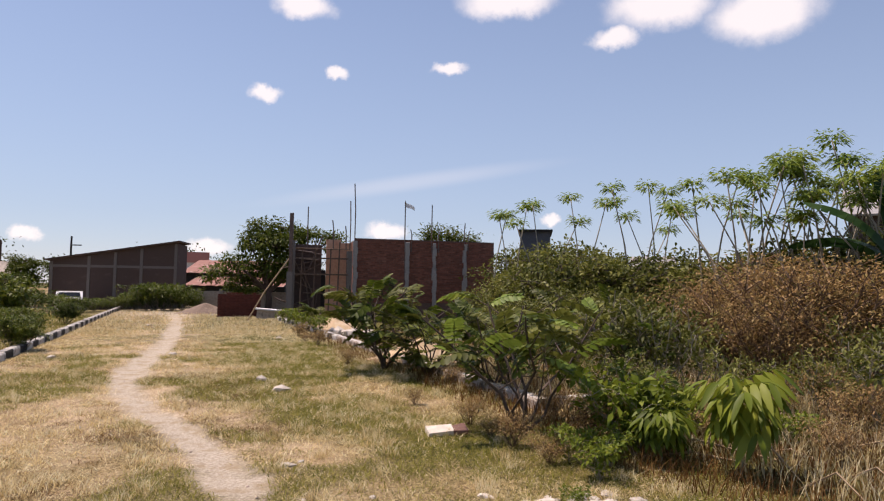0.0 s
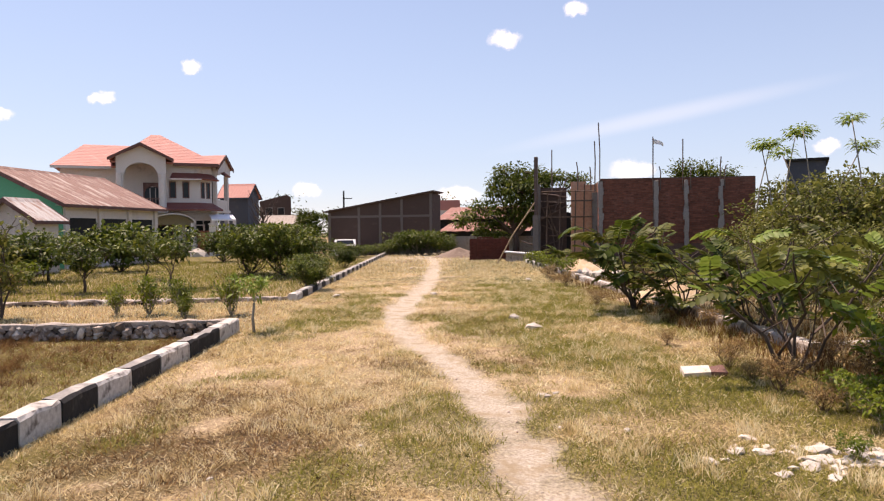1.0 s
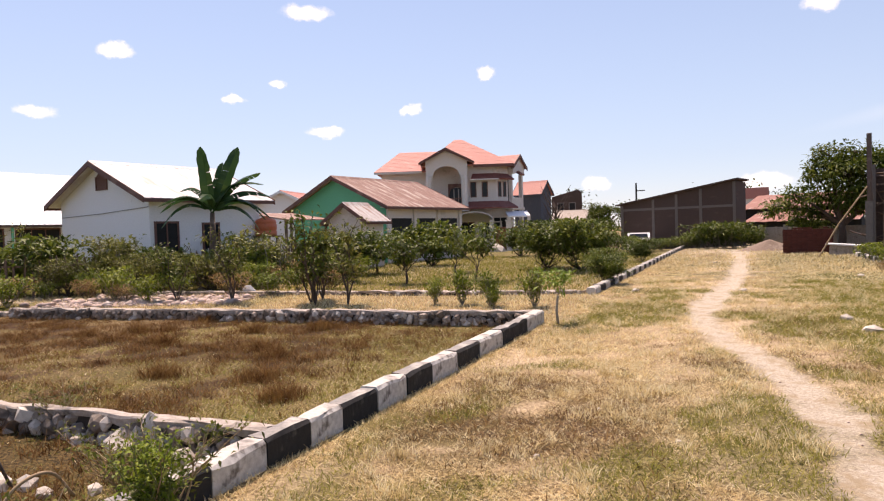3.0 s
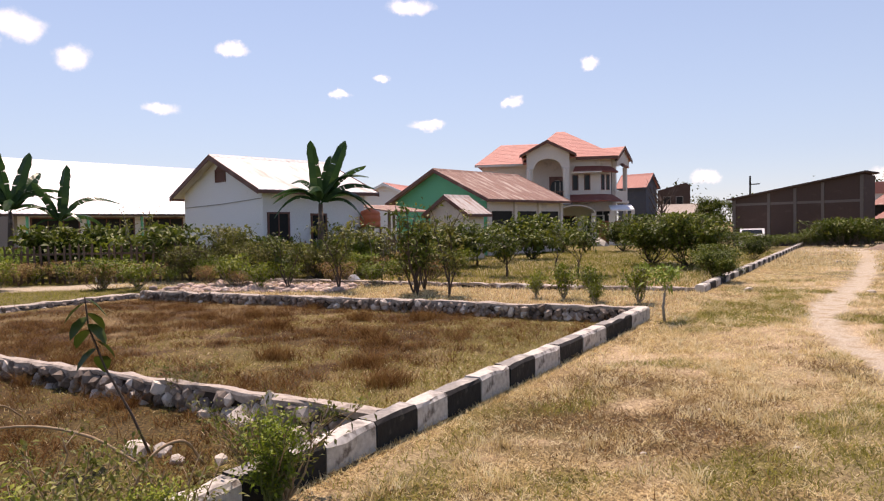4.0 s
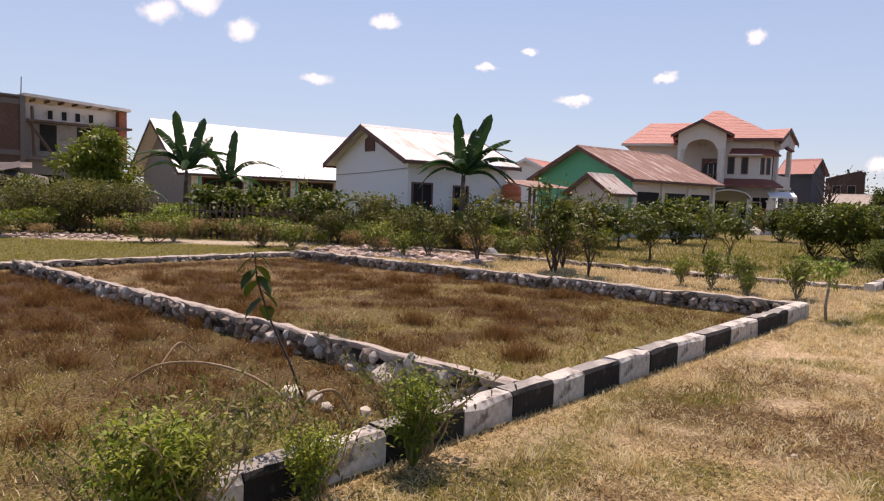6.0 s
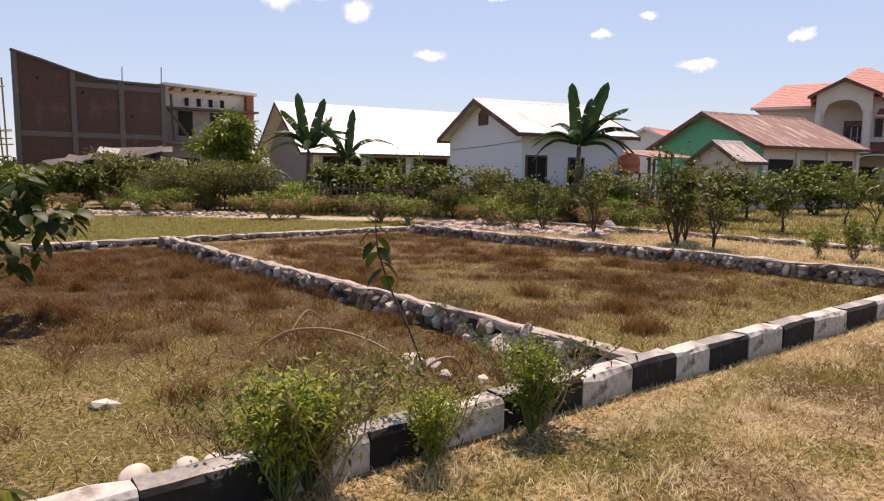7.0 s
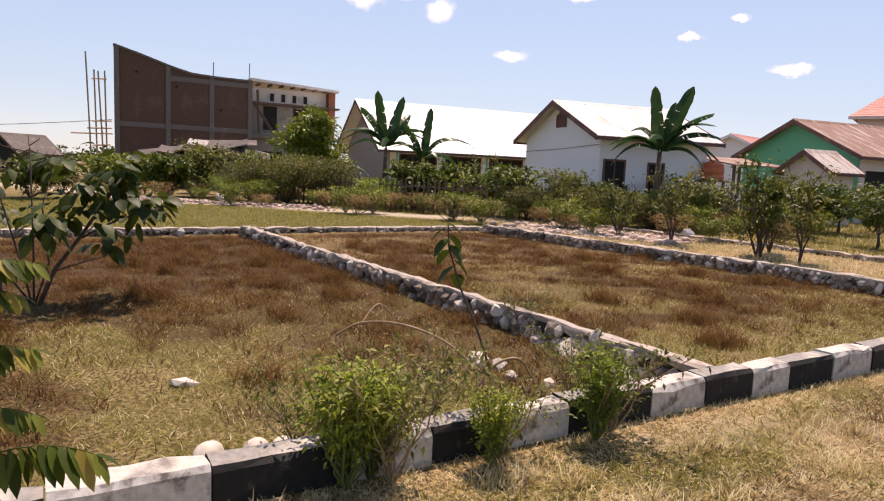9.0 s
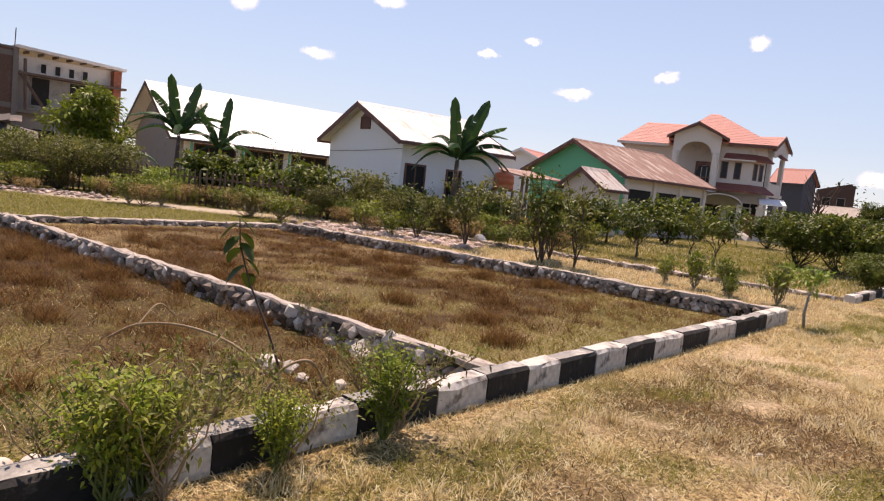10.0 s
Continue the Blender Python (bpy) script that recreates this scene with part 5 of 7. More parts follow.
m_, wd = facing(105.3, 38.5, 94.9, 38)
M_TIN_DARK = surface("dark_weathered_tin", (.085, .07, .062), (.055, .042, .036), (.19, .13, .10), .75, 6, 1.4, .1, .55)
shack = thing("shack", m_, "low shack of rusty metal sheets and boards", "shack")
piece("back_wall", Geo().box(.5, wd - .3, 2.0, 2.1, -.1, 1.7), M_DARK, shack)
for x0_, x1_, z0_, z1_, y0_, mt in ((.0, 2.4, 1.62, 2.0, .2, M_TIN_DARK), (1.2, 2.9, 1.95, 1.7, -.1, M_TIN_DARK), (2.1, 4.3, 2.0, 2.25, .0, M_TIN_DARK), (3.6, 5.7, 1.95, 2.5, -.2, M_TIN_DARK), (4.6, 6.9, 2.2, 1.75, -.3, M_TIN_DARK), (3.0, 6.2, 2.35, 2.5, 1.2, M_TIN_DARK), (2.6, 3.6, 2.4, 2.3, .6, M_GREY_SHEET)):
    piece("roof_sheet", Geo().slab((x0_, y0_, z0_), (x1_, y0_ + .1, z1_), (x1_, y0_ + 2, z1_ + .35), (x0_, y0_ + 2, z0_ + .35), .04), mt, shack)
for k in range(13):
    x = 2.6 + k * .28
    piece("board", Geo().box(x, x + .25, -.05 + rng.uniform(-.03, .03), 0, -.1, 1.45 + rng.uniform(-.12, .1)), M_GREY_SHEET if k % 3 else M_BLUE, shack)
for x in (.3, 2.2, 4.4, 6.6):
    piece("post", Geo().box(x - .06, x + .06, .1, .22, -.1, 1.7), M_WOOD, shack)

hut = gable_house("thatched_hut", "far low hut with a dark thatched roof", polar(112.6, 62), 60, 3.0, 3, 1.5, 3.0, .5, M_STEEL, M_DARK, M_TIN_DARK, M_TIN_DARK, "dark thatch roof")

# picket fence before the houses
fence = thing("picket_fence", pose(0, 0, 0), "weathered wooden picket fence overgrown with weeds", "fence")
picket = Geo().prism([(0, 0), (.07, 0), (.07, 1.18), (.035, 1.27), (0, 1.18)], 0, .025).mesh("picket")
picket.materials.append(M_WOOD)
F0, F1 = np.array(polar(97, 30.5)), np.array(polar(50, 29.5))
FM = np.array(polar(73, 22.6))
count = 0
for a_, b_ in ((F0, FM), (FM, F1)):
    ln = np.hypot(*(b_ - a_))
    ang = math.degrees(math.atan2(b_[1] - a_[1], b_[0] - a_[0]))
    for k in range(int(ln / .24)):
        q = a_ + (b_ - a_) * k * .24 / ln
        ob = new("picket", picket)
        ob.parent = fence
        ob.matrix_local = pose(q[0], q[1], -.05 + rng.uniform(-.05, .05), 0, rng.uniform(-3, 3), ang)
    for z_ in (.3, .95):
        mid_ = (a_ + b_) / 2
        ob = piece("rail", Geo().box(-ln / 2, ln / 2, .027, .06, z_, z_ + .06), M_WOOD, fence)
        ob.matrix_local = pose(mid_[0], mid_[1], -.05, 0, 0, ang)
m_, wd = facing(63.6, 24.0, 60.5, 25.0)
panel = thing("blue_gate", m_, "blue painted gate panel in the fence", "gate")
piece("panel", Geo().box(0, wd, 0, .04, 0, 1.1), M_BLUE, panel)
for k in range(6):
    piece("bar", Geo().box(k * wd / 5 - .02, k * wd / 5 + .02, -.03, -.002, 0, 1.25), M_GREY_SHEET, panel)

# power poles and cables
for b_, d_, hh in ((28.64, 75, 6.3), (29.35, 82, 4.2)):
    up = thing("utility_pole", pose(*polar(b_, d_), -.2), "dark wooden utility pole with a crossarm", "utility pole", "utility poles")
    piece("pole", Geo().tube([(0, 0, 0), (0, 0, hh)], [.13, .09], 8), M_DARK, up)
    piece("crossarm", Geo().box(-.1, 1.0, -.05, .05, hh - .9, hh - .8), M_DARK, up)
# dark-blue block and other far houses beyond the shrubs
m_, wd = facing(-6.5, 62, -9.0, 62)
blue_block = thing("dark_building", m_, "far flat-roofed building coloured in the dark blue-grey of its shadow side", "building")
# Dark blue-grey wall colour paints in the shade of this block's shadow side.
piece("upper_wall", Geo().box(0, wd, 0, 6, 0, 6.9), M_SLATE, blue_block)
piece("roof_edge", Geo().box(-.2, wd + .2, -.3, 6.2, 6.91, 7.1), M_DARK, blue_block)
m_, wd = facing(-15.6, 26, -18.4, 26)
grey_hut = thing("grey_hut", m_, "small grey hut with a dark tin roof behind shrubs", "hut")
piece("wall", Geo().box(0, wd, .2, 2, -.1, 2.3), M_PLASTER_OLD, grey_hut)
piece("roof", Geo().slab((-.2, -.1, 2.32), (wd + .2, -.1, 2.32), (wd + .2, 2.3, 3.0), (-.2, 2.3, 3.0), .06), M_GREY_SHEET, grey_hut)
m_, wd = facing(-30.5, 30, -35.5, 30)
right_house = thing("brown_house", m_, "brown house with a tin roof behind the shrubs", "house")
piece("wall", Geo().box(0, wd, .2, 4, -.1, 4.6), M_BRICK_DARK, right_house)
piece("roof", Geo().slab((-.3, -.2, 4.62), (wd + .4, -.2, 4.62), (wd + .4, 4, 6.1), (-.3, 4, 6.1), .08), M_GREY_SHEET, right_house)

# ---- plants ----
def unit(a):
    return a / np.maximum(np.linalg.norm(a, axis=-1, keepdims=True), 1e-9)


def leaf_arrays(P, D, N, length, width, droop=.15):
    """Folded leaves: base points P, directions D, upper sides N; four triangles each."""
    P, D = np.asarray(P, float), unit(np.asarray(D, float))
    S = unit(np.cross(D, N))
    N = unit(np.cross(S, D))
    length, width = np.broadcast_to(length, len(P))[:, None], np.broadcast_to(width, len(P))[:, None]
    down = np.array((0, 0, -1.0)) * droop * length
    mid = P + .45 * D * length
    v = np.stack([P, mid + S * width / 2 + N * width * .14, mid - S * width / 2 + N * width * .14, P + D * length + down, mid], 1)
    k = np.arange(len(P))[:, None] * 5
    f = np.concatenate([k + q for q in ((0, 1, 4), (0, 4, 2), (1, 3, 4), (4, 3, 2))], 1)
    return v.reshape(-1, 3), f.reshape(-1)


def round_leaves(P, D, N, length, width, droop=.2):
    """Larger leaves with a rounded outline: twelve triangles each."""
    P, D = np.asarray(P, float), unit(np.asarray(D, float))
    S = unit(np.cross(D, N))
    N = unit(np.cross(S, D))
    length, width = np.broadcast_to(length, len(P))[:, None], np.broadcast_to(width, len(P))[:, None]
    rows = [P]
    for t, w in ((.18, .72), (.5, 1.0), (.8, .66)):
        m_ = P + D * length * t + np.array((0, 0, -1.0)) * droop * length * t * t
        rows += [m_ + S * width * w / 2 + N * width * .1 * w, m_, m_ - S * width * w / 2 + N * width * .1 * w]
    rows.append(P + D * length + np.array((0, 0, -1.0)) * droop * length)
    v = np.stack(rows, 1)
    tri = [(0, 1, 2), (0, 2, 3), (7, 10, 8), (8, 10, 9)]
    for a in (1, 4):
        tri += [(a, a + 3, a + 4), (a, a + 4, a + 1), (a + 1, a + 4, a + 5), (a + 1, a + 5, a + 2)]
    k = np.arange(len(P))[:, None] * 11
    return v.reshape(-1, 3), np.concatenate([k + q for q in tri], 1).reshape(-1)


def leaf_mesh(name, material, sets):
    vs, fs, k = [], [], 0
    for v, f in sets:
        vs.append(v)
        fs.append(f + k)
        k += len(v)
    return array_mesh(name, np.concatenate(vs), np.concatenate(fs), 3, material)


def branches(r, base, height, spread, stems, curve=.25, sub=4, lean=1.0, wobble=.045, thick=.011):
    """Stems that lean outwards and carry side branches. Returns the paths with their radii."""
    out = []
    for i in range(stems):
        a = 2 * math.pi * (i + r.uniform(-.3, .3)) / stems
        reach, h = spread * r.uniform(.35, 1) * lean, height * r.uniform(.75, 1.0)
        path, drift = [], np.zeros(2)
        for t in np.linspace(0, 1, 7):
            drift = drift + r.normal(0, wobble * height, 2) * (t > 0)
            q = t ** (1 + curve)
            path.append(np.array((math.cos(a) * reach * q + drift[0], math.sin(a) * reach * q + drift[1], h * t)) + base)
        out.append((path, thick * height * r.uniform(.8, 1.2)))
        for j in range(sub):
            t = r.uniform(.3, .92)
            k = int(t * 6)
            p0 = path[k] + (path[min(k + 1, 6)] - path[k]) * (t * 6 - k)
            b, ln = r.uniform(0, 2 * math.pi), spread * r.uniform(.35, .8) * (1.15 - .5 * t)
            p1 = p0 + np.array((math.cos(b) * ln * .5, math.sin(b) * ln * .5, ln * r.uniform(.2, .5)))
            p2 = p0 + np.array((math.cos(b) * ln, math.sin(b) * ln, ln * r.uniform(.3, .9)))
            p2[2] = min(p2[2], base[2] + height * 1.02)
            out.append(([p0, p1, p2], .45 * thick * height))
    return out


def along(r, path, count, low=.2):
    pts = np.array(path)
    t = r.uniform(low, 1, count) * (len(pts) - 1)
    i = np.minimum(t.astype(int), len(pts) - 2)
    return pts[i] + (pts[i + 1] - pts[i]) * (t - i)[:, None], unit(pts[i + 1] - pts[i])


def shrub(name, label, category, seed, height, spread, stems, leaves, leaf_len, leaf_w, leaf_mat, bark=None, sub=4, low=.25, rise=.3, scatter=.06, lean=1.0, curve=.25, group="", trunk_h=0.0, droop=.2, clump=.075, rounded=False, dome=0.0):
    """A leafy shrub or small tree: stems with side branches (one part) and a crown of single leaves (another)."""
    r = np.random.default_rng(seed)
    top = thing(name, pose(0, 0, 0), label, category, group)
    base = np.array((0, 0, trunk_h))
    paths = branches(r, base, height - trunk_h, spread, stems, curve, sub, lean)
    g = Geo()
    if trunk_h:
        g.tube([(0, 0, -.1), (r.uniform(-.03, .03), r.uniform(-.03, .03), trunk_h * .5), (0, 0, trunk_h)], [.03 * height, .024 * height, .02 * height], 8)
    for path, rad in paths:
        if dome:
            path = [np.array((q[0], q[1], min(q[2], height * (.93 - dome * min(1, math.hypot(q[0], q[1]) / (spread * 1.1)) ** 2)))) for q in path]
        g.tube(path, list(np.linspace(rad, rad * .35, len(path))), 5, False)
    piece("trunk" if trunk_h else "branching_stem", g, bark or M_BARK, top, smooth=True)
    P, D = [], []
    per = max(3, leaves // len(paths))
    for k, (path, _) in enumerate(paths):
        p_, d_ = along(r, path, per, low if len(path) > 3 else .15)
        P.append(p_ + r.normal(0, scatter * height, p_.shape) * np.array((1, 1, .7)))
        D.append(d_ * .5 + r.normal(0, 1, p_.shape) * np.array((1, 1, .5)) + np.array((0, 0, rise)))
    # uneven clumps of leaves round the branch ends
    ends = np.array([path[-1] for path, _ in paths] + [path[len(path) // 2] for path, _ in paths if len(path) < 4])
    for c_ in ends[r.random(len(ends)) < .8]:
        n_ = max(4, int(leaves / len(ends) * r.uniform(.3, 1.1)))
        d_ = r.normal(0, 1, (n_, 3))
        P.append(c_ + d_ * np.array((1, 1, .6)) * height * clump * r.uniform(.6, 1.3))
        D.append(d_ + np.array((0, 0, rise * .5)))
    P, D = np.concatenate(P), np.concatenate(D)
    cap = height * (1 - dome * np.minimum(1, np.hypot(P[:, 0], P[:, 1]) / (spread * 1.1)) ** 2) * (1 + .25 * dome * (patchy(P[:, 0] + 9, P[:, 1] + 9, height * .16, 3) - .5))
    if dome:
        P[:, 2] = np.where(P[:, 2] > cap, cap - r.uniform(0, .35, len(P)) * height * .5, P[:, 2])
    P[:, 2] = np.where(P[:, 2] > height, height - .6 * (P[:, 2] - height), P[:, 2])
    P[:, 2] = np.maximum(P[:, 2], .03 + .1 * r.random(len(P)))
    N = np.array((0, 0, 1.0)) + r.normal(0, .35, P.shape)
    ln = leaf_len * r.uniform(.6, 1.2, len(P))
    piece("crown", leaf_mesh("crown", leaf_mat, [(round_leaves if rounded else leaf_arrays)(P, D, N, ln, ln * leaf_w, droop)]), None, top)
    return top


def place(ob, spots, scale=(.9, 1.1)):
    """Moves a thing to the first spot (x, y, size) and copies it to the others."""
    r = np.random.default_rng(len(spots) * 7 + 1)
    for i, (x, y, s_) in enumerate(spots):
        m_ = pose(x, y, float(ground_z(x, y)) - .01, 0, 0, r.uniform(0, 360))
        if i == 0:
            ob.matrix_world = m_ @ Matrix.Scale(s_, 4)
            first = ob
        else:
            c_ = copy_thing(first, m_)
            c_.scale = (s_ * r.uniform(.92, 1.08), s_ * r.uniform(.92, 1.08), s_)
    return ob


def pol(b, d, s_=1.0):
    return (*polar(b, d), s_)


def frond_mesh(name, seed, length, pairs, leaf_len, leaf_w, mat, arch=.25, stem=.006, droop=.25, hang=.35, tips=None):
    """A feather-shaped leaf along +x: a thin arching rachis with paired leaflets; two materials at most."""
    r = np.random.default_rng(seed)
    t = np.linspace(.16, 1, pairs)
    x, z = t * length, arch * length * (np.sin(t * 2.2) * .6 - t ** 2 * .55)
    P, D = [], []
    for k in range(pairs):
        for s_ in (1, -1):
            P.append((x[k], .004 * s_, z[k]))
            D.append((.35 + .4 * t[k], s_ * r.uniform(.8, 1.0), -hang * r.uniform(.5, 1.3)))
    P.append((x[-1], 0, z[-1]))
    D.append((1, 0, -.4))
    ln = leaf_len * r.uniform(.8, 1.1, len(P)) * np.append(np.repeat(.65 + .55 * np.sin(t * 2.6), 2), .9)
    v, f = round_leaves(P, D, np.array((0, 0, 1.0)) + r.normal(0, .15, (len(P), 3)), ln, ln * leaf_w, droop)
    g = Geo().tube([(a, 0, arch * length * (math.sin(a / length * 2.2) * .6 - (a / length) ** 2 * .55)) for a in np.linspace(0, length, 8)], list(np.linspace(stem, stem * .4, 8)), 4, False)
    tv = np.array(g.v)
    tri = []
    for q in g.f:
        tri += [(q[0], q[1], q[2]), (q[0], q[2], q[3])]
    me = array_mesh(name, np.concatenate([v, tv]), np.concatenate([f, np.array(tri).ravel() + len(v)]), 3, mat)
    if tips is not None:
        me.materials.append(tips)
        ids = np.zeros(len(me.polygons), np.int32)
        for k in range(len(P)):
            if r.random() < .1:
                ids[k * 12:k * 12 + 12] = 1
        me.polygons.foreach_set("material_index", ids)
    return me


def frond_shrub(name, label, seed, height, spread, stems, fronds, meshes, category="shrub", bark=None, low=.45):
    """A shrub whose leaves are large feather fronds, each a part of its own."""
    r = np.random.default_rng(seed)
    top = thing(name, pose(0, 0, 0), label, category)
    paths = branches(r, np.zeros(3), height, spread, stems, .2, 2)
    g = Geo()
    for path, rad in paths:
        g.tube(path, list(np.linspace(rad * 1.2, rad * .5, len(path))), 6, False)
    piece("branching_stem", g, bark or M_BARK, top, smooth=True)
    for k in range(fronds):
        path = paths[k % len(paths)][0]
        p_, d_ = along(r, path, 1, low)
        a = math.degrees(math.atan2(p_[0][1], p_[0][0])) + r.normal(0, 70)
        ob = new("frond", meshes[k % len(meshes)])
        ob.parent = top
        ob.matrix_local = Matrix.Translation(p_[0]) @ pose(0, 0, 0, 0, 0, a) @ pose(0, 0, 0, r.uniform(-45, 45), r.uniform(-50, 25), 0) @ Matrix.Scale(r.uniform(.6, 1.15), 4)
    return top


# feather-leaved shrub by the right-hand kerb, and the darker one behind it
# The paler yellow-green frond gives leaves lit from behind by its colour.
FR = [frond_mesh("frond", 10 + i, .5, 8, .13, .55, (L_OLIVE, L_MID, L_CASSAVA, L_OLIVE)[i], .3, .007, .1, .25) for i in range(4)]
candle = frond_shrub("candle_shrub", "spreading shrub with large feathered green leaves and dark stems", 5, 1.55, 1.25, 7, 40, FR, low=.6)
candle.matrix_world = pose(.95, 7.75, -.03, 0, 0, 20)
FD = [frond_mesh("frond", 20 + i, .5, 9, .15, .46, L_MID if i % 2 else L_OLIVE, .3, .007, .1, .25) for i in range(4)]
dark_shrub = frond_shrub("candle_shrub", "dense dark green shrub with feathered leaves beside the kerb", 8, 1.7, 1.15, 12, 96, FD, low=.2)
dark_shrub.matrix_world = pose(-1.1, 13.2, -.03)
c_ = copy_thing(dark_shrub, pose(-.2, 12.2, -.03, 0, 0, 140))
c_.scale = (.8, .8, .72)
c_ = copy_thing(candle, pose(2.9, 10.2, -.03, 0, 0, 200))
c_.scale = (.6, .6, .75)
c_ = copy_thing(dark_shrub, pose(.9, 10.4, -.03, 0, 0, 60))
c_.scale = (.75, .75, .78)

# young drooping plant in the right foreground
FC = [frond_mesh("leaf", 30 + i, .27, 4, .2, .32, L_FRESH, .1, .005, .55, .9) for i in range(3)]
young = thing("young_tree", pose(2.62, 5.95, -.02), "young tree with drooping glossy fresh green leaves", "young tree")
piece("stem", Geo().tube([(0, 0, -.05), (.02, .01, .4), (-.01, .02, .82)], [.014, .011, .007], 6), M_BARK_PALE, young, smooth=True)
r = np.random.default_rng(3)
for k in range(22):
    ob = new("leaf", FC[k % 3])
    ob.parent = young
    ob.matrix_local = pose(0, .01, .5 + .34 * (k / 21), 0, 0, k * 137) @ pose(0, 0, 0, 0, 20 - 42 * (k / 21), 0) @ Matrix.Scale(r.uniform(.8, 1.15), 4)
c_ = copy_thing(young, pose(2.05, 6.3, -.02, 0, 0, 77))
c_.scale = (.7, .7, .6)

# plant at the camera's side whose fronds reach into view
FL = [frond_mesh("frond", 50 + i, .34, 13, .092, .4, L_MID, .3, .003, .3, 1.7, L_YELLOW) for i in range(3)]
near_plant = thing("feather_plant", pose(-1.86, -1.84, -.02), "tall weed with drooping feathered leaves, some yellowed", "plant")
piece("stem", Geo().tube([(0, 0, -.05), (.01, .01, .5), (.0, .02, 1.1)], [.012, .01, .006], 6), M_BARK_PALE, near_plant, smooth=True)
FRONDS = [((-2.055, -1.715, 1.155), (-2.18, -1.50, 1.20)), ((-2.045, -1.72, 1.10), (-2.155, -1.53, 1.105)), ((-2.01, -1.715, .92), (-2.13, -1.49, .95)), ((-1.965, -1.705, .775), (-2.08, -1.47, .77)),
          ((-1.96, -1.625, .655), (-2.09, -1.305, .64)), ((-1.955, -1.64, .62), (-1.97, -1.50, .545)), ((-1.95, -1.74, .74), (-1.99, -1.66, .70)), ((-1.88, -1.85, .95), (-2.2, -1.95, 1.0)), ((-1.85, -1.85, 1.0), (-1.78, -2.1, 1.05))]
for k, (a_, b_) in enumerate(FRONDS):
    a_, b_ = Vector(a_), Vector(b_)
    d_ = b_ - a_
    ob = new("frond", FL[k % 3])
    ob.parent = near_plant
    ob.matrix_world = Matrix.Translation(a_) @ pose(0, 0, 0, 0, 0, math.degrees(math.atan2(d_.y, d_.x))) @ pose(0, 0, 0, 0, -math.degrees(math.asin(d_.z / d_.length)), 0) @ Matrix.Scale(d_.length / .34, 4)
    piece("leaf_stalk", Geo().tube([Vector((.0, .01, a_.z - .08)), (a_ - near_plant.matrix_world.translation) * .5 + Vector((0, 0, a_.z * .48)), a_ - near_plant.matrix_world.translation], .005, 4), M_BARK_PALE, near_plant)

# fig-like small tree in the near plot
def fig_tree():
    """An open small tree: bare leaning stems with clusters of large round leaves. Local x runs along its widest spread."""
    r = np.random.default_rng(11)
    top = thing("fig_tree", pose(0, 0, 0), "small tree with dark stems and large glossy round leaves", "small tree")
    stems = [([(0, 0), (.01, .8), (0, 1.72)], .014), ([(.02, 0), (.2, .45), (.45, .8), (.7, 1.2), (.9, 1.5)], .027), ([(0, 0), (-.1, .5), (-.27, 1.2), (-.28, 1.5)], .014),
             ([(-.02, .1), (-.3, .55), (-.6, .95), (-.78, 1.3)], .012), ([(.45, .8), (.8, 1.0), (1.2, 1.12)], .014), ([(0, .05), (.15, .5), (.1, 1.1), (.22, 1.5)], .013), ([(.2, .45), (.5, .55), (.75, .62)], .01)]
    for k, (line, rad) in enumerate(stems):
        sway = r.uniform(-.3, .3)
        piece("stem", Geo().tube([(x, sway * z, z - .04) for x, z in line], list(np.linspace(rad, rad * .45, len(line))), 6), M_BARK, top, smooth=True)
    for k in range(8):
        x, a, ln = r.normal(0, .02), r.uniform(0, 6.28), r.uniform(.1, .28)
        st = Vector((x, 0, r.uniform(1.45, 1.7)))
        piece("twig", Geo().tube([st, st + Vector((math.cos(a) * ln, math.sin(a) * ln, .06)), st + Vector((math.cos(a) * ln * 1.2, math.sin(a) * ln * 1.2, r.uniform(.05, .22)))], [.007, .005, .003], 4), M_BARK, top)
    P, D = [], []
    for x, z, n_ in ((.75, 1.45, 34), (.5, 1.3, 30), (1.1, 1.15, 26), (1.0, .95, 18), (.72, .66, 18), (.1, 1.0, 22), (.1, .84, 14), (.3, 1.52, 20), (.45, 1.05, 22), (.75, 1.2, 24), (-.45, 1.35, 9), (-.75, 1.0, 8), (-.2, 1.55, 6), (.95, 1.6, 8), (-.75, 1.3, 7)):
        q = r.normal(0, 1, (n_, 3))
        P.append(np.array((x, r.normal(0, .14), z)) + q * (.12, .16, .07))
        D.append(q * (1, 1, .5) + (0, 0, -.35))
    P, D = np.concatenate(P), np.concatenate(D)
    ln = .19 * r.uniform(.65, 1.15, len(P))
    piece("crown", leaf_mesh("crown", L_DARK, [round_leaves(P, D, np.array((0, 0, 1.0)) + r.normal(0, .35, P.shape), ln, ln * .68, .4)]), None, top)
    return top


fig = fig_tree()
fig.matrix_world = pose(-7.6, -3.68, -.1, 0, 0, 112)
fig2 = copy_thing(fig, pose(-8.6, -5.2, -.1, 0, 0, 150))
fig2.scale = (.7, .7, .75)

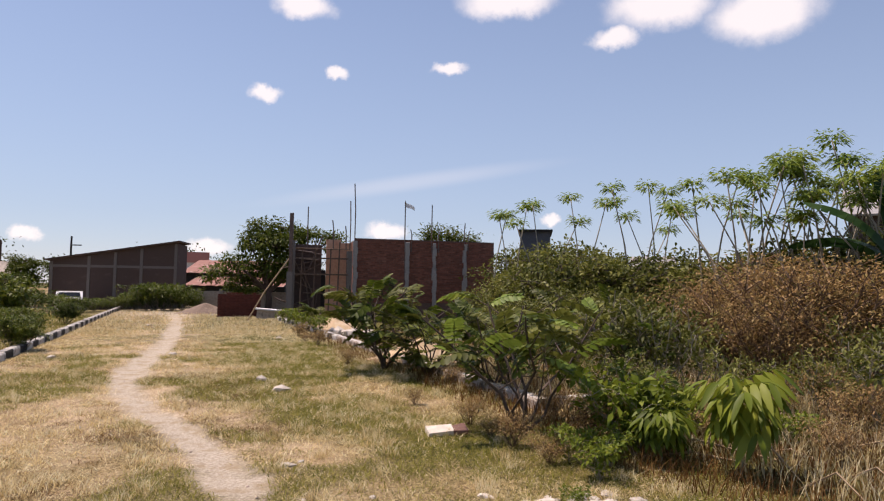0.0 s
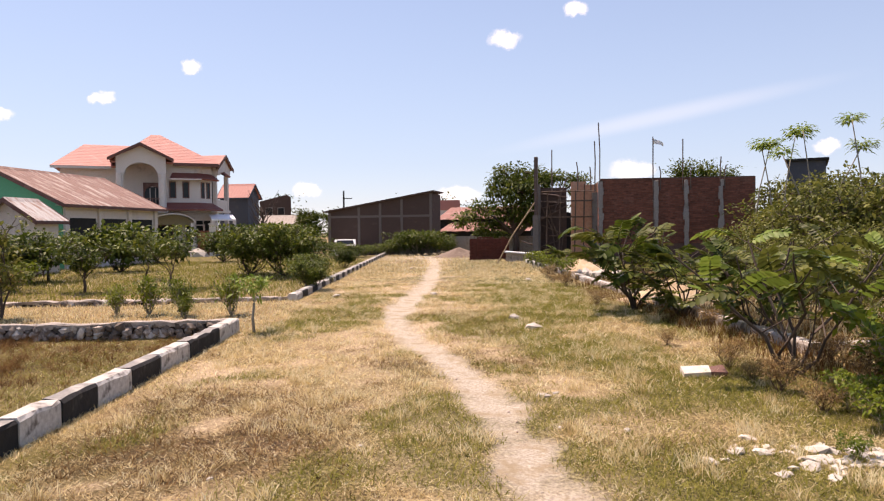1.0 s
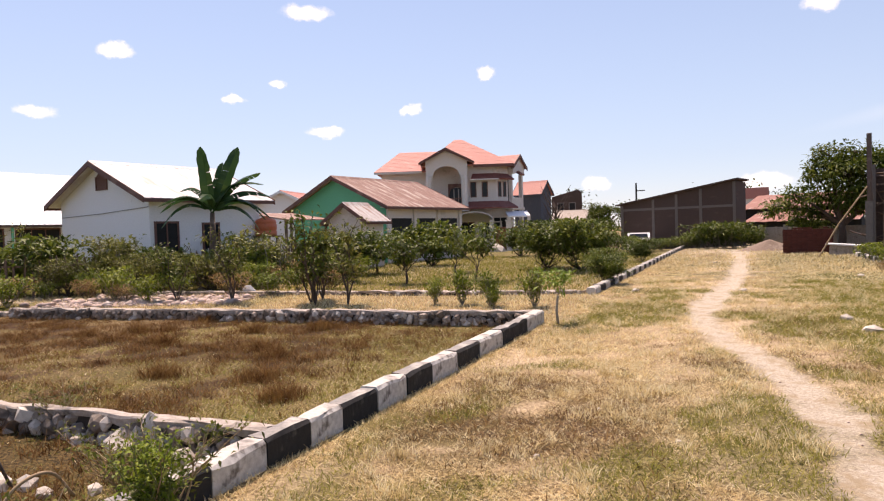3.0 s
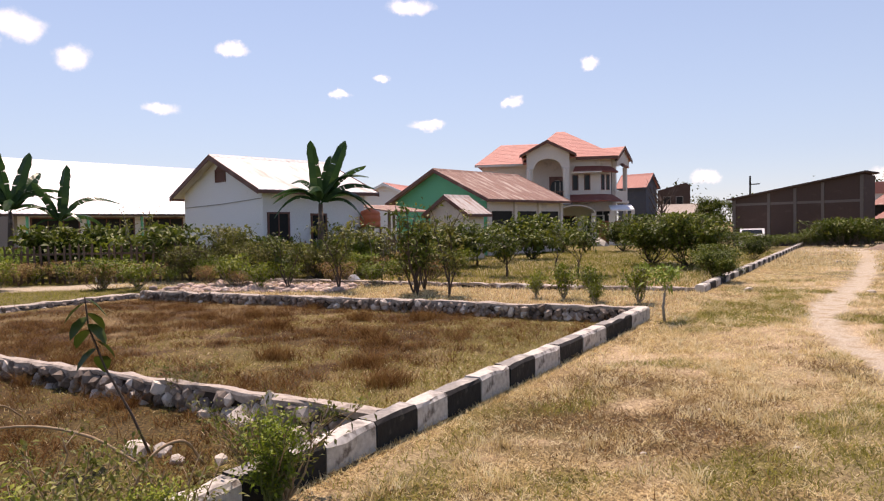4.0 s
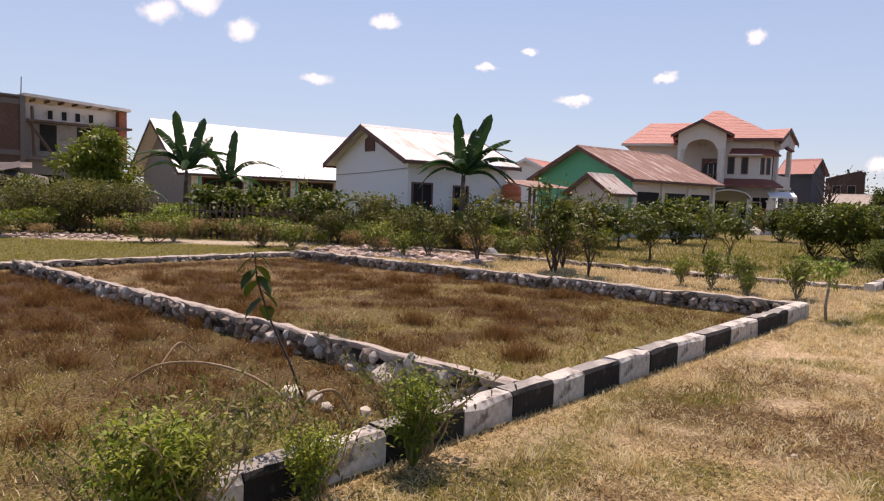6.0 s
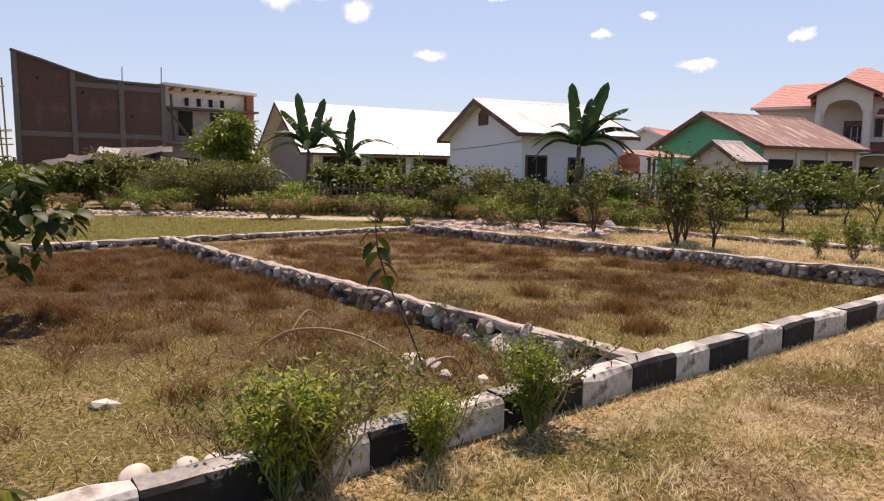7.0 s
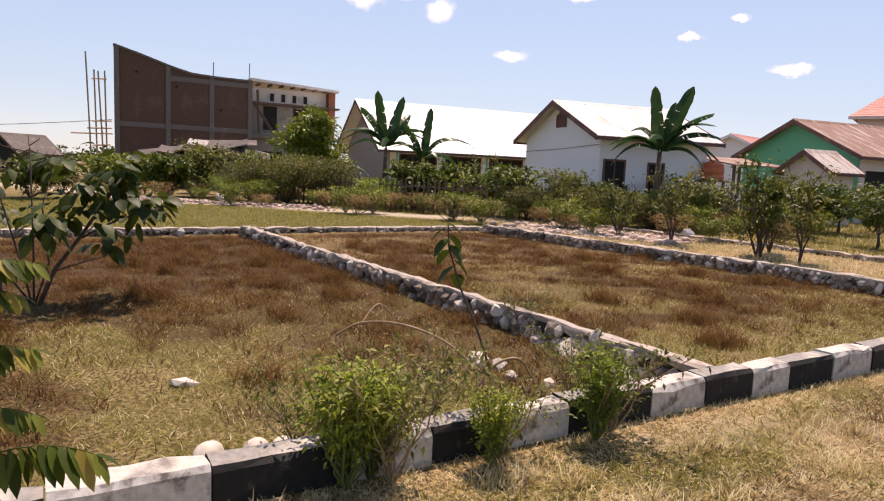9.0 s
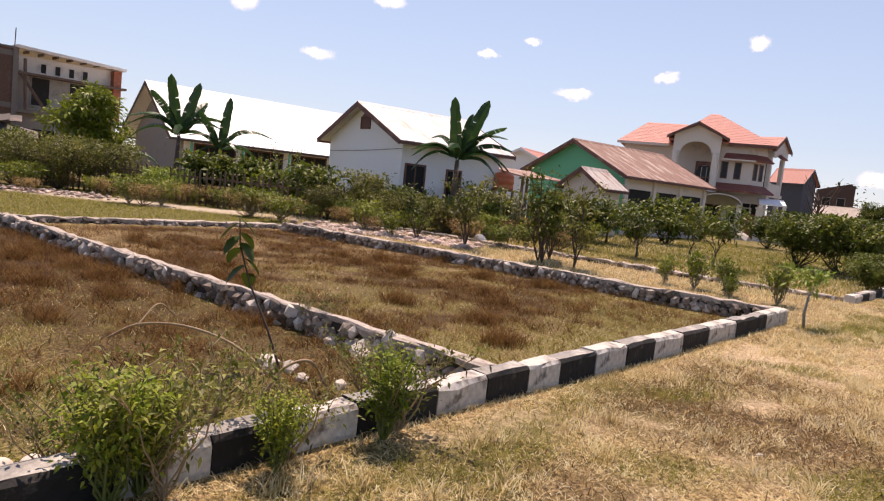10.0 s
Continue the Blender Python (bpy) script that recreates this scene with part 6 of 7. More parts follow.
# fresh weeds growing against the kerb
weed = shrub("kerb_weed", "fresh green leafy weed growing against the kerb", "weed", 21, .6, .19, 22, 1000, .036, .5, L_WEED, M_STEM_GREEN, sub=5, low=.04, scatter=.03, rise=.35, clump=.05, curve=.0, group="weeds along the kerb")
place(weed, [(-3.1, -.52, 1.1), (-3.2, -.4, .95), (-3.3, .24, .75), (-3.6, .93, .98)])
tall_weed = shrub("flowering_weed", "thin upright weed with small leaves and seed heads", "weed", 22, .62, .3, 12, 420, .045, .4, L_OLIVE, M_DRYTWIG, sub=3, low=.2, scatter=.02, rise=.8, group="thin weeds in the plot")
place(tall_weed, [(-3.95, -.05, 1.05), (-3.55, -.75, .8), (-3.25, -.5, 1.1), (-3.15, -.3, 1.0), (-3.45, .35, .85), (-3.7, 1.05, 1.0), (-4.6, 1.15, .8), (-6.52, 1.35, .75), (-3.65, -.2, .9)])

# leaning stalk with round leaves
stalk = thing("leaning_weed", pose(-5.25, .7, -.1), "thin leaning stalk with a few large round leaves", "weed")
pathp = [(0, 0, 0), (-.06, -.12, .35), (-.14, -.27, .7), (-.18, -.36, 1.0), (-.17, -.38, 1.22)]
piece("stalk", Geo().tube(pathp, [.012, .01, .008, .007, .005], 5), M_BARK, stalk, smooth=True)
for k, (z_, a) in enumerate(((1.2, 80), (1.16, 250), (1.06, 120), (1.02, 300), (.95, 40), (.9, 210), (.82, 100), (.76, 280), (.7, 160))):
    t = z_ / 1.22
    i = min(int(t * 4), 3)
    q = np.array(pathp[i]) + (np.array(pathp[i + 1]) - np.array(pathp[i])) * (t * 4 - i)
    v, f = round_leaves([q], [(math.cos(radians(a)), math.sin(radians(a)), -.5)], [(0, 0, 1)], .16, .12, .5)
    piece("leaf", array_mesh("leaf", v, f, 3, L_DARK), None, stalk)
def bent(points, n=18):
    """A smooth line through the points."""
    pts = [Vector(q) for q in points]
    pts = [2 * pts[0] - pts[1]] + pts + [2 * pts[-1] - pts[-2]]
    out = []
    for i in range(1, len(pts) - 2):
        for k in range(n // (len(pts) - 3)):
            t = k / (n // (len(pts) - 3))
            a, b_, c_, d_ = pts[i - 1:i + 3]
            out.append(.5 * (2 * b_ + (c_ - a) * t + (2 * a - 5 * b_ + 4 * c_ - d_) * t * t + (3 * b_ - a - 3 * c_ + d_) * t ** 3))
    return out + [pts[-2]]


# dry vine lying over the grass
vine = thing("dry_vine", pose(0, 0, 0), "bare dry vine arching over the grass", "vine")
piece("runner", Geo().tube(bent([(-5.9, -.55, .05), (-5.55, -.35, .24), (-5.25, -.05, .30), (-4.95, .25, .24), (-4.72, .5, .06)]), .010, 5), M_DRYTWIG, vine, smooth=True)
piece("runner", Geo().tube(bent([(-4.6, .42, -.05), (-4.55, .55, .17), (-4.58, .74, .2), (-4.64, .88, .0)]), .011, 5), M_DRYTWIG, vine, smooth=True)
piece("runner", Geo().tube(bent([(-5.55, -.35, .24), (-5.75, -.2, .36), (-5.95, -.05, .22)]), .007, 5), M_DRYTWIG, vine, smooth=True)

# shrubs behind the plots
slim = shrub("slim_shrub", "slender leafy shrub with several bare lower stems", "shrub", 31, 2.2, .55, 4, 330, .15, .45, L_OLIVE, sub=7, low=.5, scatter=.02, rise=-.1, clump=.045, curve=.5, group="shrubs by the side track")
place(slim, [(-15.1, 7.5, .9), (-12.2, 8.75, .95), (-13.25, 8.5, .8)])
slim2 = shrub("slim_shrub", "upright shrub with dark leaves down to the ground", "shrub", 131, 2.3, .5, 5, 420, .15, .45, L_MID, sub=8, low=.3, scatter=.02, rise=-.1, clump=.04, curve=.3, group="shrubs by the side track")
place(slim2, [(-12.95, 8.4, 1.0), (-16.8, 6.9, .7), (-13.8, 9.2, .75)])
umbrella = shrub("spreading_shrub", "low spreading shrub with a flat leafy crown", "shrub", 32, 1.6, 1.15, 5, 640, .16, .45, L_MID, sub=6, low=.7, scatter=.025, rise=-.1, clump=.06, trunk_h=.35, curve=.1, group="spreading shrubs in the far plot")
place(umbrella, [(-15.6, 13.6, 1.0), (-13.9, 15.0, 1.12), (-18.8, 13.0, 1.0), (-20.5, 16.5, 1.1), (-17.2, 17.5, .9), (-22.5, 12.0, 1.1)])
bright = shrub("leafy_weed", "bright green upright leafy weed", "weed", 33, .8, .3, 14, 700, .085, .36, L_FRESH, M_BARK_PALE, sub=3, low=.1, scatter=.04, rise=.9, group="bright weeds by the low wall")
place(bright, [(-9.95, 10.1, 1.0), (-9.2, 10.15, .95), (-8.35, 10.5, 1.05), (-10.6, 9.9, .8), (-8.9, 9.9, .55)])
sapling = shrub("sapling", "slim sapling with a small yellow-green crown beside the kerb", "sapling", 34, .92, .36, 5, 150, .13, .34, L_CASSAVA, M_BARK_PALE, sub=3, low=.7, scatter=.03, trunk_h=.5, curve=.1)
place(sapling, [(-6.53, 8.75, .95)])
thicket = shrub("dark_bush", "dense rounded dark green bush", "bush", 35, 1.6, 1.15, 14, 3400, .14, .5, L_MID, sub=9, low=.1, scatter=.05, rise=0, clump=.09, curve=-.4, group="dark bushes behind the kerb")
place(thicket, [(-13.6, 20.3, 1.15), (-15.6, 20.9, 1.15), (-9.7, 15.6, .5), (-11.4, 18.2, .55), (-24, 30, 1.0), (-14.4, 26, .5)])
HEDGES = [shrub("roadside_bush", lab, "bush", sd, hh, 1.0, 11, 1350, lf, .5, mt, sub=7, low=.1, scatter=.035, rise=0, clump=.075, curve=cv, group="bushes along the fence")
          for lab, sd, hh, lf, mt, cv in (("straggling green bush along the fence", 36, 1.5, .2, L_MID, -.4), ("pale yellow-green bush along the fence", 136, 1.3, .17, L_FRESH, -.2),
                                          ("dark-leaved bush along the fence", 236, 1.6, .24, L_MID, -.3), ("open olive-coloured bush along the fence", 336, 1.75, .16, L_OLIVE, .2))]
HSPOTS = [pol(110, 31, 1.2), pol(106.5, 31, 1.0), pol(103, 29, 1.25), pol(100, 30.5, 1.2), pol(88, 28.5, 1.0), pol(86, 28.2, .9), pol(83, 27.2, 1.0), pol(77.8, 25.6, 1.0), pol(74.8, 24, .95), pol(72.6, 23.2, .85), pol(67.5, 22.6, .8), pol(84.5, 26.8, .9), pol(81.5, 26.5, 1.05), pol(79, 26, .95), pol(76.5, 25, .9), pol(70.5, 23, .8), pol(65.5, 22.5, .85), pol(61.5, 22.5, .9), pol(58, 23.5, .9), pol(55, 24, .85), pol(51.5, 26, .9), pol(48, 28, .95), pol(45.5, 31, 1.0), pol(43, 38, .9), pol(112, 27, .9), pol(115, 30, 1.1), pol(118, 28, 1.1), pol(90, 29, .9), pol(94.5, 30, .9), pol(69, 23.4, .7), pol(63, 23, .75), pol(59.5, 23.2, .8), pol(56.5, 24.5, .8), pol(53, 26, .8), pol(79.8, 27.2, 1.0)]
r = np.random.default_rng(5)
HSPOTS = [(x, y, s_ * (.65, 1.25, .85, 1.05, .5, .95, 1.15)[k % 7]) for k, (x, y, s_) in enumerate(HSPOTS)]
for k in range(4):
    place(HEDGES[k], HSPOTS[k::4])
olive = shrub("pale_bush", "pale olive bush with small whitish flowers", "bush", 37, 1.9, 1.5, 18, 3000, .14, .36, L_OLIVE, sub=8, low=.15, scatter=.07, rise=.6, curve=-.4, group="pale bushes along the track")
place(olive, [pol(93.6, 27.5, 1.0), pol(91, 28, .95), pol(96.5, 28.5, .8), pol(73.5, 22.5, .6), pol(68, 22, .65), pol(63.5, 21.5, .6), pol(87.5, 27.5, .6)])
low_mix = shrub("fence_weed", "yellow-green leafy weed before the fence", "weed", 139, .8, .5, 12, 620, .11, .42, L_FRESH, M_BARK_PALE, sub=5, low=.1, scatter=.05, rise=.2, curve=-.1, group="weeds before the fence")
place(low_mix, [pol(b_, 20.5 + 2.0 * math.sin(b_ * 2.1) + max(0, (b_ - 72) * .24), .6 + .5 * abs(math.sin(b_ * 3.1))) for b_ in np.arange(52, 108, 2.3)])
spire = shrub("spire_weed", "tall thin weed rising above the bushes", "weed", 140, 2.0, .18, 3, 260, .11, .4, L_OLIVE, M_BARK_PALE, sub=5, low=.3, scatter=.02, rise=.4, curve=.6, group="tall thin weeds")
place(spire, [pol(77.3, 25.5, 1.25), pol(71, 22.6, .85), pol(69.5, 22.4, .9), pol(79, 26.5, .9), pol(84, 27, .95), pol(58.5, 22, .9), pol(54, 24, 1.0), pol(96, 31, 1.0), pol(101, 31, 1.3), pol(98.5, 32, 1.2)])
spiky = shrub("fern_bush", "low bush of long bright arching leaves", "bush", 38, .9, .8, 26, 900, .26, .16, L_CASSAVA, M_BARK_PALE, sub=2, low=.2, scatter=.03, rise=.5, group="fern-like bushes by the fence")
place(spiky, [pol(86.2, 26, 1.15), pol(98.5, 29, 1.0), pol(60, 21.8, .8), pol(72, 22.3, .7)])
dry_bush = shrub("dry_bush", "dry brown weedy bush with dead leaves", "bush", 39, .8, .7, 16, 900, .07, .4, L_DRY, M_TWIG_DARK, sub=6, low=.1, scatter=.06, curve=-.4, group="dry bushes before the fence")
place(dry_bush, [pol(b, 21.5 + 2.2 * math.sin(b * 1.7) + max(0, (b - 75) * .22), .55 + .35 * abs(math.sin(b * 2.3))) for b in np.arange(54, 112, 2.6)])
# light green tree before the long building
def lobed_tree(name, label, seed, lobes, leaves, leaf_len, leaf_w, leaf_mat, bark, trunk_h, rad, group=""):
    """A tree with an uneven crown: limbs from the trunk into lobes (x, y, z, radius, height), each of many small clumps with gaps between."""
    r = np.random.default_rng(seed)
    top = thing(name, pose(0, 0, 0), label, "tree", group)
    g = Geo().tube([(0, 0, -.15), (.06, .04, trunk_h * .5), (0, 0, trunk_h)], [rad * 1.25, rad, rad * .85], 9)
    P, D = [], []
    weight = np.array([q[3] ** 2 * q[4] for q in lobes])
    for (x, y, z, rr, hh), wt in zip(lobes, weight / weight.sum()):
        c_ = np.array((x, y, z))
        st = np.array((0, 0, trunk_h * r.uniform(.7, 1)))
        bend = st + (c_ - st) * .5 + np.array((*r.normal(0, .12, 2), .15 * rr))
        g.tube([st, bend, c_], [rad * .6, rad * .42, rad * .22], 6, False)
        count = max(6, int(26 * rr * hh))
        per = max(8, int(leaves * wt / count))
        for k in range(count):
            d_ = unit(r.normal(0, 1, 3))
            e = c_ + d_ * np.array((rr, rr, hh)) * r.uniform(.45, 1.0) ** .6
            if k % 2 == 0:
                g.tube([c_, c_ + (e - c_) * .6 + r.normal(0, .08, 3), e], [rad * .16, rad * .1, rad * .04], 4, False)
            q = r.normal(0, 1, (per, 3))
            P.append(e + q * np.array((.23, .23, .13)) * r.uniform(.6, 1.25) * (.55 + .4 * rr))
            D.append(q + np.array((0, 0, -.15)))
    piece("trunk", g, bark, top, smooth=True)
    P, D = np.concatenate(P), np.concatenate(D)
    P[:, 2] = np.maximum(P[:, 2], .25)
    ln = leaf_len * r.uniform(.6, 1.25, len(P))
    piece("crown", leaf_mesh("crown", leaf_mat, [leaf_arrays(P, D, np.array((0, 0, 1.0)) + r.normal(0, .4, P.shape), ln, ln * leaf_w, .2)]), None, top)
    return top


tree_a = lobed_tree("feathery_tree", "light green broad-leaved tree before the tall building", 41, [(0, 0, 3.3, 1.15, .75), (-.9, .3, 2.6, .8, .6), (.9, -.2, 2.7, .85, .7), (.3, .2, 2.0, 1.2, .8), (.1, -.3, 3.9, .6, .4), (-.6, -.5, 1.4, .8, .7)], 5200, .25, .45, L_FRESH, M_BARK_PALE, 1.1, .09)
place(tree_a, [pol(91.7, 33, 1.0), pol(100.3, 33.5, .52), pol(96.5, 34, .5)])
# broad tree behind the building site and far trees
B14 = radians(14.2)
rt, fw = (math.cos(B14), math.sin(B14)), (-math.sin(B14), math.cos(B14))
LOBES = [(u_ * rt[0] + v_ * fw[0], u_ * rt[1] + v_ * fw[1], z_, rr, hh) for u_, v_, z_, rr, hh in (
    (-.5, 0, 5.3, .95, .7), (.6, .3, 5.4, 1.0, .75), (-1.2, .5, 4.3, .9, .8), (.2, -.4, 4.2, 1.3, 1.0), (1.4, .2, 4.4, 1.0, .8), (2.6, .8, 5.0, 1.0, .55), (3.8, 1.0, 4.7, 1.1, .55),
    (-1.9, -.3, 2.9, 1.0, .65), (-3.1, 0, 2.5, .9, .55), (.4, .3, 2.7, 1.4, .9), (2.0, .5, 3.0, 1.1, .8), (-1.5, .6, 1.8, 1.2, .7))]
tree_b = lobed_tree("broad_tree", "broad dark green tree with an uneven spreading crown", 42, LOBES, 15000, .24, .45, L_MID, M_BARK, 1.6, .2, "broad dark trees")
tree_b.matrix_world = pose(*polar(14.2, 45), -.05)
for b_, d_, sz, turn in ((31.8, 62, .62, 0), (33.2, 72, .55, 90), (36, 88, .6, 200), (27.5, 75, .4, 140)):
    c_ = copy_thing(tree_b, pose(*polar(b_, d_), -.05, 0, 0, turn))
    c_.scale = (sz * .8, sz * .8, sz)
round_tree = shrub("small_tree", "small round-crowned green tree beyond the wall", "tree", 43, 6.2, .42, 7, 1100, .24, .5, L_MID, sub=9, low=.65, scatter=.05, trunk_h=3.2, group="small trees beyond the brick wall")
place(round_tree, [pol(.8, 50, 1.02), pol(-1.0, 50, 1.0), pol(-2.2, 51, .93)])


# ---- bananas ----
def banana_leaf(seed, length, width, arch):
    """A long torn leaf along +x with a midrib, arching over and drooping at the tip."""
    r = np.random.default_rng(seed)
    n_ = 16
    V_, F_ = [], []
    for i in range(n_ + 1):
        t = i / n_
        x, z = length * (t - .18 * arch * t * t), arch * length * (.55 * t - .95 * t ** 2.3)
        w = width * (1 - abs(2 * t - 1.02) ** 3.2) ** .6 * (.2 if t < .1 else 1) * .5 if 0 < t < 1 else width * .05
        V_.append([(x, -w * .85 * r.uniform(.82, 1.05), z - w * .45 - r.uniform(0, .03)), (x, 0, z), (x, w * .85 * r.uniform(.82, 1.05), z - w * .45 - r.uniform(0, .03))])
    vs = []
    for i in range(n_):
        for s_ in (0, 2):
            k = len(vs)
            a, b_ = V_[i], V_[i + 1]
            gap = .86 if r.random() < .45 else 1.0
            e0, e1 = np.array(a[s_]), np.array(b_[s_])
            vs += [a[1], b_[1], tuple(e0 + (e1 - e0) * gap), a[s_]]
            F_ += [(k, k + 1, k + 2, k + 3)]
    me = bpy.data.meshes.new("leaf")
    me.from_pydata([tuple(q) for q in vs], [], F_)
    me.materials.append(L_BANANA)
    return me


BL = [banana_leaf(60 + i, 2.1, .46, a) for i, a in enumerate((.25, .5, .75, .95, .12))]


def banana(label, height, leaves, m_, seed):
    """A banana plant: sheathed trunk and separate torn leaves."""
    r = np.random.default_rng(seed)
    b_ = thing("banana_plant", m_, label, "banana plant", "banana plants by the houses")
    piece("trunk", Geo().tube([(0, 0, -.1), (.03, 0, height * .5), (0, .02, height)], [.14, .115, .07], 10), M_BARK, b_, "green-brown sheathed trunk", True)
    for k, (a, up, s_, kind) in enumerate(leaves):
        ob = new("leaf", BL[kind])
        ob.parent = b_
        ob.matrix_local = pose(0, 0, height - .08 + .02 * k, 0, 0, a) @ pose(0, 0, 0, r.uniform(60, 90) if up > 55 else r.uniform(-30, 30), -up, 0) @ Matrix.Scale(s_, 4)
    return b_


# angles are about the plant's own axis; 0 points along +x, so 90 is away to the side seen as right
banana("banana plant with upright torn dark leaves beside the white house", 2.45,
       [(240, 84, 1.06, 4), (63, 68, 1.14, 4), (63, 52, 1.03, 1), (63, 34, 1.00, 2), (64, 18, 0.95, 3), (60, 2, 0.82, 3), (243, 30, 0.82, 3), (248, 6, 0.82, 3), (150, 30, 0.79, 2), (330, 26, 0.79, 2), (100, 70, 0.79, 4), (70, 44, .95, 2), (58, 10, .9, 3), (235, 18, .8, 3), (200, 40, .8, 2)],
       pose(*polar(63.2, 22.9), -.05), 1)
banana("banana plant with long arching leaves before the white roof", 2.5,
       [(266, 82, 1.25, 4), (86, 74, 1.19, 4), (86, 58, 1.06, 2), (86, 42, 1.12, 3), (266, 38, 1.12, 3), (266, 14, 0.99, 3), (90, 12, 0.79, 3), (176, 30, 0.79, 2), (356, 20, 0.79, 3), (80, 28, 1.05, 3), (272, 26, 1.05, 3), (262, 60, 1.0, 1)],
       pose(*polar(85.6, 30.5), -.05), 2)
banana("smaller banana plant with one drooping leaf", 2.1,
       [(82, 84, 1.12, 4), (262, 66, 0.92, 1), (82, 42, 1.21, 3), (262, 40, 0.79, 3), (84, 8, 0.92, 3), (30, 20, 0.66, 3), (264, -10, 0.66, 3)],
       pose(*polar(82.5, 30), -.05), 3)
banana("banana plant with broad dark leaves behind the dry bushes", 2.0,
       [(0, 40, 1.1, 1), (60, 30, 1.1, 1), (120, 35, 1.1, 2), (180, 50, 1.1, 1), (240, 35, 1.1, 2), (300, 40, 1.1, 1), (90, 75, 1, 4)],
       pose(*polar(-33.2, 15), -.05), 4)
banana("old banana plant with browned hanging leaves", 1.4,
       [(270, 20, .95, 2), (260, -20, .9, 3), (300, 0, .9, 3), (80, 10, .8, 3), (180, 0, .8, 3)],
       pose(*polar(89.3, 31), -.05), 5)


# ---- the wild right-hand side ----
def whorl_tree(name, label, seed, height, heads, m_, group):
    """Long bare stems, each with a flat whorl of drooping leaves at its tip."""
    r = np.random.default_rng(seed)
    top = thing(name, m_, label, "small tree", group)
    sets = []
    for k in range(heads):
        a, ln = 2 * math.pi * (k + r.uniform(-.3, .3)) / heads, r.uniform(.15, .5) * height * (.35 if heads < 3 else .75)
        h = height * r.uniform(.72, 1.0) if k else height
        end = np.array((math.cos(a) * ln, math.sin(a) * ln, h))
        path = [np.zeros(3) - (0, 0, .1), end * (.15, .15, .35), end * (.5, .5, .7), end]
        piece("stem", Geo().tube(path, [.03, .024, .018, .012], 5), M_BARK_PALE, top, smooth=True)
        n_ = 120
        w = r.uniform(0, 2 * math.pi, n_)
        d_ = np.stack([np.cos(w), np.sin(w), r.uniform(-.3, .4, n_)], 1)
        p_ = end + d_ * r.uniform(.02, .28, n_)[:, None] + np.stack([np.zeros(n_), np.zeros(n_), r.normal(0, .06, n_)], 1)
        lln = r.uniform(.12, .21, n_)
        sets.append(leaf_arrays(p_, d_, np.array((0, 0, 1.0)) + r.normal(0, .2, (n_, 3)), lln, lln * .34, .35))
    piece("crown", leaf_mesh("crown", L_CASSAVA, sets), None, top)
    return top


for k, (b_, sl, d_, hd) in enumerate(((-3.9, .11, 21, 1), (-5.8, .123, 21, 2), (-8.3, .127, 20.5, 3), (-11.5, .135, 20, 2), (-15.5, .14, 19.5, 4), (-17.3, .143, 20, 3), (-20.6, .157, 17, 2), (-23.2, .165, 16, 6), (-24.8, .178, 16.5, 7),
                                      (-27, .165, 16, 7), (-29, .178, 16, 8), (-31.3, .19, 16, 8), (-33.2, .2, 15.5, 9), (-35.5, .19, 15.5, 8))):
    whorl_tree("cassava_tree", "tall thin tree with flat yellow-green leaf whorls on bare stems", 70 + k, 1.55 + sl * d_ * 1.02, hd, pose(*polar(b_, d_), -.05, 0, 0, k * 50), "tall cassava-like trees")
wild = shrub("wild_shrub", "tangled mid-green wild shrub", "shrub", 51, 2.6, 1.5, 12, 3000, .14, .5, L_OLIVE, sub=10, low=.15, scatter=.04, rise=0, clump=.07, curve=-.3, dome=.35, group="wild shrubs on the overgrown plot")
place(wild, [pol(-4.5, 21, .75), pol(-7, 19.5, .9), pol(-10.2, 19, 1.12), pol(-13, 19.5, 1.0), pol(-16, 20, 1.05), pol(-18.2, 19, 1.12), pol(-21.3, 18.5, 1.02), pol(-24.5, 18, 1.1), pol(-28, 17.5, 1.2), pol(-31, 17.5, 1.25), pol(-34, 17, 1.25), pol(-37, 16.5, 1.2), pol(-6, 16, .6), pol(-10.5, 15.5, .7), pol(-14.5, 15, .65), pol(-17.5, 15, .6), pol(-7.6, 30, 1.45), pol(-10, 29, 1.5), pol(-12, 30, 1.4), pol(-14.5, 27, 1.2)])
green_low = shrub("wild_weed", "upright green wild weed with narrow leaves", "weed", 52, 1.3, .42, 7, 420, .1, .4, L_OLIVE, M_BARK_PALE, sub=5, low=.2, scatter=.05, rise=.6, group="wild weeds on the overgrown plot")
place(green_low, [pol(-7.5, 12.2, .9), pol(-10.5, 12, 1.1), pol(-13.5, 11.5, 1.25), pol(-15.5, 11.8, 1.2), pol(-17.3, 11.2, 1.15), pol(-19.5, 11.6, 1.0), pol(-12, 9.9, .6), pol(-15.2, 9.4, .65), pol(-17, 9, .55), pol(-22, 10, .7), pol(-25, 10.2, .65), pol(-28, 10.5, .7), pol(-31, 10, .9), pol(-33.5, 9.5, 1.0), pol(-30, 12.5, 1.0), pol(-35, 11, 1.1)])
brown_bush = shrub("brown_bush", "large tangled dry bush with brown leaves", "bush", 53, 2.2, 1.45, 22, 4200, .085, .42, L_DRY, M_TWIG_DARK, sub=12, low=.12, scatter=.075, curve=-.4, group="large dry bushes")
place(brown_bush, [pol(-23.8, 14.2, .95), pol(-26.6, 13.8, 1.05), pol(-29, 14.3, 1.0), pol(-21.5, 14.6, .8), pol(-31, 15, .95), pol(-25.2, 12.8, .72)])
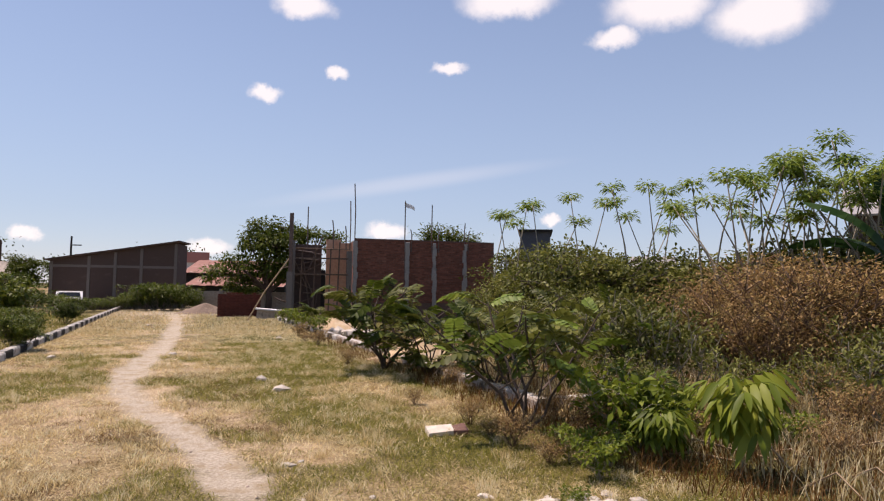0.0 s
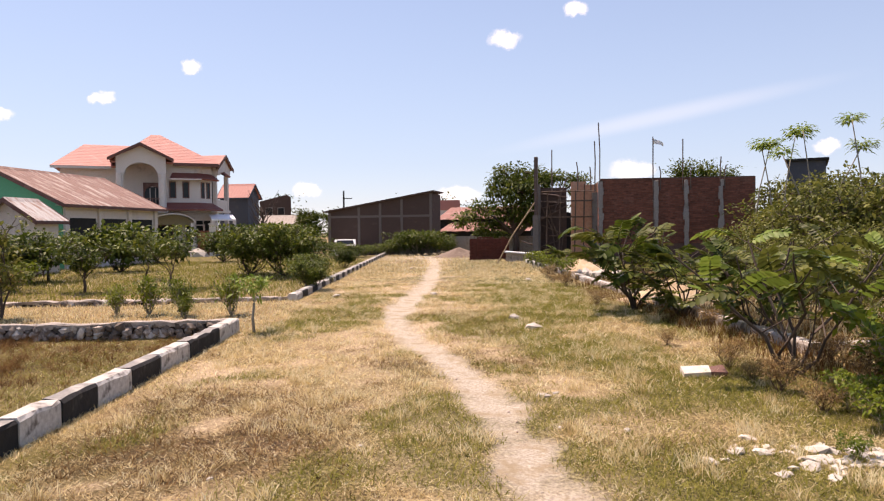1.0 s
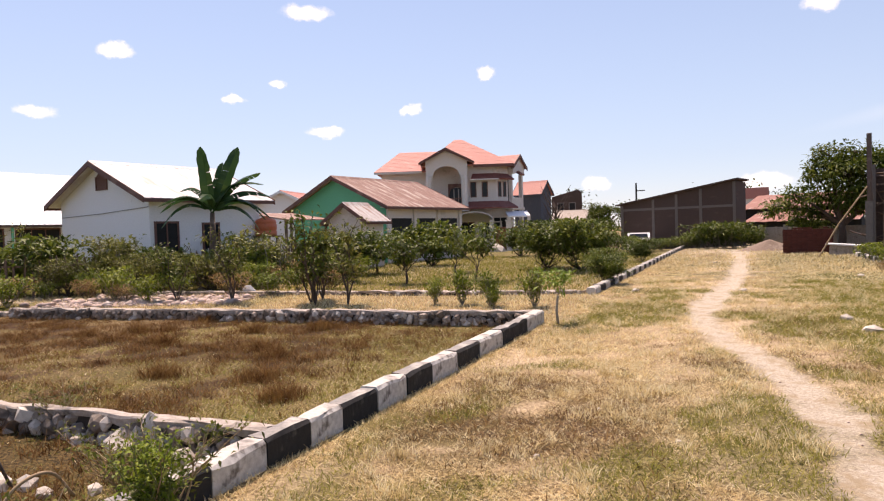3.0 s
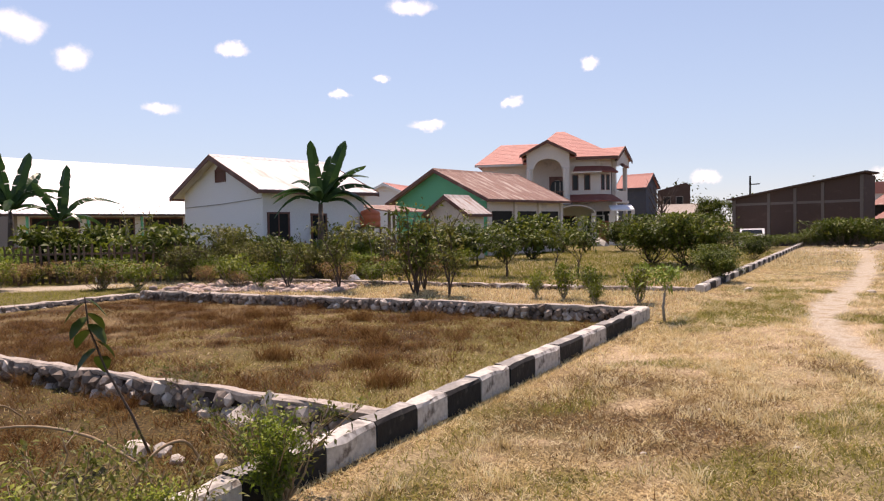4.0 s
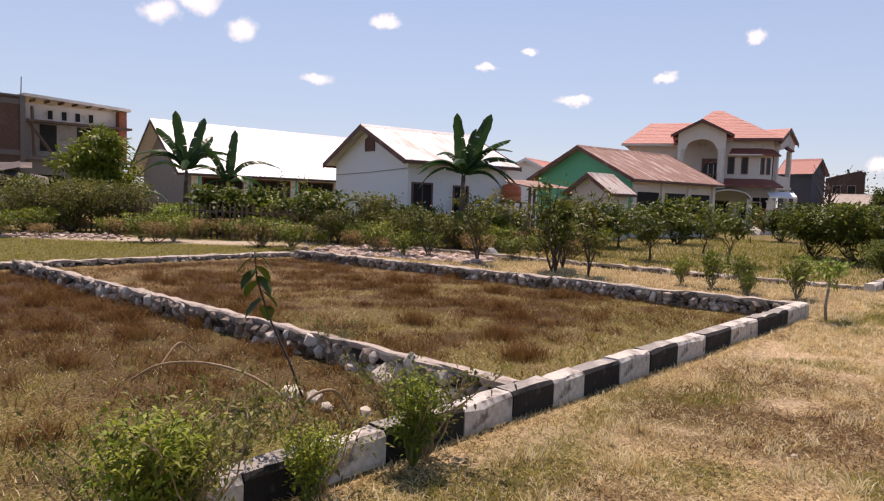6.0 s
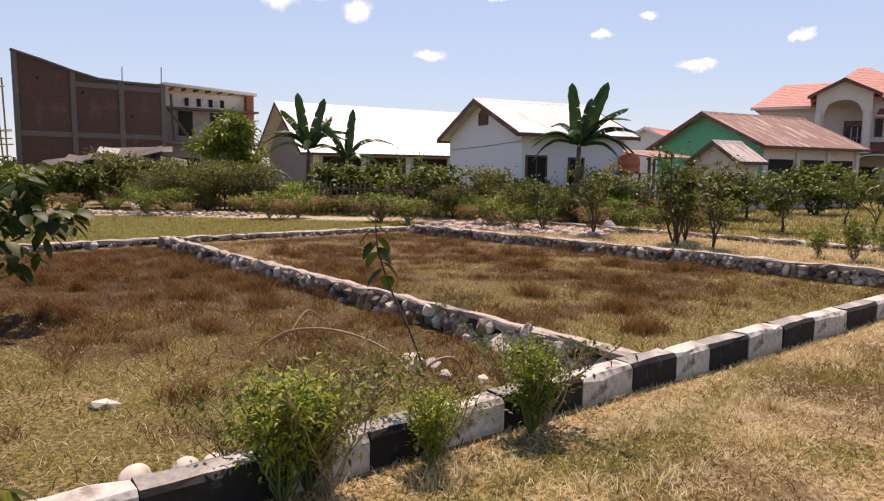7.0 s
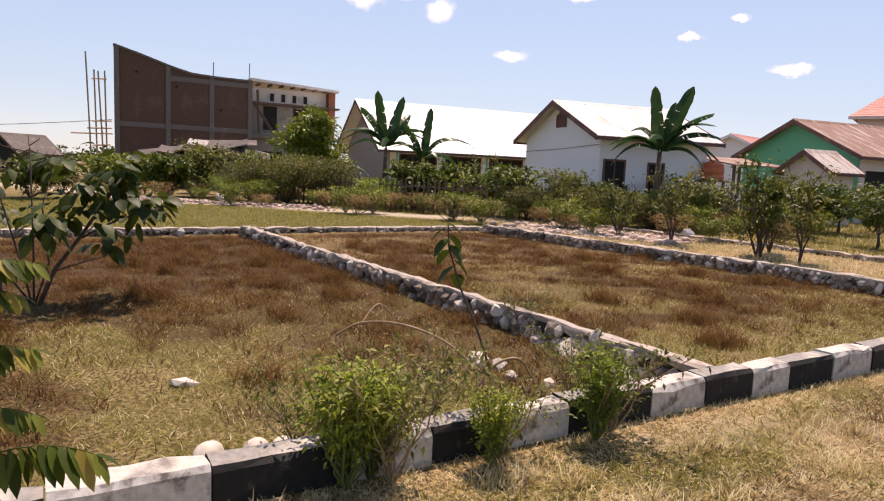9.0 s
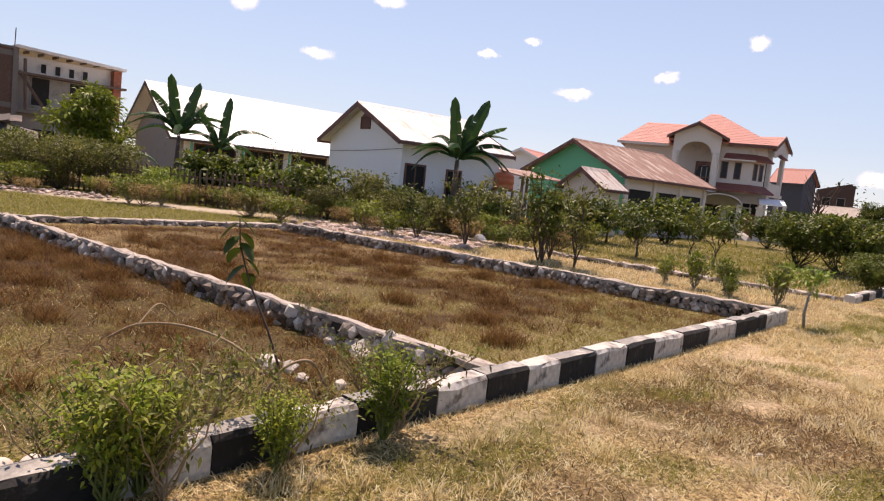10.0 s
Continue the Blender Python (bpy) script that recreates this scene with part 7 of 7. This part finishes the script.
low_dry = shrub("dead_weed", "low dead brown weed with bare twigs", "weed", 54, .6, .5, 16, 420, .05, .4, L_DRY, M_TWIG_DARK, sub=7, low=.1, scatter=.05, group="dead weeds by the kerb")
place(low_dry, [(.35, 7.95, .55), (-.35, 9.3, .4), (.75, 6.9, .6), (1.6, 7.0, .8), (1.4, 8.4, .6), (.55, 7.35, .4), (2.2, 7.2, .75), (3.2, 7.4, 1.0), (-1.9, 13.9, .55), (-3.3, 18.2, .7), (-3.9, 19.4, .45), (-4.5, 21.5, .7), (4.1, 8.4, 1.0), (4.6, 7.6, 1.0), (3.7, 6.3, .7), (2.9, 6.9, .7), (5.2, 9.0, 1.1), (.2, 11.2, .5), (4.4, 6.2, .8), (1.0, 6.2, .45)])
low_green = shrub("low_weed", "low leafy green weed", "weed", 55, .42, .3, 10, 360, .07, .45, L_FRESH, M_BARK_PALE, sub=3, low=.1, scatter=.04, group="low weeds by the rubble")
place(low_green, [(1.35, 5.75, .8), (1.85, 7.0, 1.9), (2.1, 6.75, 1.6), (1.55, 6.2, .8), (1.2, 6.35, .8), (1.9, 6.6, 1.1), (2.35, 7.2, 1.2), (2.9, 7.8, 1.2), (1.0, 4.95, .4), (-4.05, 22.5, 1.5), (-4.9, 24.5, 1.6), (-5.6, 26, 1.5), (3.6, 7.0, .9), (-6.4, 28.2, 1.6)])
mound = shrub("roadside_weeds", "bank of green weeds before the warehouse", "weeds", 56, 1.0, 1.0, 14, 1100, .22, .24, L_MID, M_BARK_PALE, sub=6, low=.02, scatter=.06, rise=.4, curve=-.45, group="weeds before the warehouse")
place(mound, [pol(b_, 46.5 + .6 * math.sin(b_ * 3), sz) for b_, sz in ((20.0, .8), (20.7, 1.1), (21.4, 1.35), (22.1, 1.55), (22.7, 1.45), (23.3, 1.2), (24.0, 1.0), (24.8, .8), (25.8, .55))] + [pol(26.8, 44, .7), pol(27.6, 42, .7), pol(28.6, 42, .8), pol(30, 44, .9), pol(31.4, 46, 1.1), pol(33, 44, 1.1), pol(35, 46, 1.1)])
cass_low = frond_shrub("cassava_plant", "small palm-like plant by the far kerb", 61, .9, .5, 4, 16, FD)
cass_low.matrix_world = pose(*polar(10.6, 25.2), -.03)
dry_vines = thing("dead_branches", pose(0, 0, 0), "tangle of pale dead branches lying in the grass", "branches")
r = np.random.default_rng(77)
for k in range(26):
    x, y, a, ln = r.uniform(2.6, 5.6), r.uniform(5.4, 8.2), r.uniform(0, 6.28), r.uniform(.5, 1.5)
    g = Geo().tube([(x, y, .02), (x + math.cos(a) * ln * .5, y + math.sin(a) * ln * .5, r.uniform(.06, .3)), (x + math.cos(a) * ln, y + math.sin(a) * ln, .02)], [.012, .01, .006], 4)
    piece("branch", g, M_DRYTWIG, dry_vines)

# far trees along the horizon
r = np.random.default_rng(99)
sets = []
for b_ in np.arange(-75, 150, .8):
    d_ = r.uniform(150, 300)
    x, y = polar(b_, d_)
    h = r.uniform(4, 9) * (.45 if b_ > 95 else 1.0 if b_ > 60 else 1.3)
    n_ = 320
    p_ = np.stack([x + r.normal(0, 2.6, n_), y + r.normal(0, 2.6, n_), r.uniform(0, 1, n_) ** 1.4 * h], 1)
    sets.append(leaf_arrays(p_, r.normal(0, 1, (n_, 3)), np.array((0, 0, 1.0)) + r.normal(0, .4, (n_, 3)), r.uniform(.5, 1.0, n_), .55, .2))
far_me = leaf_mesh("far_trees", L_DARK, sets)
tagged(new("far_trees", far_me), "low line of far trees on the horizon", "trees", kind="stuff")


# ---- grass ----
def blades(name, label, material, xy, height, width, lean, seed, clump=0.0):
    """One tapered, bent blade at each place: a wide base, a narrow tip, leaning its own way."""
    r = np.random.default_rng(seed)
    n_ = len(xy)
    h = np.broadcast_to(height, n_) * r.uniform(.55, 1.25, n_)
    a = r.uniform(0, 2 * math.pi, n_)
    ln = h * lean * r.uniform(.2, 1.3, n_)
    dirx, diry = np.cos(a), np.sin(a)
    base = np.stack([xy[:, 0], xy[:, 1], ground_z(xy[:, 0], xy[:, 1]) - .01], 1)
    b_ = r.uniform(0, 2 * math.pi, n_)
    side = np.stack([np.cos(b_), np.sin(b_), np.zeros(n_)], 1) * (np.broadcast_to(width, n_) / 2)[:, None]
    midp = base + np.stack([dirx * ln * .35, diry * ln * .35, h * .6], 1)
    tip = base + np.stack([dirx * ln, diry * ln, h], 1)
    v = np.stack([base - side, base + side, midp + side * .7, midp - side * .7, tip], 1).reshape(-1, 3)
    k = np.arange(n_)[:, None] * 5
    f = np.concatenate([k + q for q in ((0, 1, 2), (0, 2, 3), (3, 2, 4))], 1).reshape(-1)
    return tagged(new(name, array_mesh(name, v, f, 3, material)), label, "grass", kind="stuff")


def scatter(seed, count, s0, s1, n0, n1, keep):
    """Random places in a stretch of the plan (along and across the kerb), kept with a chance from keep(x, y)."""
    r = np.random.default_rng(seed)
    s_, n_ = r.uniform(s0, s1, count), r.uniform(n0, n1, count)
    xy = J + s_[:, None] * U + n_[:, None] * V
    return xy[r.random(count) < keep(xy[:, 0], xy[:, 1])]


def tufted(seed, xy, per, spread):
    r = np.random.default_rng(seed)
    return np.repeat(xy, per, 0) + r.normal(0, spread, (len(xy) * per, 2))


def near(x, y, full, none):
    return ramp01(-np.hypot(x, y + .3), -none, -full)


def road_keep(x, y):
    return (1 - ramp01(worn_at(x, y), .25, .7)) * (.1 + .9 * ramp01(patchy(x, y, .45, 9), .34, .6)) * (1 - .88 * bare_at(x, y))


def green_keep(x, y):
    return np.clip(green_at(x, y) * 1.2, 0, 1) * (1 - ramp01(worn_at(x, y), .3, .7))


blades("dry_grass", "short dry straw-coloured grass on the road verge", G_DRY, scatter(1, 420000, -5, 7.5, -7.6, -.02, lambda x, y: (.1 + .9 * road_keep(x, y)) * (1 - ramp01(worn_at(x, y), .4, .75)) * near(x, y, 5, 12) * (1 - .65 * green_at(x, y))), .032, .006, 2.4, 1)
blades("dry_grass", "short dry straw-coloured grass along the footpath", G_DRY, scatter(2, 110000, 3, 24, -7.7, -.02, lambda x, y: road_keep(x, y) * (1 - near(x, y, 5, 9))), .055, .012, 1.9, 2)
blades("dry_grass", "sparse dry grass along the far track", G_DRY, scatter(3, 26000, 20, 42, -7.7, -.1, road_keep), .12, .025, .8, 3)
blades("straw_tufts", "taller straw tufts scattered over the verge", G_DRY, tufted(4, scatter(4, 1300, -4, 16, -7.5, -.25, lambda x, y: np.clip(road_keep(x, y) + .3 * bare_at(x, y), 0, 1) * (1 - ramp01(worn_at(x, y), .3, .6))), 42, .05), .11, .006, 1.1, 4)
blades("brown_grass", "low brown weeds in the road verge", G_BROWN, scatter(15, 60000, -4, 14, -7.6, -.1, lambda x, y: dull_at(x, y) * (1 - ramp01(worn_at(x, y), .2, .5))), .065, .007, 1.8, 15)
blades("green_grass", "short green grass patches on the verge", G_GREEN, scatter(5, 230000, -4, 16, -7.6, -.05, green_keep), .055, .007, 1.6, 5)


def plot_keep(x, y):
    return in_plot(x, y) * (.04 + .96 * brown_at(x, y))


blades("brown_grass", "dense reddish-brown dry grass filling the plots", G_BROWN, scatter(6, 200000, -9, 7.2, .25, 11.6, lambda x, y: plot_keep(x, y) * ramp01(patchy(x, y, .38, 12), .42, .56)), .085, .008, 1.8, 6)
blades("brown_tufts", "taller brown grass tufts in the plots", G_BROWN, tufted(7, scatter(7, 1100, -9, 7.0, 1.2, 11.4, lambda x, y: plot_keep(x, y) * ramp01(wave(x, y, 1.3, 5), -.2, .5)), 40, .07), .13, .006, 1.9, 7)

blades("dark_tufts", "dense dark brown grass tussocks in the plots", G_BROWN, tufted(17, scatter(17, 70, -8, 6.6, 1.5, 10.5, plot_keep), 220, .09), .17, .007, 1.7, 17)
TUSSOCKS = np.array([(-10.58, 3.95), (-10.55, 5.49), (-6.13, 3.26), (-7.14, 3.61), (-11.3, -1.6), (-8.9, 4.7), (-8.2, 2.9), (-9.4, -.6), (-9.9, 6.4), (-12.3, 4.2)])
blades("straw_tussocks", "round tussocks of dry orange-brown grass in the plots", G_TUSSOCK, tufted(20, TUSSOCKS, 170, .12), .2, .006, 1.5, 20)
blades("tussock_foot", "shorter dark brown blades in the middle of the tussocks", G_BROWN, tufted(21, TUSSOCKS, 360, .12), .16, .008, 1.2, 21)
blades("plot_stems", "thin brown dead stems standing in the plots", G_BROWN, tufted(19, scatter(19, 1500, -8.5, 7, .6, 11.4, plot_keep), 7, .06), .17, .0045, 1.3, 19)


def short_plot(x, y):
    return in_plot(x, y) * (1 - .93 * brown_at(x, y)) * (.12 + .88 * ramp01(patchy(x, y, .4, 14), .36, .56))


blades("plot_grass", "short olive and straw grass in the near plot", G_GREEN, scatter(8, 170000, -8, 7, .22, 6.5, short_plot), .04, .007, 1.8, 8)
blades("plot_straw", "short straw grass in the near plot", G_DRY, scatter(9, 55000, -8, 7, .22, 6.5, short_plot), .045, .006, 2.0, 9)
blades("strip_grass", "green grass strip beyond the low wall", G_GREEN, scatter(10, 60000, -12, 12, 12.1, 24, lambda x, y: 1 - ramp01(worn_at(x, y), .25, .6)), .06, .016, 1.4, 10)
blades("far_plot_grass", "dry and green grass on the far plot", G_GREEN, scatter(11, 90000, 12, 34, .3, 24, lambda x, y: .6 + 0 * x), .1, .018, .9, 11)
blades("far_plot_straw", "dry straw grass on the far plot", G_DRY, scatter(18, 60000, 12, 34, .3, 24, lambda x, y: .45 * ramp01(patchy(x, y, 2.2, 40), .45, .6)), .11, .018, .9, 18)
blades("track_grass", "sparse dry grass on the side track", G_DRY, scatter(12, 26000, 7.4, 12, -.2, 16, lambda x, y: .6 + 0 * x), .08, .014, .9, 12)
blades("verge_grass", "rank brown grass along the overgrown kerb", G_BROWN, scatter(13, 60000, -1, 24, -13, -6.9, lambda x, y: .75 * near(x, y, 9, 26)), .2, .01, .8, 13)
blades("verge_straw", "tall straw grass among the shrubs", G_DRY, scatter(14, 30000, -2, 16, -16, -7.6, lambda x, y: .8 * near(x, y, 9, 22)), .3, .01, .7, 14)
blades("field_grass", "pale green field beyond the plots", G_GREEN, scatter(15, 40000, -45, -9, 12, 60, lambda x, y: .9 + 0 * x), .25, .05, .7, 15)
blades("kerb_foot_grass", "dry grass grown up along the kerb's foot", G_DRY, scatter(16, 4000, -5, 7.4, -.14, .0, lambda x, y: .35 + .65 * ramp01(wave(x, y, .4, 1), -.3, .5)), .055, .007, 1.2, 16)

# ---- stones, rubble and litter ----
def stone(name, label, x, y, size, mesh, z=None, squash=1.0, category="stone", group=""):
    ob = new(name, mesh)
    z0 = float(ground_z(x, y)) if z is None else z
    ob.matrix_world = pose(x, y, z0 + size * .1 * squash, rng.uniform(-15, 15), rng.uniform(-15, 15), rng.uniform(0, 360)) @ Matrix.Diagonal((size / .2, size / .2 * .9, size / .2 * squash, 1))
    return tagged(ob, label, category, group)


def cobble_mesh(seed):
    """A smooth egg-shaped cobble, 0.2 m long."""
    r = np.random.default_rng(seed)
    bm = bmesh.new()
    bmesh.ops.create_icosphere(bm, subdivisions=3, radius=.1)
    for v in bm.verts:
        v.co.x *= 1.15
        v.co.z *= .85
        v.co *= 1 + .06 * noise.noise(v.co * 12 + Vector((seed, 0, 0)))
    for f_ in bm.faces:
        f_.smooth = True
    me = bpy.data.meshes.new("cobble")
    bm.to_mesh(me)
    bm.free()
    me.materials.append(M_PALE_STONE)
    return me


COB = [cobble_mesh(i) for i in range(3)]
for x, y, s_ in ((-3.68, -1.0, .16), (-3.62, -1.24, .17), (-3.75, -.86, .13)):
    stone("cobble", "smooth pale cobble lying behind the kerb", x, y, s_, COB[int(s_ * 100) % 3], group="cobbles behind the kerb")
stone("white_stone", "white angular stone lying in the near plot", -4.9, -1.62, .19, PALES[5], squash=.5)
stone("white_stone", "large white angular stone fallen against the low wall", -5.72, 1.55, .3, PALES[1])
stone("white_stone", "white stone fallen from the low wall", -5.3, 1.68, .24, PALES[2])
for x, y, s_ in ((-5.42, .63, .21), (-5.25, .76, .17), (-5.33, .62, .14), (-5.0, .8, .13), (-4.83, 1.06, .13), (-5.55, 1.5, .2), (-4.95, 1.72, .2), (-5.0, 1.98, .18), (-4.78, 2.0, .16), (-5.25, 1.9, .17), (-6.1, 1.35, .18), (-5.45, 1.75, .2)):
    stone("pale_stone", "pale broken stone at the foot of the low wall", x, y, s_, PALES[int(s_ * 1000) % 6], group="loose stones by the low wall")
stone("white_stone", "rounded white stone in the short grass", -2.42, 10.35, .24, PALES[3], squash=.75)
stone("pale_stone", "pale stone beside the footpath", -1.33, 6.05, .12, PALES[4], squash=.6)
stone("pale_stone", "grey stone in the short grass", -3.0, 11.4, .2, PALES[5], squash=.8)
for x, y, s_ in ((-1.25, 6.2, .07), (-4.9, 20.5, .18), (-6.0, 15.2, .2), (-8.1, 14.1, .2), (-11.2, 26, .2), (-6.9, 12.2, .08), (-3.9, 7.4, .05), (-3.2, 4.6, .06), (-2.3, 4.2, .05), (-.5, 5.2, .06), (-1.0, 5.1, .05), (-2.9, 3.3, .05)):
    stone("loose_stone", "small loose stone lying in dry grass", x, y, s_, PALES[int(abs(x) * 10) % 6], squash=.7, group="loose stones on the verge")
r = np.random.default_rng(12)
for k in range(64):
    x, y = .9 + r.normal(0, .34), 4.98 + r.normal(0, .2)
    stone("rubble", "broken white plaster rubble on the verge", x, y, r.uniform(.04, .17), PALES[k % 6], squash=.42, group="white rubble heap")
block = thing("broken_block", pose(.02, 7.42, .0, 8, -5, 12) @ Matrix.Scale(.8, 4), "flat white broken block with a brown end", "block")
piece("block_body", Geo().box(-.2, .16, -.12, .12, 0, .1, jitter=.015), M_PALE_STONE, block)
piece("brick_end", Geo().box(.165, .34, -.12, .1, .01, .1, jitter=.02), M_TRIM, block)
white_block = thing("concrete_block", pose(2.15, 7.9, -.02, 3, 5, -28), "pale weathered concrete block tipped in the weeds", "block")
piece("block_body", Geo().box(-.28, .28, -.12, .12, 0, .16, jitter=.02), M_PALE_STONE, white_block)

# pale rubble spread on the side track, and along the gravel track
M_RUBBLE = surface("pink_rubble", (.52, .40, .345), (.38, .285, .24), (.64, .57, .51), .95, 9, 3.0, .4, .57, vary=.3, island=True)


def rubble_field(name, label, spots, sizes, seed):
    """Many small broken stones in one mesh."""
    r = np.random.default_rng(seed)
    base = np.array([v.co[:] for v in STONES[3].vertices])
    tri = np.array([p_.vertices[:] for p_ in STONES[3].polygons])
    vs, fs = [], []
    for k, (x, y) in enumerate(spots):
        a = r.uniform(0, 6.28)
        rot = np.array(((math.cos(a), -math.sin(a), 0), (math.sin(a), math.cos(a), 0), (0, 0, 1)))
        s_ = sizes[k] / .17
        vs.append((base * r.uniform(.75, 1.25, base.shape)) @ rot.T * np.array((s_, s_, s_ * .7)) + (x, y, float(ground_z(x, y)) + sizes[k] * r.uniform(.0, .35)))
        fs.append(tri + k * len(base))
    me = array_mesh(name, np.concatenate(vs), np.concatenate(fs).ravel(), 3, M_RUBBLE)
    return tagged(new(name, me), label, "rubble", kind="stuff")


spots, sizes = [], []
for k in range(2600):
    t, w = r.random(), r.normal(0, .5)
    a, b_ = np.array((-18.9, 4.0)), np.array((-14.8, 7.4))
    q = a + (b_ - a) * t + np.array((-.64, .77)) * abs(w) * 2.4 * (.6 + .6 * math.sin(t * 3))
    spots.append(q)
    sizes.append(r.uniform(.03, .13) if k % 40 else .26)
rubble_field("rubble_bed", "bed of pinkish broken rubble beside the low wall", spots, sizes, 5)
spots, sizes = [], []
for k in range(420):
    t = r.random()
    a, b_ = np.array((-27.0, -8.8)), np.array((-24.4, -1.0))
    spots.append(a + (b_ - a) * t + r.normal(0, .45, 2))
    sizes.append(r.uniform(.06, .22))
rubble_field("track_rubble", "scattered reddish rubble along the gravel track", spots, sizes, 6)
for x, y in ((-17.3, 6.6), (-16.5, 7.2), (-18.0, 6.2), (-15.5, 7.4)):
    stone("white_rubble", "pale block lying on the rubble bed", x, y, .26, PALES[int(-x * 10) % 6], squash=.6, group="pale blocks on the rubble")
# litter
for (x, y), s_, lab in ((polar(98.8, 27.6), .5, "crumpled white bag lying by the gravel track"), (polar(79.6, 24.2), .55, "white plastic bag caught on the bushes"), (polar(60.5, 19.5), .4, "white scrap lying in the far grass"), (polar(80.2, 24.6), .3, "white plastic scrap in the bushes")):
    ob = new("plastic_bag", stone_mesh(int(s_ * 77), .2))
    ob.data.materials.append(M_PLASTER)
    ob.matrix_world = pose(x, y, float(ground_z(x, y)) + s_ * .3, 10, 20, 40) @ Matrix.Diagonal((s_ / .2, s_ / .2 * .6, s_ / .2 * .8, 1))
    tagged(ob, lab, "plastic bag", "scraps of white plastic")

# field fence on the far left, bare twigs above the fig tree
rail_fence = thing("field_fence", pose(0, 0, 0), "thin wooden rail fence on the edge of the field", "fence")
prev = None
for b_ in np.arange(108, 124, 1.6):
    x, y = polar(b_, 46)
    piece("post", Geo().tube([(x, y, -.1), (x, y, 1.15)], .05, 6), M_WOOD, rail_fence)
    if prev:
        for z_ in (.55, 1.0):
            piece("rail", Geo().tube([(*prev, z_), (x, y, z_ + .03)], .03, 5), M_WOOD, rail_fence)
    prev = (x, y)
dead = thing("bare_shrub", pose(-7.75, -4.05, -.1), "leafless twiggy stem beside the fig tree", "shrub")
g = Geo()
r = np.random.default_rng(31)
top_p = Vector((-.05, -.05, 1.55))
g.tube([(0, 0, 0), (-.02, -.06, .8), top_p], [.02, .015, .01], 5)
for k in range(9):
    a = r.uniform(0, 6.28)
    st = top_p * r.uniform(.75, 1.0)
    md = st + Vector((math.cos(a) * .18, math.sin(a) * .18, .08))
    g.tube([st, md, md + Vector((math.cos(a + .5) * .15, math.sin(a + .5) * .15, r.uniform(.02, .2)))], [.008, .006, .004], 4)
piece("branching_stem", g, M_BARK, dead)
# bare tree by the villa
bare = thing("bare_tree", pose(*polar(35.2, 56), -.1), "leafless dark tree beside the villa", "tree")
g = Geo().tube([(0, 0, 0), (.1, 0, 1.8), (0, .1, 3.4)], [.14, .1, .07], 7)
for k in range(26):
    a, z0 = r.uniform(0, 6.28), r.uniform(1.6, 3.4)
    ln = r.uniform(.7, 1.7)
    p1 = Vector((.05 + math.cos(a) * ln * .5, math.sin(a) * ln * .5, z0 + ln * .5))
    g.tube([(.05, .05, z0), p1, p1 + Vector((math.cos(a + .4) * ln * .4, math.sin(a + .4) * ln * .4, ln * .7))], [.04, .026, .012], 5)
piece("trunk", g, M_BARK, bare)
# overhead cable on the far left
cable = thing("overhead_cable", pose(0, 0, 0), "thin overhead cable crossing to the tall building", "cable")
(ax_, ay_), (bx_, by_) = polar(128, 60), polar(106.6, 49)
piece("wire", Geo().tube([(ax_ + (bx_ - ax_) * t, ay_ + (by_ - ay_) * t, 3.0 + .9 * t - .5 * math.sin(math.pi * t)) for t in np.linspace(0, 1, 10)], .018, 4), M_DARK, cable)

# pebbles on the footpath
spots, sizes = [], []
r = np.random.default_rng(44)
line = np.array(PATH[3:13])
for k in range(1100):
    i = r.integers(len(line) - 1)
    q = line[i] + (line[i + 1] - line[i]) * r.random() + r.normal(0, .17, 2)
    spots.append(q)
    sizes.append(r.uniform(.003, .011) if k % 40 else r.uniform(.012, .026))
rubble_field("path_gravel", "small pale pebbles strewn over the footpath", spots, sizes, 9)
